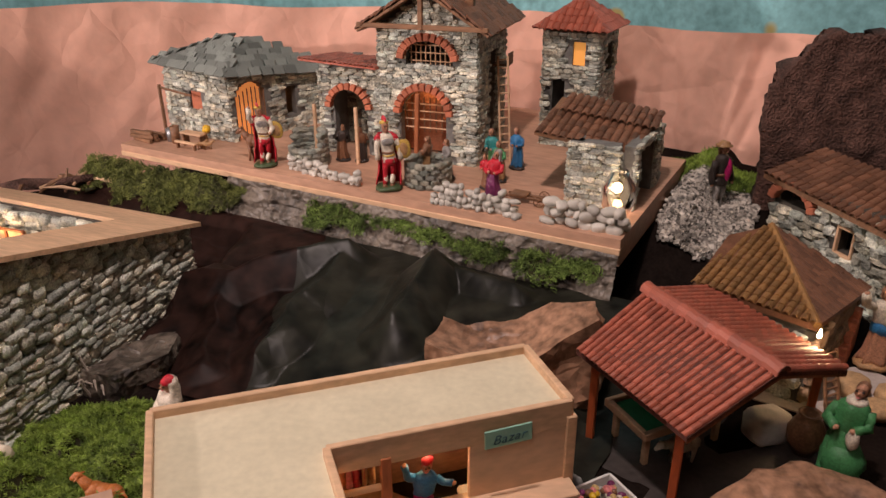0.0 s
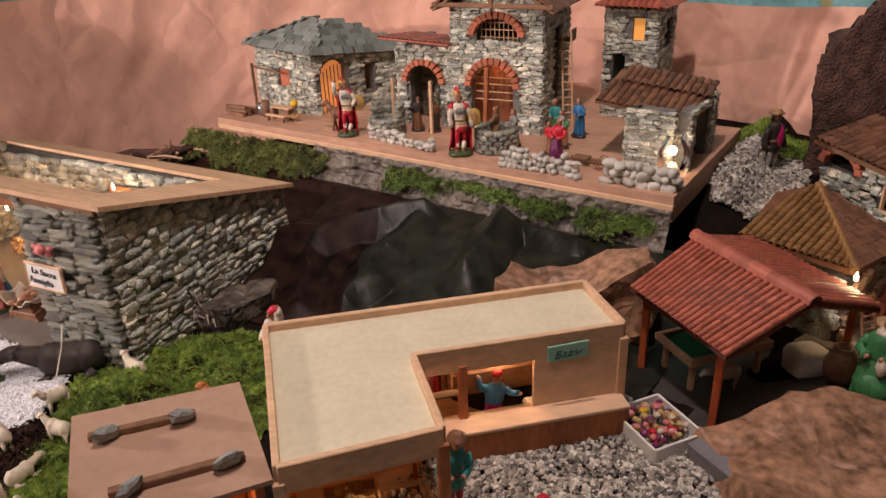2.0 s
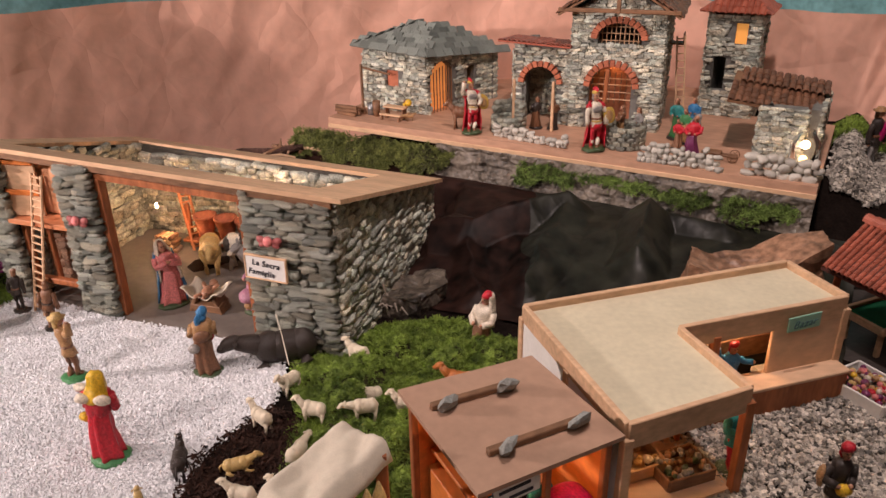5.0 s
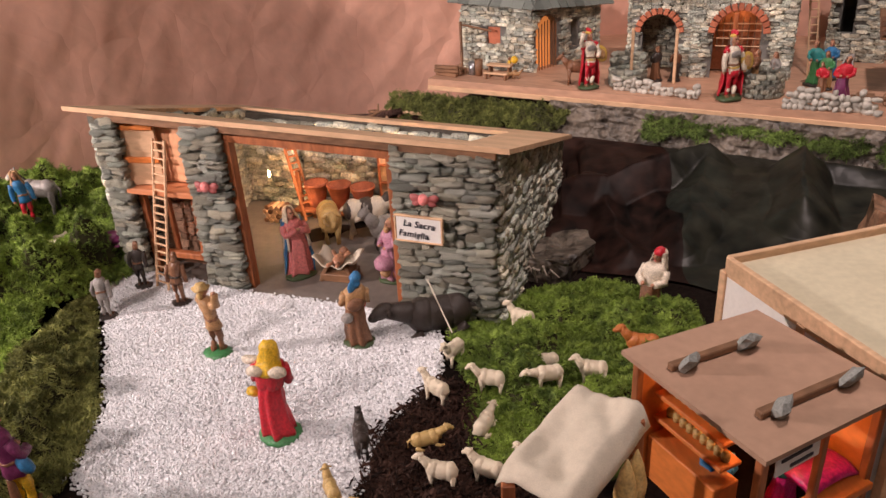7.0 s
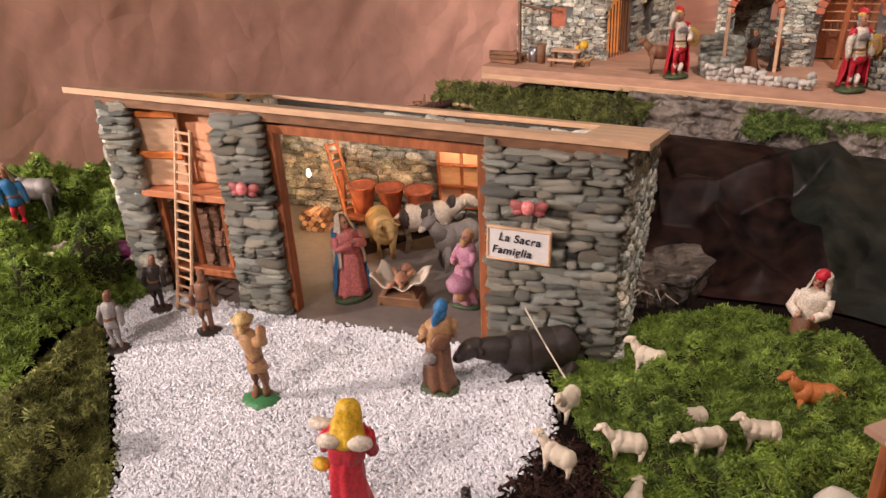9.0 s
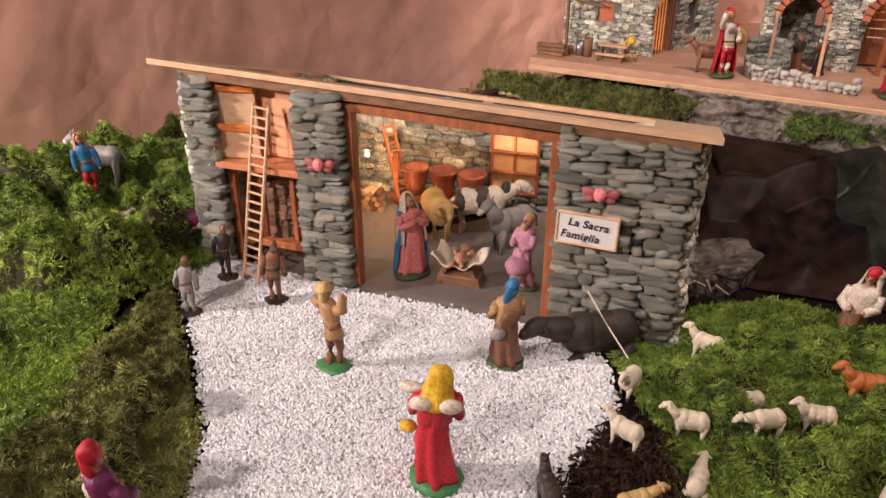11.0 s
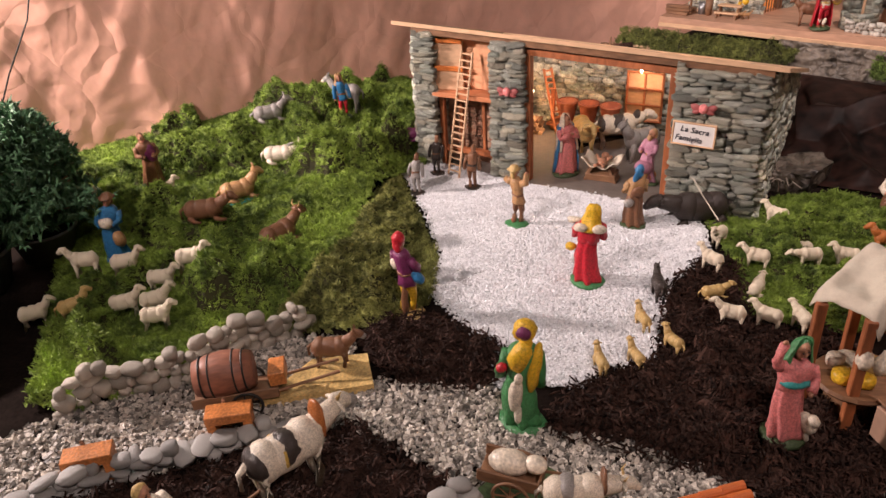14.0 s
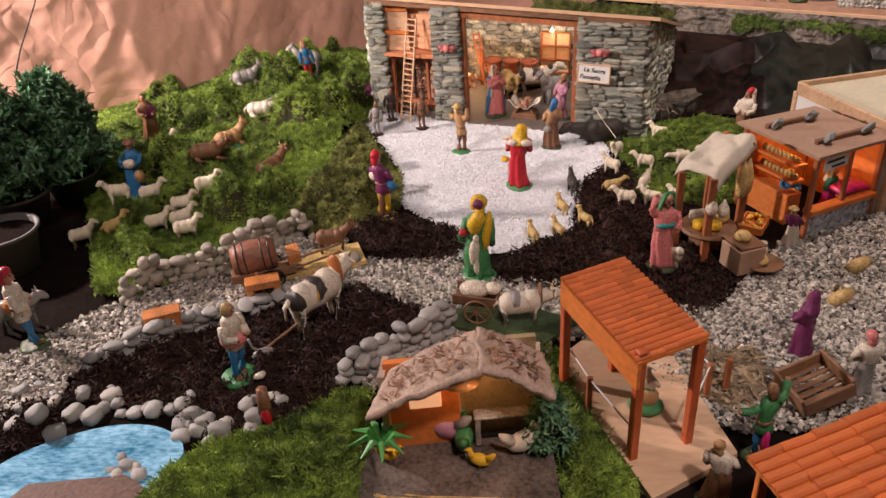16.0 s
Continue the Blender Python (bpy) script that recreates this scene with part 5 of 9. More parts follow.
for k, (x, y, z, r, c) in enumerate(((-0.512, 0.275, 0.026, 0.012, "yellow"), (-0.492, 0.268, 0.027, 0.010, "yellow"), (-0.50, 0.302, 0.027, 0.014, "white"), (-0.475, 0.30, 0.025, 0.013, "straw"), (-0.515, 0.298, 0.03, 0.010, "white"))):
    whole("cheese", Acc().lathe([(r * .5, -0.007), (r, -0.005), (r * 1.04, 0), (r, 0.005), (r * .5, 0.007)], n=14), P[c], pose(x, y, z), "round pale cheese lying on the stall counter", "cheese", "cheeses on the stall", smooth=True)
for k, (x, y, z, c) in enumerate(((-0.505, 0.252, 0.066, "white"), (-0.488, 0.250, 0.062, "white"), (-0.450, 0.30, 0.085, "straw"), (-0.44, 0.31, 0.085, "straw"))):
    whole("hanging_cheese", Acc().lathe([(0.002, 0.018), (0.004, 0.012), (0.008, 0.006), (0.0095, -0.002), (0.006, -0.010), (0.001, -0.012)] if c == "white" else [(0.001, 0.035), (0.006, 0.02), (0.010, 0.0), (0.008, -0.02), (0.001, -0.03)], n=10), P[c], pose(x, y, z), "pear-shaped cheese hanging under the cloth", "cheese", "cheeses hanging under the cloth", smooth=True)

# ---- orange canopy with the low fence ----
oc = thing("orange_canopy", Matrix(), "tall open orange shelter with a roof of small tiles", "shelter")
OL, OB, OR, OF = (-0.750, -0.034, 0.127), (-0.675, -0.003, 0.135), (-0.605, -0.141, 0.121), (-0.681, -0.172, 0.112)
MESH_TILE_O = Acc().add(TILE).mesh("tile", mat("orange_red_tile", (0.58, 0.15, 0.04), 0.42, 0.2, 60, 0.2, rand=0.18))
rp = part("roof", slab_of([OL, OF, OR, OB], 0.004), M_ORANGE, oc, "roof of small orange-red tiles")
quad_tiles(rp, OL, OF, OB, OR, 18, 5, MESH_TILE_O, 88)
a = Acc()
e = Vector((0, 0, 0.036))
a.add(([OL, OF, tuple(Vector(OF) - e), tuple(Vector(OL) - e)] + [tuple(Vector(q) + Vector((0.004, 0.002, 0))) for q in (OL, OF, tuple(Vector(OF) - e), tuple(Vector(OL) - e))], [[0, 1, 2, 3], [7, 6, 5, 4], [0, 4, 5, 1], [1, 5, 6, 2], [2, 6, 7, 3], [3, 7, 4, 0]]))
part("side_panel", a, M_ORANGE, oc, "flat orange side panel")
for x, y in ((-0.743, -0.036), (-0.679, -0.010), (-0.612, -0.137), (-0.677, -0.163)):
    part("post", Acc().box((0.010, 0.010, 0.158), (x, y, 0.043), (0, 0, 24)), M_STAIN, oc)
part("floor_board", Acc().prism([(-0.752, 0.008), (-0.664, -0.222), (-0.560, -0.155), (-0.600, 0.03), (-0.70, 0.065)], -0.038, -0.028), M_PLY, oc, "beige floor board")
for x, y in ((-0.717, -0.085), (-0.573, -0.06), (-0.60, 0.02), (-0.548, -0.05)):
    part("fence_post", Acc().box((0.007, 0.007, 0.052), (x, y, -0.005)), M_WOOD, oc)
part("rope", Acc().tube([(-0.746, 0.0, 0.02), (-0.717, -0.085, 0.018), (-0.677, -0.163, 0.012)], 0.0012), M_WHITE, oc, "white rope rail")
part("rope", Acc().tube([(-0.612, -0.137, 0.02), (-0.573, -0.06, 0.018), (-0.60, 0.02, 0.018)], 0.0012), M_WHITE, oc, "white rope rail")
o2 = thing("orange_tiled_shelter", Matrix(), "second shelter with an orange tiled roof", "shelter")
rp = part("roof", slab_of([(-0.602, -0.285, 0.098), (-0.552, -0.435, 0.098), (-0.40, -0.375, 0.118), (-0.45, -0.225, 0.118)], 0.005), M_ORANGE, o2, "roof of orange-red tiles")
quad_tiles(rp, (-0.602, -0.285, 0.098), (-0.552, -0.435, 0.098), (-0.45, -0.225, 0.118), (-0.40, -0.375, 0.118), 14, 5, MESH_TILE_O, 89)
for x, y in ((-0.59, -0.295), (-0.455, -0.24), (-0.545, -0.42), (-0.41, -0.365)):
    part("post", Acc().box((0.009, 0.009, 0.14), (x, y, 0.03)), M_ORANGE, o2)

# ---- clay hut ----
ch = thing("clay_hut", Matrix(), "small open clay hut with a chip-covered gable roof", "hut")
HB, HF = Vector((-0.846, -0.128, 0.124)), Vector((-0.840, -0.196, 0.121))
L0, L1, R0, R1 = Vector((-0.940, -0.160, 0.090)), Vector((-0.956, -0.226, 0.084)), Vector((-0.772, -0.122, 0.086)), Vector((-0.764, -0.190, 0.082))


def clay(a0, a1, b0, b1, sd):
    def fn(p, q):
        w = a0.lerp(b0, p).lerp(a1.lerp(b1, p), q)
        return (w.x + 0.004 * nz(p, q, sd, 4), w.y + 0.004 * nz(q, p, sd, 5), w.z + 0.0025 * nz(p, q, sd, 9) + 0.006 * math.sin(p * 2.6))
    return Acc().sheet(fn, 24, 12, 0.007)


M_CLAY = mat("grey_brown_clay", (0.44, 0.32, 0.25), 0.8, 0.25, 40, 0.5)
rs_ = np.random.RandomState(5)
for nm, A0, A1, B0, B1, sd in (("roof", HB, HF, L0, L1, 1), ("roof", R0, R1, HB, HF, 2)):
    rp = part(nm, clay(A0, A1, B0, B1, sd), M_CLAY, ch, "clay roof slope strewn with chips", smooth=True)
    a = Acc()
    pl = [tuple(A0.lerp(B0, u).lerp(A1.lerp(B1, u), v) + Vector((0, 0, 0.008))) for u, v in zip(rs_.uniform(0.12, 0.9, 120), rs_.uniform(0.1, 0.85, 120))]
    scatter(a, SHRED, pl, rs_.uniform(0.006, 0.012, 120), rs_, 0.35, 1.0)
    tagged(part("chip_layer", a, M_ROCKB, rp), kind="stuff")
part("wall", Acc().prism([(-0.948, -0.152), (-0.868, -0.141), (-0.868, -0.133), (-0.948, -0.144)], -0.03, 0.095), M_ORANGE, ch, "warm orange front wall")
part("wall", Acc().prism([(-0.868, -0.128), (-0.782, -0.116), (-0.783, -0.109), (-0.869, -0.121)], -0.03, 0.105), mat("ochre_plaster", (0.34, 0.25, 0.13), 0.8, 0.25, 40, 0.4), ch, "ochre plastered wall")
part("wall", Acc().prism([(-0.952, -0.165), (-0.945, -0.165), (-0.945, -0.128), (-0.952, -0.128)], -0.03, 0.088), M_CLAY, ch)
part("wall", Acc().prism([(-0.784, -0.135), (-0.777, -0.135), (-0.777, -0.100), (-0.784, -0.100)], -0.03, 0.085), M_CLAY, ch)
part("plaster_lump", Acc().add(shaped_ball(61, 12, 8, 0.8, 0.14), pose(-0.872, -0.150, 0.078, 0, 30, 10) @ Matrix.Diagonal((0.060, 0.030, 0.030, 1))), M_ROCKB, ch, "rough plaster lump under the ridge", smooth=True)
part("lit_window", Acc().box((0.036, 0.003, 0.036), (-0.905, -0.1498, 0.050), (0, 0, 8)), glow("hut_window_lamp", (1.0, 0.50, 0.26), 0.6), ch, "small window lit from inside")
part("lit_window", Acc().box((0.012, 0.003, 0.022), (-0.830, -0.1265, 0.078), (0, 0, 8)), bpy.data.materials["hut_window_lamp"], ch, "narrow gap lit from inside")
part("bench", Acc().box((0.070, 0.016, 0.004), (-0.818, -0.142, 0.018), (0, 0, 8)).box((0.006, 0.012, 0.040), (-0.848, -0.146, -0.004)).box((0.006, 0.012, 0.040), (-0.788, -0.138, -0.004)), P["grey"], ch, "grey bench against the wall")
part("ground_slab", Acc().prism([(-0.985, -0.15), (-0.965, -0.30), (-0.755, -0.30), (-0.765, -0.13)], -0.04, -0.026), mat("wet_grey_slab", (0.13, 0.105, 0.09), 0.25, 0.5, 30, 0.3), ch, "dark shiny base slab")
lamp("clay_hut_light", "POINT", 0.05, (1.0, 0.5, 0.2), pose(-0.84, -0.17, 0.06), 0.006)

# ---- bulbs of the model ----
for k, (u, v, z, w) in enumerate(((0.180, 0.228, 0.084, 0.58), (0.384, 0.290, 0.126, 0.16))):
    p = STAB @ Vector((u, v, z))
    whole("light_bulb", Acc().lathe([(0.0006, -0.004), (0.0024, -0.002), (0.0027, 0.0006), (0.0018, 0.003), (0.0018, 0.007), (0.0006, 0.0075)], n=10), M_BULB, pose(p.x, p.y, p.z), "tiny lit bulb hanging in the stable", "bulb", "bulbs", smooth=True)
    lamp("bulb_light", "POINT", w, (1.0, 0.54, 0.28), pose(p.x + 0.004, p.y - 0.012, p.z - 0.008), 0.006)
for x, y, z in ((0.430, 0.752, 0.122),):
    whole("light_bulb", Acc().lathe([(0.0008, -0.004), (0.0025, -0.002), (0.0028, 0.001), (0.002, 0.003), (0.0008, 0.008)], n=10), M_BULB, pose(x, y, z), "tiny lit bulb below the brown roof", "bulb", "bulbs", smooth=True)
    lamp("bulb_light", "POINT", 0.08, (1.0, 0.62, 0.32), pose(x, y - 0.012, z - 0.005), 0.006)
lamp("bazaar_light", "POINT", 0.14, (1.0, 0.62, 0.35), pose(-0.02, 0.60, 0.11), 0.008)
lamp("bazaar_light", "POINT", 0.12, (1.0, 0.55, 0.28), pose(-0.17, 0.46, 0.11), 0.008)
lamp("house_light", "POINT", 0.06, (1.0, 0.5, 0.2), on_plat(0.58, 0.215, 0.13), 0.006)
lamp("hut_light", "POINT", 0.06, (1.0, 0.5, 0.2), on_plat(0.12, 0.22, 0.08), 0.006)

# ---- ground covers ----
WHITE = [(-1.148, 0.876), (-1.074, 0.719), (-1.014, 0.573), (-1.003, 0.45), (-0.946, 0.391), (-0.892, 0.346), (-0.896, 0.269), (-0.845, 0.290), (-0.804, 0.284), (-0.759, 0.326), (-0.704, 0.352), (-0.69, 0.436), (-0.675, 0.506), (-0.610, 0.61), (-0.605, 0.678), (-0.650, 0.742), (-0.722, 0.772), (-0.886, 0.826), (-0.985, 0.87), (-1.07, 0.905)]
cover("white_gravel", WHITE, 0.004, 300000, (0.0020, 0.0037), GRAIN, [M_SNOW, M_SNOW], "white granules strewn before the stable like snow", "gravel", 0.004, 14, tilt=1.0, seed=2)
SOIL1 = [(-1.085, 0.345), (-1.075, 0.398), (-0.992, 0.414), (-0.894, 0.36), (-0.872, 0.315), (-0.911, 0.262), (-1.014, 0.255)]
SOIL2 = [(-0.838, 0.213), (-0.811, 0.283), (-0.704, 0.352), (-0.69, 0.436), (-0.688, 0.506), (-0.611, 0.601), (-0.565, 0.577), (-0.57, 0.43), (-0.487, 0.43), (-0.423, 0.336), (-0.459, 0.199), (-0.523, 0.120), (-0.569, 0.104), (-0.622, 0.14), (-0.741, 0.185), (-0.805, 0.188)]
FIELD = [(-1.402, -0.008), (-1.373, 0.030), (-1.282, 0.072), (-1.214, 0.100), (-1.126, 0.165), (-1.042, 0.205), (-0.98, 0.145), (-0.894, 0.122), (-0.901, 0.092), (-1.012, 0.015), (-1.032, -0.052), (-1.079, -0.105), (-1.172, -0.13), (-1.243, -0.096), (-1.387, -0.060), (-1.476, -0.086), (-1.434, -0.165), (-1.364, -0.135)]
for k, (poly, t) in enumerate(((SOIL1, 0.014), (SOIL2, 0.012), (FIELD, 0.012))):
    cover("soil", poly, t, 80000, (0.006, 0.015), SHRED, [M_SOIL, M_SOIL], "dark brown shredded bark laid as soil", "soil", 0.045, 20, tilt=0.8, soft=0.035, seed=10 + k)
HILL = [(-1.90, 0.82), (-1.70, 0.98), (-1.596, 1.105), (-1.477, 1.24), (-1.30, 1.40), (-1.16, 1.30), (-1.10, 1.0), (-1.105, 0.90), (-1.138, 0.815), (-1.165, 0.747), (-1.166, 0.566), (-1.18, 0.488), (-1.207, 0.383), (-1.261, 0.302), (-1.309, 0.235), (-1.406, 0.172), (-1.468, 0.185), (-1.521, 0.288), (-1.60, 0.449), (-1.77, 0.65)]
MOUNDS = ((-1.215, 0.76, 0.085, 0.040), (-1.36, 0.90, 0.09, 0.026), (-1.53, 0.86, 0.09, 0.020), (-1.30, 0.40, 0.07, 0.024), (-1.18, 0.50, 0.06, 0.022), (-1.43, 0.74, 0.05, 0.018), (-1.41, 0.28, 0.05, 0.016), (-1.265, 0.60, 0.055, -0.034), (-1.37, 0.50, 0.06, -0.018), (-1.20, 0.64, 0.05, -0.026), (-1.50, 0.60, 0.06, -0.016))


def hill(x, y):
    """The hill's ground with its cushions and hollows."""
    return gz(x, y) + max(-0.003, 0.004 + sum(h * math.exp(-((x - cx) ** 2 + (y - cy) ** 2) / (r * r)) for cx, cy, r, h in MOUNDS))


cover("moss", HILL, 0.013, 170000, (0.004, 0.0072), MOSS, [M_MOSSBASE, M_MOSS], "thick bright green moss covering the hill", "moss", 0.135, 7, step_up=0.46, tilt=1.0, soft=0.05, seed=20, lift=0.1, height=hill, dome=0.023)
OLIVE = [(-1.144, 0.838), (-1.085, 0.703), (-1.021, 0.559), (-1.005, 0.437), (-1.067, 0.385), (-1.163, 0.352), (-1.235, 0.355), (-1.187, 0.505), (-1.168, 0.584), (-1.165, 0.769)]
cover("moss", OLIVE, 0.022, 190000, (0.004, 0.007), MOSS, [M_MOSSBASE, M_MOSSO], "low olive-brown moss beside the white gravel", "moss", 0.075, 10, step_up=0.4, tilt=1.0, soft=0.03, seed=21, lift=0.1, dome=0.024)
MEADOW = [(-0.60, 0.70), (-0.552, 0.735), (-0.467, 0.805), (-0.36, 0.80), (-0.27, 0.72), (-0.27, 0.63), (-0.36, 0.48), (-0.43, 0.42), (-0.50, 0.42), (-0.575, 0.46), (-0.575, 0.59)]
cover("moss", MEADOW, 0.010, 230000, (0.0034, 0.006), MOSS, [M_MOSSBASE, M_MOSS], "bright green moss meadow with sheep", "moss", 0.06, 11, step_up=0.4, tilt=1.1, soft=0.04, seed=22, lift=0.1, dome=0.016)
MOSSF = [(-1.203, -0.185), (-1.166, -0.135), (-1.10, -0.11), (-1.029, -0.053), (-0.994, -0.048), (-0.975, -0.119), (-0.975, -0.30), (-1.24, -0.30)]
cover("moss", MOSSF, 0.014, 150000, (0.005, 0.009), MOSS, [M_MOSSBASE, M_MOSS], "green moss bank beside the pond", "moss", 0.04, 11, tilt=0.8, soft=0.03, seed=23, lift=0.1, dome=0.012)
MOSSR = [(-0.778, 0.048), (-0.748, 0.032), (-0.722, -0.058), (-0.676, -0.202), (-0.678, -0.30), (-0.755, -0.30), (-0.752, -0.154), (-0.768, -0.058)]
cover("moss", MOSSR, 0.012, 130000, (0.005, 0.008), MOSS, [M_MOSSBASE, M_MOSS], "green moss strip beside the clay hut", "moss", 0.012, 16, tilt=0.8, soft=0.03, seed=24, lift=0.1, dome=0.01)
GRAV = [(-1.56, -0.02), (-1.44, 0.14), (-1.20, 0.33), (-1.10, 0.35), (-1.06, 0.27), (-0.89, 0.27), (-0.84, 0.21), (-0.72, 0.20), (-0.60, 0.13), (-0.50, 0.14), (-0.44, 0.22), (-0.38, 0.29), (-0.20, 0.36), (-0.10, 0.52), (0.10, 0.60), (0.20, 0.58), (0.22, 0.40), (0.0, 0.20), (-0.30, -0.10), (-0.55, -0.12), (-0.68, 0.06), (-0.78, 0.06), (-0.90, 0.07), (-0.93, 0.13), (-1.05, 0.20), (-1.14, 0.16), (-1.30, 0.065), (-1.41, -0.02), (-1.40, -0.10), (-1.50, -0.10)]
cover("gravel", GRAV, 0.004, 110000, (0.003, 0.0075), GRAIN, [M_GROUND, M_GRAVEL], "loose grey and white gravel of the village path", "gravel", 0.003, 14, tilt=1.0, seed=30)
GRAV2 = [(-1.02, -0.005), (-0.89, 0.085), (-0.755, 0.085), (-0.755, -0.02), (-0.775, -0.06), (-0.90, -0.06), (-0.99, -0.045)]
cover("gravel", GRAV2, 0.003, 110000, (0.003, 0.0075), GRAIN, [M_GROUND, M_GRAVEL], "loose grey and white gravel behind the clay hut", "gravel", 0.003, 14, tilt=1.0, seed=32)
GRAV3 = [(-1.70, 0.10), (-1.57, -0.03), (-1.51, -0.10), (-1.60, -0.17), (-1.85, -0.04)]
cover("gravel", GRAV3, 0.003, 100000, (0.003, 0.0075), GRAIN, [M_GROUND, M_GRAVEL], "loose grey gravel at the table's edge", "gravel", 0.003, 14, tilt=1.0, seed=33)
DRY = [(-0.565, 0.043), (-0.496, 0.030), (-0.491, -0.049), (-0.554, -0.089), (-0.584, -0.027)]
cover("dry_grass", DRY, 0.003, 30000, (0.014, 0.030), SHRED, [M_GROUND, mat("dry_grass_straw", (0.24, 0.18, 0.11), 0.8, 0.4, 40, 0.2, island=0.4)], "flattened dry grass beside the orange shelter", "grass", 0.004, 20, tilt=0.3, seed=34)
PATHG = [(0.335, 1.09), (0.36, 1.15), (0.45, 1.33), (0.55, 1.33), (0.53, 1.20), (0.47, 1.10), (0.40, 1.065)]
cover("gravel", PATHG, 0.004, 120000, (0.004, 0.010), GRAIN, [M_GROUND, M_GRAVEL], "pale pebbles on the rising path beside the platform", "gravel", 0.003, 14, tilt=1.0, seed=31)


def edge_moss(u0, u1, out, seed, mt, name="dark green moss clumps hanging along the platform's edge"):
    """Moss along the platform's front edge, hanging over the cliff."""
    poly = [plat_xy(u, -0.004) for u in np.linspace(u0, u1, 12)] + [plat_xy(u, -out * (0.7 + 0.5 * abs(math.sin(u * 23 + seed)))) for u in np.linspace(u1, u0, 12)]

    def h(x, y):
        v = (Vector((x, y, 0)) - PO).dot(PV)
        return 0.108 - 0.9 * max(0, -v) - 0.010 * max(0, nz(x, y, seed, 25))
    cover("moss", poly, 0.006, 190000, (0.0035, 0.0075), MOSS, [M_MOSSBASE, mt], name, "moss", 0.06, 16, step=0.006, step_up=0.5, tilt=1.0, soft=0.02, seed=seed, lift=0.1, height=h, dome=0.018)


# clumps from the fourth on take the moss whose colour includes shade
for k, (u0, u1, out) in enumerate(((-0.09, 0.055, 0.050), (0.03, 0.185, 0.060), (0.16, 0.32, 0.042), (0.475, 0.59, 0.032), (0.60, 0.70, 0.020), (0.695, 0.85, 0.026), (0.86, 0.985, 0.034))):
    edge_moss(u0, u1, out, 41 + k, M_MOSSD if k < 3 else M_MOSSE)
cover("moss", [(0.40, 1.30), (0.43, 1.42), (0.60, 1.36), (0.56, 1.27), (0.47, 1.28)], 0.012, 120000, (0.006, 0.010), MOSS, [M_MOSSBASE, M_MOSS], "green moss at the foot of the backdrop", "moss", 0.012, 18, seed=43, lift=0.1)

# ---- pond ----
POND = [(-1.45, -0.24), (-1.40, -0.165), (-1.33, -0.122), (-1.27, -0.112), (-1.225, -0.125), (-1.198, -0.155), (-1.205, -0.195), (-1.24, -0.30), (-1.45, -0.30)]
whole("pond", Acc().prism([tuple(along(POND, k / 60)) for k in range(61)], -0.05, -0.031), M_WATER, Matrix(), "small pond of painted shiny blue water", "pond")
whole("pond_flap", Acc().prism([(-1.36, -0.212), (-1.25, -0.196), (-1.22, -0.215), (-1.23, -0.30), (-1.40, -0.30)], -0.034, -0.0285), mat("dull_brown_paper", (0.13, 0.07, 0.05), 0.7, 0.4, 25, 0.5), Matrix(), "reddish-brown paper flap lying over the pond", "paper")

# ---- figurines: painted plaster, one mesh each ----
def finish(name, acc, m, label, category, group="", rough=0.010, freq=(9, 24), sway=0.0):
    """Joins a figurine; the hand-made unevenness of its surface comes from two scales of noise."""
    sd = 3.7 * len(bpy.data.objects) % 50
    v = np.concatenate(acc.v)
    if sway:
        z = v[:, 2]
        v[:, 0] += 0.035 * sway * np.sin(z * 4.2)
        v[:, 1] += 0.022 * sway * np.sin(z * 3.1 + 1)
        t = 0.5 * sway * (z - 0.3)
        v[:, 0], v[:, 1] = v[:, 0] * np.cos(t) - v[:, 1] * np.sin(t), v[:, 0] * np.sin(t) + v[:, 1] * np.cos(t)
    for f, k in ((freq[0], rough), (freq[1], rough * 0.45)):
        v = v + k * np.array([noise.noise_vector((x * f + sd, y * f, z * f)) for x, y, z in v])
    acc.v = [v]
    used = sorted(set(acc.m))
    acc.m = [used.index(i) for i in acc.m]
    return whole(name, acc, [P[PK[i]] for i in used], m, label, category, group, smooth=True)


def c(k):
    return PK.index(k)


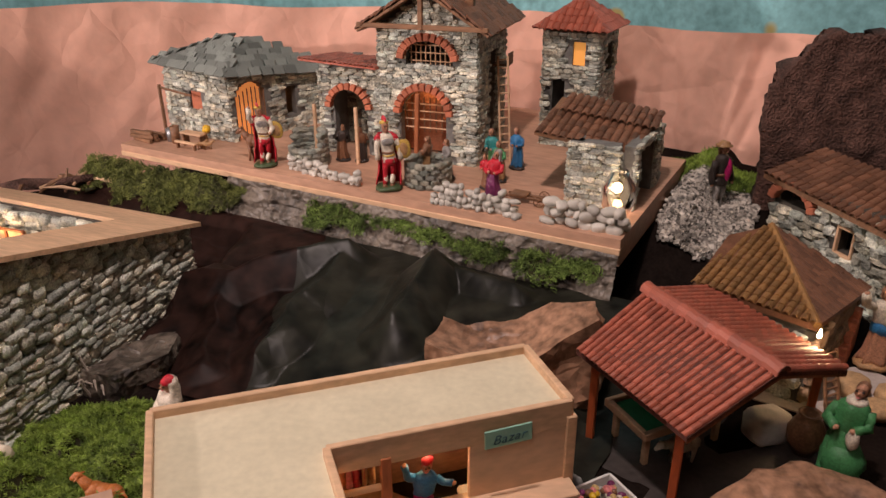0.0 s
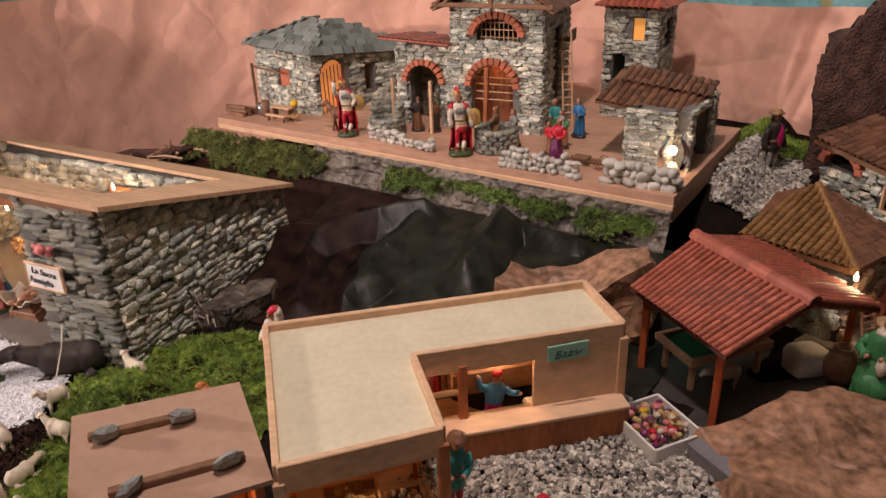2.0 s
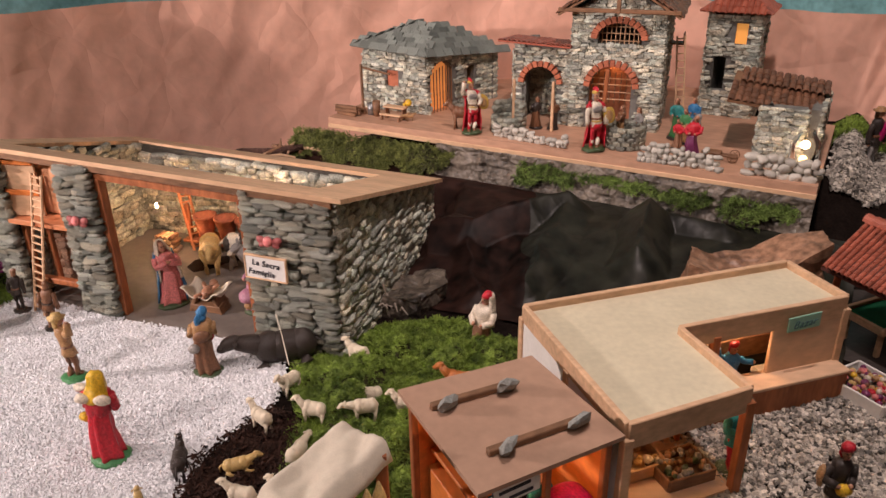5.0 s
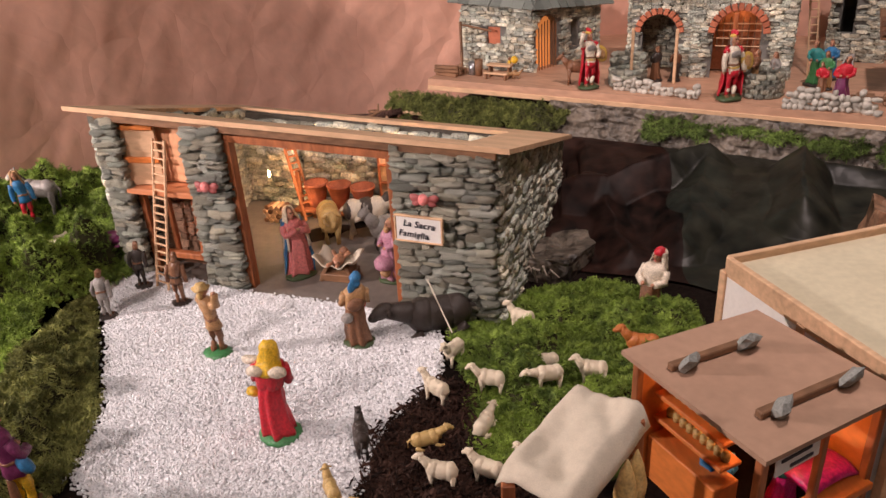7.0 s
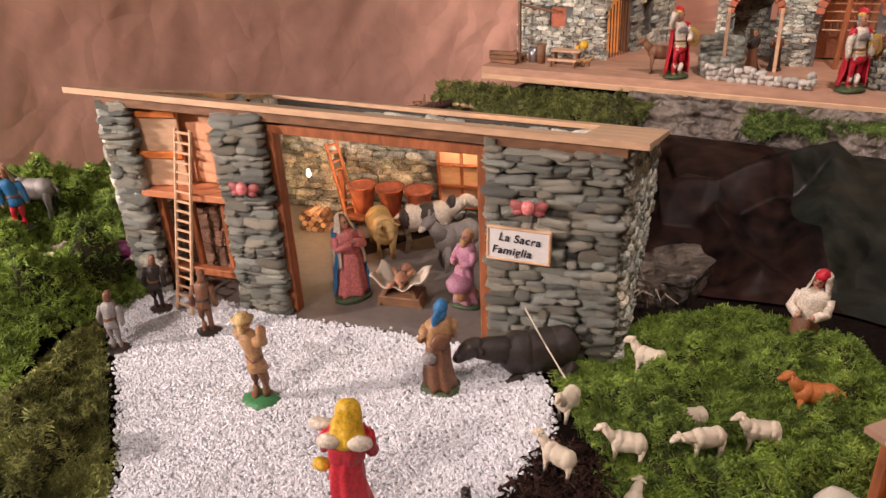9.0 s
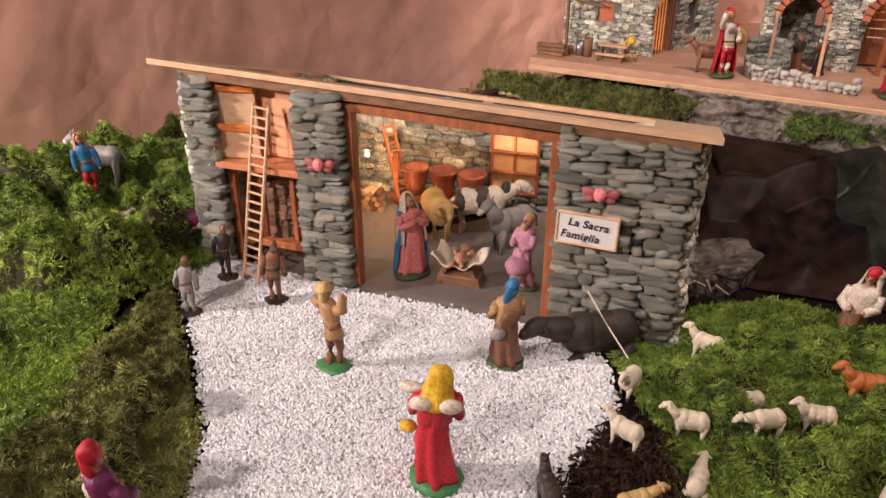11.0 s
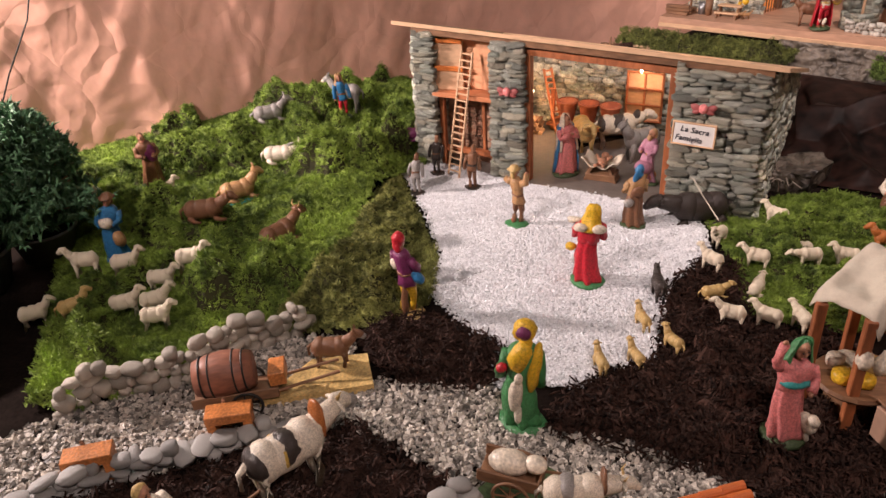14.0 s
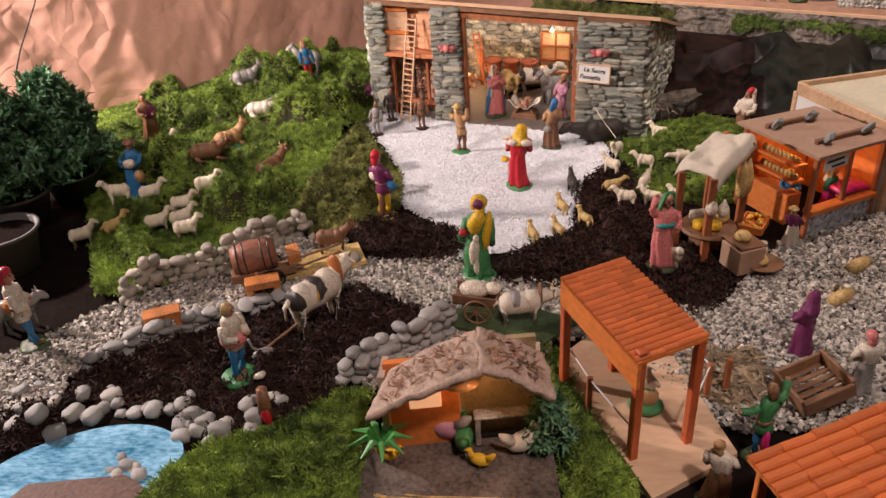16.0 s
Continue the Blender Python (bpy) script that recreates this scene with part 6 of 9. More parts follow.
def figure(x, y, rz, h, label, robe="brown", top=None, head="skin", hat=None, cape=None, legs=None, arms="front", base="base", z=None, extra=(), lean=0, veil=None, group="", kneel=False):
    """A standing painted figurine that faces local -y; sizes in parts of its height."""
    a = Acc()
    top = top or robe
    if base:
        a.lathe([(0.17, 0.0), (0.20, 0.015), (0.19, 0.045), (0.13, 0.065), (0.02, 0.07)], n=12, mi=c(base), sq=(1.1, 0.95), wave=0.05, lobes=3)
    z0 = 0.05
    if kneel:
        z0 = -0.22
    if legs:
        for s in (-1, 1):
            a.tube([(0.055 * s, 0.0 + 0.03 * s, z0), (0.06 * s, 0.005 * s - 0.01, 0.16), (0.06 * s, 0.01 * s - 0.015, 0.27), (0.05 * s, 0, 0.48)], [0.034, 0.042, 0.046, 0.064], 10, c(legs))
            a.blob((0.04, 0.07, 0.03), (0.057 * s, -0.03 + 0.03 * s, z0 + 0.02), mi=c("brown"))
        a.lathe([(0.08, 0.40), (0.122, 0.41), (0.112, 0.48), (0.096, 0.55), (0.102, 0.61), (0.122, 0.70), (0.112, 0.77), (0.08, 0.805), (0.04, 0.82)], n=26, mi=c(top), sq=(1, 0.8), wave=0.07, fade=0.9, lobes=6)
        a.lathe([(0.095, 0.525), (0.110, 0.53), (0.110, 0.555), (0.095, 0.56)], n=20, mi=c("brown" if top != "brown" else "dark"), sq=(1, 0.82))
    else:
        a.lathe([(0.10, max(z0, 0.04)), (0.160, max(z0, 0.045)), (0.156, 0.10), (0.142, 0.20), (0.130, 0.33), (0.122, 0.45), (0.108, 0.54), (0.10, 0.58)], n=44, mi=c(robe), sq=(1, 0.82), wave=0.16, fade=0.75, lobes=6)
        a.lathe([(0.10, 0.53), (0.118, 0.545), (0.112, 0.60), (0.135, 0.70), (0.122, 0.77), (0.085, 0.805), (0.04, 0.82)], n=22, mi=c(top), sq=(1.08, 0.8), wave=0.06, lobes=5)
    a.lathe([(0.035, 0.79), (0.035, 0.85)], n=8, mi=c("skin"))
    a.blob((0.055, 0.060, 0.072), (0, -0.012, 0.90), mi=c("skin"), t=BALLS)
    a.blob((0.012, 0.018, 0.018), (0, -0.074, 0.893), mi=c("skin"))
    a.blob((0.020, 0.012, 0.006), (0, -0.068, 0.862), mi=c("pink"))
    for s in (-1, 1):
        a.blob((0.011, 0.008, 0.007), (0.024 * s, -0.068, 0.912), mi=c("dark"))
        a.blob((0.016, 0.008, 0.005), (0.024 * s, -0.067, 0.928), (0, 12 * s, 0), c("brown"))
    hair = c(head if head != "skin" else "brown")
    a.blob((0.063, 0.062, 0.070), (0, 0.018, 0.918), mi=hair, t=BALLS)
    a.blob((0.060, 0.040, 0.060), (0, 0.045, 0.86), mi=hair)
    if hat:
        a.lathe([(0.115, 0.935), (0.12, 0.945), (0.078, 0.957), (0.068, 0.988), (0.05, 1.004), (0.002, 1.008)], n=16, mi=c(hat), wave=0.04, lobes=2)
    if veil:
        prof = ([(0.175, 0.40), (0.165, 0.58), (0.148, 0.72)] if cape else [(0.13, 0.70), (0.125, 0.75), (0.11, 0.80)]) + [(0.102, 0.83), (0.088, 0.90), (0.082, 0.95), (0.055, 0.988), (0.004, 1.0)]

        def hood(p, q):
            t = q * (len(prof) - 1)
            i = min(int(t), len(prof) - 2)
            r = prof[i][0] + (prof[i + 1][0] - prof[i][0]) * (t - i)
            zz = prof[i][1] + (prof[i + 1][1] - prof[i][1]) * (t - i)
            ang = math.radians(-90 + 48) + math.radians(264) * p
            k = 1 + 0.07 * (1 - q) * math.sin(p * 26)
            return (r * k * math.cos(ang), 0.022 + 0.86 * r * k * math.sin(ang), zz)
        a.sheet(hood, 26, 14, 0.012, c(veil))
    if cape:
        a.sheet(lambda p, q: ((0.14 + 0.07 * (1 - q)) * math.cos(math.pi * (p * 1.2 - 0.1)), 0.015 + (0.12 + 0.07 * (1 - q)) * math.sin(math.pi * (p * 1.2 - 0.1)) * (1 + 0.09 * (1 - 0.6 * q) * math.sin(p * 27)), 0.07 + 0.74 * q), 28, 8, 0.02, c(cape))
    sh = 0.74
    poses = dict(front=[((0.13, 0, sh), (0.165, -0.03, 0.60), (0.075, -0.13, 0.585)), ((-0.13, 0, sh), (-0.165, -0.03, 0.60), (-0.075, -0.13, 0.585))],
                 wide=[((0.13, 0, sh), (0.22, -0.03, 0.68), (0.33, -0.06, 0.69)), ((-0.13, 0, sh), (-0.23, -0.03, 0.78), (-0.27, -0.05, 0.93))],
                 down=[((0.13, 0, sh), (0.175, 0.0, 0.58), (0.18, -0.04, 0.44)), ((-0.13, 0, sh), (-0.175, 0.0, 0.58), (-0.18, -0.04, 0.44))],
                 raise1=[((0.13, 0, sh), (0.18, -0.03, 0.62), (0.12, -0.12, 0.56)), ((-0.13, 0, sh), (-0.19, -0.02, 0.80), (-0.17, -0.05, 0.97))],
                 pray=[((0.13, 0, sh), (0.15, -0.06, 0.62), (0.02, -0.13, 0.70)), ((-0.13, 0, sh), (-0.15, -0.06, 0.62), (-0.02, -0.13, 0.70))])[arms]
    for p in poses:
        a.tube([p[0], Vector(p[0]).lerp(Vector(p[1]), 0.6), p[1], Vector(p[1]).lerp(Vector(p[2]), 0.5), p[2]], [0.050, 0.050, 0.048, 0.046, 0.044], 10, c(top))
        a.blob((0.027, 0.030, 0.024), Vector(p[2]) + (Vector(p[2]) - Vector(p[1])).normalized() * 0.012, mi=c("skin"))
    for size, loc, k in extra:
        a.blob(size, loc, mi=c(k))
    zz = surf(x, y) - 0.002 if z is None else z
    w = 0.88 * h if legs else 0.96 * h
    return finish("figurine", a, pose(x, y, zz, lean, 0, rz) @ Matrix.Diagonal((w, w, h, 1)), label, "figurine", group, 0.017, (8, 22), 1.0 if int(x * 1000) % 2 else -1.0)


def beast(x, y, rz, s, label, coat="wool", name="animal_figurine", legs=0.5, neck=35, lying=False, ears="down", horns=False, spots=None, snout=None, group="", z=None, tail=True, body=(0.5, 0.24, 0.26), cat="animal figurine", head=1.0, base=None, mane=None):
    """A four-legged painted figurine along local x, its head towards +x; s is its body length."""
    a = Acc()
    lg = 0.10 if lying else legs
    bz = lg + body[2] * 0.75
    k = c(coat)
    a.blob(body, (0, 0, bz), (0, -3, 0), k, BALLS)
    a.blob((body[0] * 0.5, body[1] * 1.03, body[2] * 1.05), (0.26, 0, bz + 0.02), mi=k, t=BALLS)
    a.blob((body[0] * 0.48, body[1] * 1.02, body[2] * 1.02), (-0.25, 0, bz), mi=k, t=BALLS)
    n = math.radians(neck)
    hx, hz = 0.40 + 0.38 * math.cos(n), bz + 0.10 + 0.38 * math.sin(n)
    a.tube([(0.30, 0, bz + 0.05), (0.40 + 0.2 * math.cos(n), 0, bz + 0.10 + 0.2 * math.sin(n)), (hx, 0, hz)], [0.19, 0.14, 0.11], 9, k)
    sk = c(snout) if snout else k
    a.blob((0.17 * head, 0.105 * head, 0.115 * head), (hx + 0.06, 0, hz + 0.02), (0, 25, 0), k, BALLS)
    a.blob((0.12 * head, 0.075 * head, 0.075 * head), (hx + 0.17 * head, 0, hz - 0.045), (0, 25, 0), sk)
    for sgn in (-1, 1):
        if ears == "up":
            a.blob((0.03, 0.025, 0.10), (hx - 0.01, 0.06 * sgn, hz + 0.15 * head), (12 * -sgn, -10, 0), k)
        else:
            a.blob((0.035, 0.085, 0.03), (hx - 0.01, 0.13 * head * sgn, hz + 0.05), (-25 * sgn, 0, 0), k)
        if horns:
            a.tube([(hx, 0.05 * sgn, hz + 0.09), (hx - 0.02, 0.12 * sgn, hz + 0.17), (hx + 0.03, 0.13 * sgn, hz + 0.27)], [0.025, 0.02, 0.005], 6, c("straw"))
        if lying:
            a.tube([(0.30, 0.16 * sgn, 0.10), (0.46, 0.20 * sgn, 0.05), (0.60, 0.17 * sgn, 0.04)], [0.08, 0.055, 0.04], 6, k)
            a.tube([(-0.32, 0.17 * sgn, 0.14), (-0.20, 0.27 * sgn, 0.06), (-0.05, 0.27 * sgn, 0.04)], [0.11, 0.06, 0.04], 6, k)
        else:
            for lx in (0.33, -0.34):
                a.tube([(lx, 0.12 * sgn, bz - 0.05), (lx + 0.01, 0.12 * sgn, lg * 0.5), (lx + 0.005 + 0.04 * sgn, 0.12 * sgn, 0.0)], [0.11, 0.055, 0.045], 7, k)
    if tail:
        a.tube([(-0.47, 0, bz + 0.08), (-0.58, 0.02, bz - 0.02), (-0.58, 0.03, bz - 0.26)], [0.05, 0.035, 0.03], 6, k)
    if mane:
        a.tube([(0.33, 0, bz + 0.26), (0.42, 0, bz + 0.32), (hx - 0.03, 0, hz + 0.13)], [0.05, 0.05, 0.04], 6, c(mane))
    for q in spots or ():
        a.blob(q[0], q[1], mi=c(q[2]))
    if base:
        a.lathe([(0.62, -0.05), (0.66, 0.0), (0.60, 0.025), (0.1, 0.03)], n=16, mi=c(base), sq=(1, 0.55))
    zz = surf(x, y) - 0.001 if z is None else z
    return finish(name, a, pose(x, y, zz, 0, 0, rz) @ Matrix.Diagonal((s, s, s, 1)), label, cat, group, 0.036 if coat == "wool" else 0.020, (7, 21))


# before the stable
figure(-0.787, 0.508, 160, 0.126, "painted woman in a red robe and yellow hood carrying a basket", robe="red", head="yellow", veil="yellow", cape=None, arms="front", base="green", extra=[((0.075, 0.06, 0.055), (0.20, -0.03, 0.42), "yellow"), ((0.09, 0.05, 0.05), (0.10, 0.10, 0.74), "white"), ((0.09, 0.05, 0.05), (-0.10, 0.10, 0.74), "white"), ((0.10, 0.05, 0.04), (0.19, -0.05, 0.76), "white")])
figure(-0.906, 0.669, 150, 0.108, "painted shepherd in a brown tunic with raised arms", top="tan", legs="brown", head="straw", hat="straw", arms="wide", base="green", extra=[((0.04, 0.06, 0.035), (0.08, -0.02, 0.09), "red")])
figure(-0.717, 0.683, 185, 0.106, "painted man with a blue hood and brown coat", robe="brown", top="tan", head="blue", arms="front", base="base", extra=[((0.082, 0.08, 0.07), (0, 0.012, 0.935), "blue"), ((0.05, 0.03, 0.10), (0.05, 0.06, 0.84), "blue"), ((0.05, 0.04, 0.10), (-0.10, -0.08, 0.55), "red"), ((0.08, 0.07, 0.07), (0.1, 0.1, 0.45), "grey"), ((0.11, 0.05, 0.09), (0.0, 0.10, 0.62), "brown")])
figure(-1.034, 0.412, 160, 0.130, "painted boy with a red cap, plum jacket and yellow trousers", top="purple", legs="yellow", head="red", hat=None, veil=None, arms="front", base="straw", extra=[((0.085, 0.085, 0.075), (0, 0.0, 0.945), "red"), ((0.09, 0.06, 0.07), (-0.16, -0.02, 0.52), "blue"), ((0.07, 0.05, 0.06), (0.12, 0.02, 0.62), "white"), ((0.05, 0.04, 0.20), (0.0, 0.09, 0.22), "brown")])
figure(-0.855, 0.222, 165, 0.135, "painted shepherd in a yellow hood and green cloak, holding a lamb", robe="green", top="green", head="yellow", arms="down", base="green", extra=[((0.105, 0.09, 0.10), (0.015, -0.015, 0.935), "yellow"), ((0.065, 0.05, 0.055), (0.03, 0.06, 0.945), "purple"), ((0.06, 0.085, 0.24), (-0.115, 0.03, 0.62), "yellow"), ((0.10, 0.075, 0.14), (0.02, 0.075, 0.74), "yellow"), ((0.17, 0.13, 0.26), (0.0, 0.0, 0.24), "green"), ((0.062, 0.06, 0.17), (-0.01, 0.135, 0.40), "white"), ((0.035, 0.035, 0.05), (-0.01, 0.15, 0.58), "white"), ((0.03, 0.03, 0.10), (-0.045, 0.14, 0.22), "white"), ((0.05, 0.05, 0.05), (0.16, 0.06, 0.60), "red")])
figure(-0.578, 0.222, 20, 0.125, "painted woman in a pink dress with a lamb at her side", robe="pink", top="pink", head="green", veil="green", arms="raise1", base="base", extra=[((0.13, 0.10, 0.05), (0, -0.03, 0.62), "teal"), ((0.07, 0.12, 0.09), (0.13, -0.10, 0.22), "white"), ((0.05, 0.06, 0.05), (0.14, -0.19, 0.31), "white"), ((0.03, 0.03, 0.09), (0.11, -0.14, 0.11), "white"), ((0.03, 0.03, 0.09), (0.16, -0.08, 0.11), "white")])
figure(-0.835, 0.884, 25, 0.122, "painted praying woman in a rose robe and blue mantle", robe="pink", top="pink", veil="white", cape="blue", arms="pray", base="base", z=-0.016)
figure(-0.686, 0.860, -40, 0.104, "painted bearded man sitting in a lilac robe", robe="lilac", top="lilac", head="tan", arms="front", base="base", z=-0.016, extra=[((0.05, 0.05, 0.06), (0, -0.06, 0.84), "tan"), ((0.17, 0.20, 0.12), (0, -0.09, 0.32), "lilac"), ((0.15, 0.15, 0.13), (0, 0.03, 0.14), "orange"), ((0.06, 0.10, 0.07), (0.05, -0.16, 0.20), "tan")])
for (x, y), lab, k, hh in (((-1.073, 0.860), "small dark painted shepherd figurine beside the ladder", "dark", 0.072), ((-0.997, 0.809), "small brown painted shepherd figurine at the pillar", "brown", 0.078), ((-1.093, 0.773), "small grey-green painted shepherd with a stick", "grey", 0.072)):
    figure(x, y, 170, hh * 1.12, lab, robe=k, top=k, legs=k, head="brown", base="dark", arms="down", group="shepherds by the stable")
# on the hill and round the field
figure(-1.279, 0.953, 15, 0.092, "painted man in a blue coat and red trousers leading a donkey", top="blue", legs="red", head="tan", veil="tan", arms="down")
figure(-1.589, 0.734, 30, 0.112, "painted man in a dark red coat with a small dog", robe="brown", top="brown", head="brown", arms="front", base="base", lean=6, extra=[((0.10, 0.05, 0.16), (0.05, -0.08, 0.62), "purple")])
figure(-1.522, 0.500, 20, 0.114, "painted shepherd in blue holding a lamb, wearing a hat", robe="blue", top="blue", head="brown", hat="brown", arms="front", base="blue", extra=[((0.11, 0.07, 0.08), (0, -0.13, 0.62), "white"), ((0.09, 0.09, 0.12), (0.12, -0.1, 0.36), "tan")])
figure(-1.167, -0.028, 60, 0.130, "painted farmer with bare arms, pink sash and blue trousers", top="white", legs="blue", head="straw", arms="front", base="green", lean=4, extra=[((0.165, 0.145, 0.085), (0, 0, 0.52), "pink"), ((0.10, 0.09, 0.05), (0, 0.03, 0.66), "straw"), ((0.08, 0.05, 0.03), (0.10, -0.25, 0.10), "white")])
figure(-1.496, 0.046, 120, 0.132, "painted man in a red cap and blue trousers walking a mule", top="white", legs="blue", head="red", arms="front", base="base", extra=[((0.075, 0.075, 0.065), (0, 0.0, 0.95), "red")])
figure(-0.322, 0.730, -30, 0.116, "painted woman with a cream shawl and red headscarf", robe="brown", top="white", head="red", veil="white", arms="front", base="base", z=-0.03, extra=[((0.07, 0.07, 0.07), (0, 0, 0.95), "red"), ((0.08, 0.08, 0.07), (-0.15, -0.1, 0.12), "teal")])
figure(0.465, 1.218, 20, 0.132, "painted man in a dark coat with a red cloak and hat", top="dark", legs="grey", head="brown", hat="tan", arms="down", base="dark", z=0.083, extra=[((0.075, 0.07, 0.17), (0.045, -0.055, 0.62), "magenta")])
figure(0.420, 0.640, -30, 0.122, "painted woman in a wide green dress leaning forward", robe="green", top="green", head="brown", arms="front", base="green", z=0.006, lean=-8, extra=[((0.10, 0.09, 0.05), (0, 0, 0.80), "white"), ((0.20, 0.19, 0.20), (0.03, 0.02, 0.24), "green"), ((0.22, 0.20, 0.05), (0.02, 0.0, 0.06), "green"), ((0.06, 0.05, 0.10), (0.08, -0.12, 0.50), "white")])
figure(0.569, 0.859, -20, 0.120, "painted figure in a cream blouse and pale blue skirt", robe="skin", top="white", head="brown", arms="wide", base="tan", z=0.010, extra=[((0.15, 0.13, 0.12), (0, 0, 0.48), "blue")])
for u, v, hh, r in ((0.350, 0.022, 0.112, 10), (0.612, 0.022, 0.118, 5)):
    p = PLAT @ Vector((u, v, 0))
    figure(p.x, p.y, r, hh, "painted soldier with crested helmet, silver-white cuirass, red cape and golden shield", top="white", legs="red", head="grey", cape="red", arms="raise1" if u < 0.5 else "down", base="base", z=0.146, group="soldiers on the platform", extra=[((0.016, 0.09, 0.050), (0, 0.015, 1.0), "red"), ((0.068, 0.066, 0.035), (0, 0.012, 0.955), "gold"), ((0.10, 0.03, 0.06), (0, -0.075, 0.70), "grey"), ((0.13, 0.105, 0.09), (0, 0, 0.42), "red"), ((0.115, 0.10, 0.03), (0, 0, 0.50), "gold"), ((0.12, 0.022, 0.14), (0.24, -0.03, 0.58), "gold"), ((0.07, 0.025, 0.09), (0.24, -0.04, 0.58), "tan"), ((0.06, 0.05, 0.07), (0.13, 0.0, 0.74), "red"), ((0.06, 0.05, 0.07), (-0.13, 0.0, 0.74), "red"), ((0.045, 0.05, 0.07), (0.055, -0.02, 0.16), "white"), ((0.045, 0.05, 0.07), (-0.055, -0.01, 0.16), "white")])
p = PLAT @ Vector((0.79, 0.055, 0))
figure(p.x, p.y, -20, 0.085, "painted seated figure in a red coat with a grey hood", robe="purple", top="red", head="grey", veil="grey", arms="front", base="dark", z=0.146)
for u, v, rob, tp, hh in ((0.455, 0.118, "brown", "dark", 0.068), (0.490, 0.126, "dark", "brown", 0.066), (0.640, 0.105, "tan", "brown", 0.075), (0.672, 0.115, "dark", "grey", 0.070), (0.733, 0.165, "green", "teal", 0.085), (0.755, 0.145, "tan", "green", 0.07), (0.752, 0.10, "brown", "red", 0.06), (0.16, 0.07, "tan", "yellow", 0.040), (0.755, 0.22, "blue", "blue", 0.075)):
    p = PLAT @ Vector((u, v, 0))
    figure(p.x, p.y, 10 + 400 * u, hh, f"small painted figure in {tp} and {rob} by the stone house", robe=rob, top=tp, head="brown", arms="front", base="dark", z=0.146, group="people by the stone houses")
# round the shops
p = front(0.40, -0.018)
figure(p.x, p.y, BROT, 0.085, "painted shopkeeper in a blue waistcoat behind the counter", robe="magenta", top="blue", head="red", arms="wide", base=None, z=0.005, extra=[((0.075, 0.075, 0.05), (0, 0.01, 0.96), "red")])
figure(-0.058, 0.450, 30, 0.105, "painted man in a brown cap, teal jacket and red trousers", top="teal", legs="red", head="brown", hat="brown", arms="front", base="base")
figure(0.022, 0.378, 10, 0.102, "painted man with a red cap and dark waistcoat", top="dark", legs="grey", head="red", arms="front", base="base", extra=[((0.075, 0.075, 0.06), (0, 0.0, 0.95), "red"), ((0.10, 0.07, 0.06), (-0.20, -0.12, 0.30), "yellow"), ((0.09, 0.06, 0.07), (0.03, -0.12, 0.52), "yellow"), ((0.05, 0.05, 0.12), (-0.2, 0.0, 0.62), "tan")])
figure(-0.435, 0.023, 200, 0.098, "painted woman in a plum dress and violet hood", robe="purple", top="purple", head="purple", veil="purple", arms="front", base="grey")
figure(-0.396, -0.059, 200, 0.095, "painted man in a white smock with a pink cap", robe="grey", top="white", head="pink", arms="front", base="grey", extra=[((0.075, 0.075, 0.06), (0, 0.0, 0.95), "pink")])
figure(-0.535, -0.151, 190, 0.105, "painted man in a green waistcoat and blue trousers", top="green", legs="blue", head="skin", arms="wide", base="base", extra=[((0.07, 0.07, 0.07), (0, 0.0, 0.92), "tan"), ((0.05, 0.06, 0.16), (0.0, 0.10, 0.30), "magenta"), ((0.06, 0.05, 0.06), (0.2, -0.03, 0.66), "white"), ((0.06, 0.05, 0.06), (-0.2, -0.03, 0.7), "white")])
figure(-0.600, -0.216, 170, 0.092, "painted bald figure in a white shirt", robe="brown", top="white", head="tan", arms="front", base="base")
figure(-0.650, -0.085, 160, 0.066, "painted figure sitting under the orange shelter in a cream cloak", robe="green", top="white", head="tan", veil="white", arms="front", base="green", z=-0.028, extra=[((0.34, 0.30, 0.14), (0, 0, 0.08), "green"), ((0.20, 0.18, 0.22), (0.0, 0.0, 0.32), "tan")])
figure(-0.285, 0.375, 30, 0.095, "painted market woman in magenta with a pale cap", robe="magenta", top="teal", head="white", veil="white", arms="front", base=None, z=-0.02)
figure(-0.345, 0.385, -20, 0.088, "painted stall keeper in teal beside the shelves", robe="teal", top="blue", head="yellow", arms="front", base=None, z=-0.02)
figure(-0.370, 0.283, 160, 0.070, "small painted woman with a white apron and plum blouse", robe="white", top="purple", head="straw", hat="straw", arms="front", base="grey")

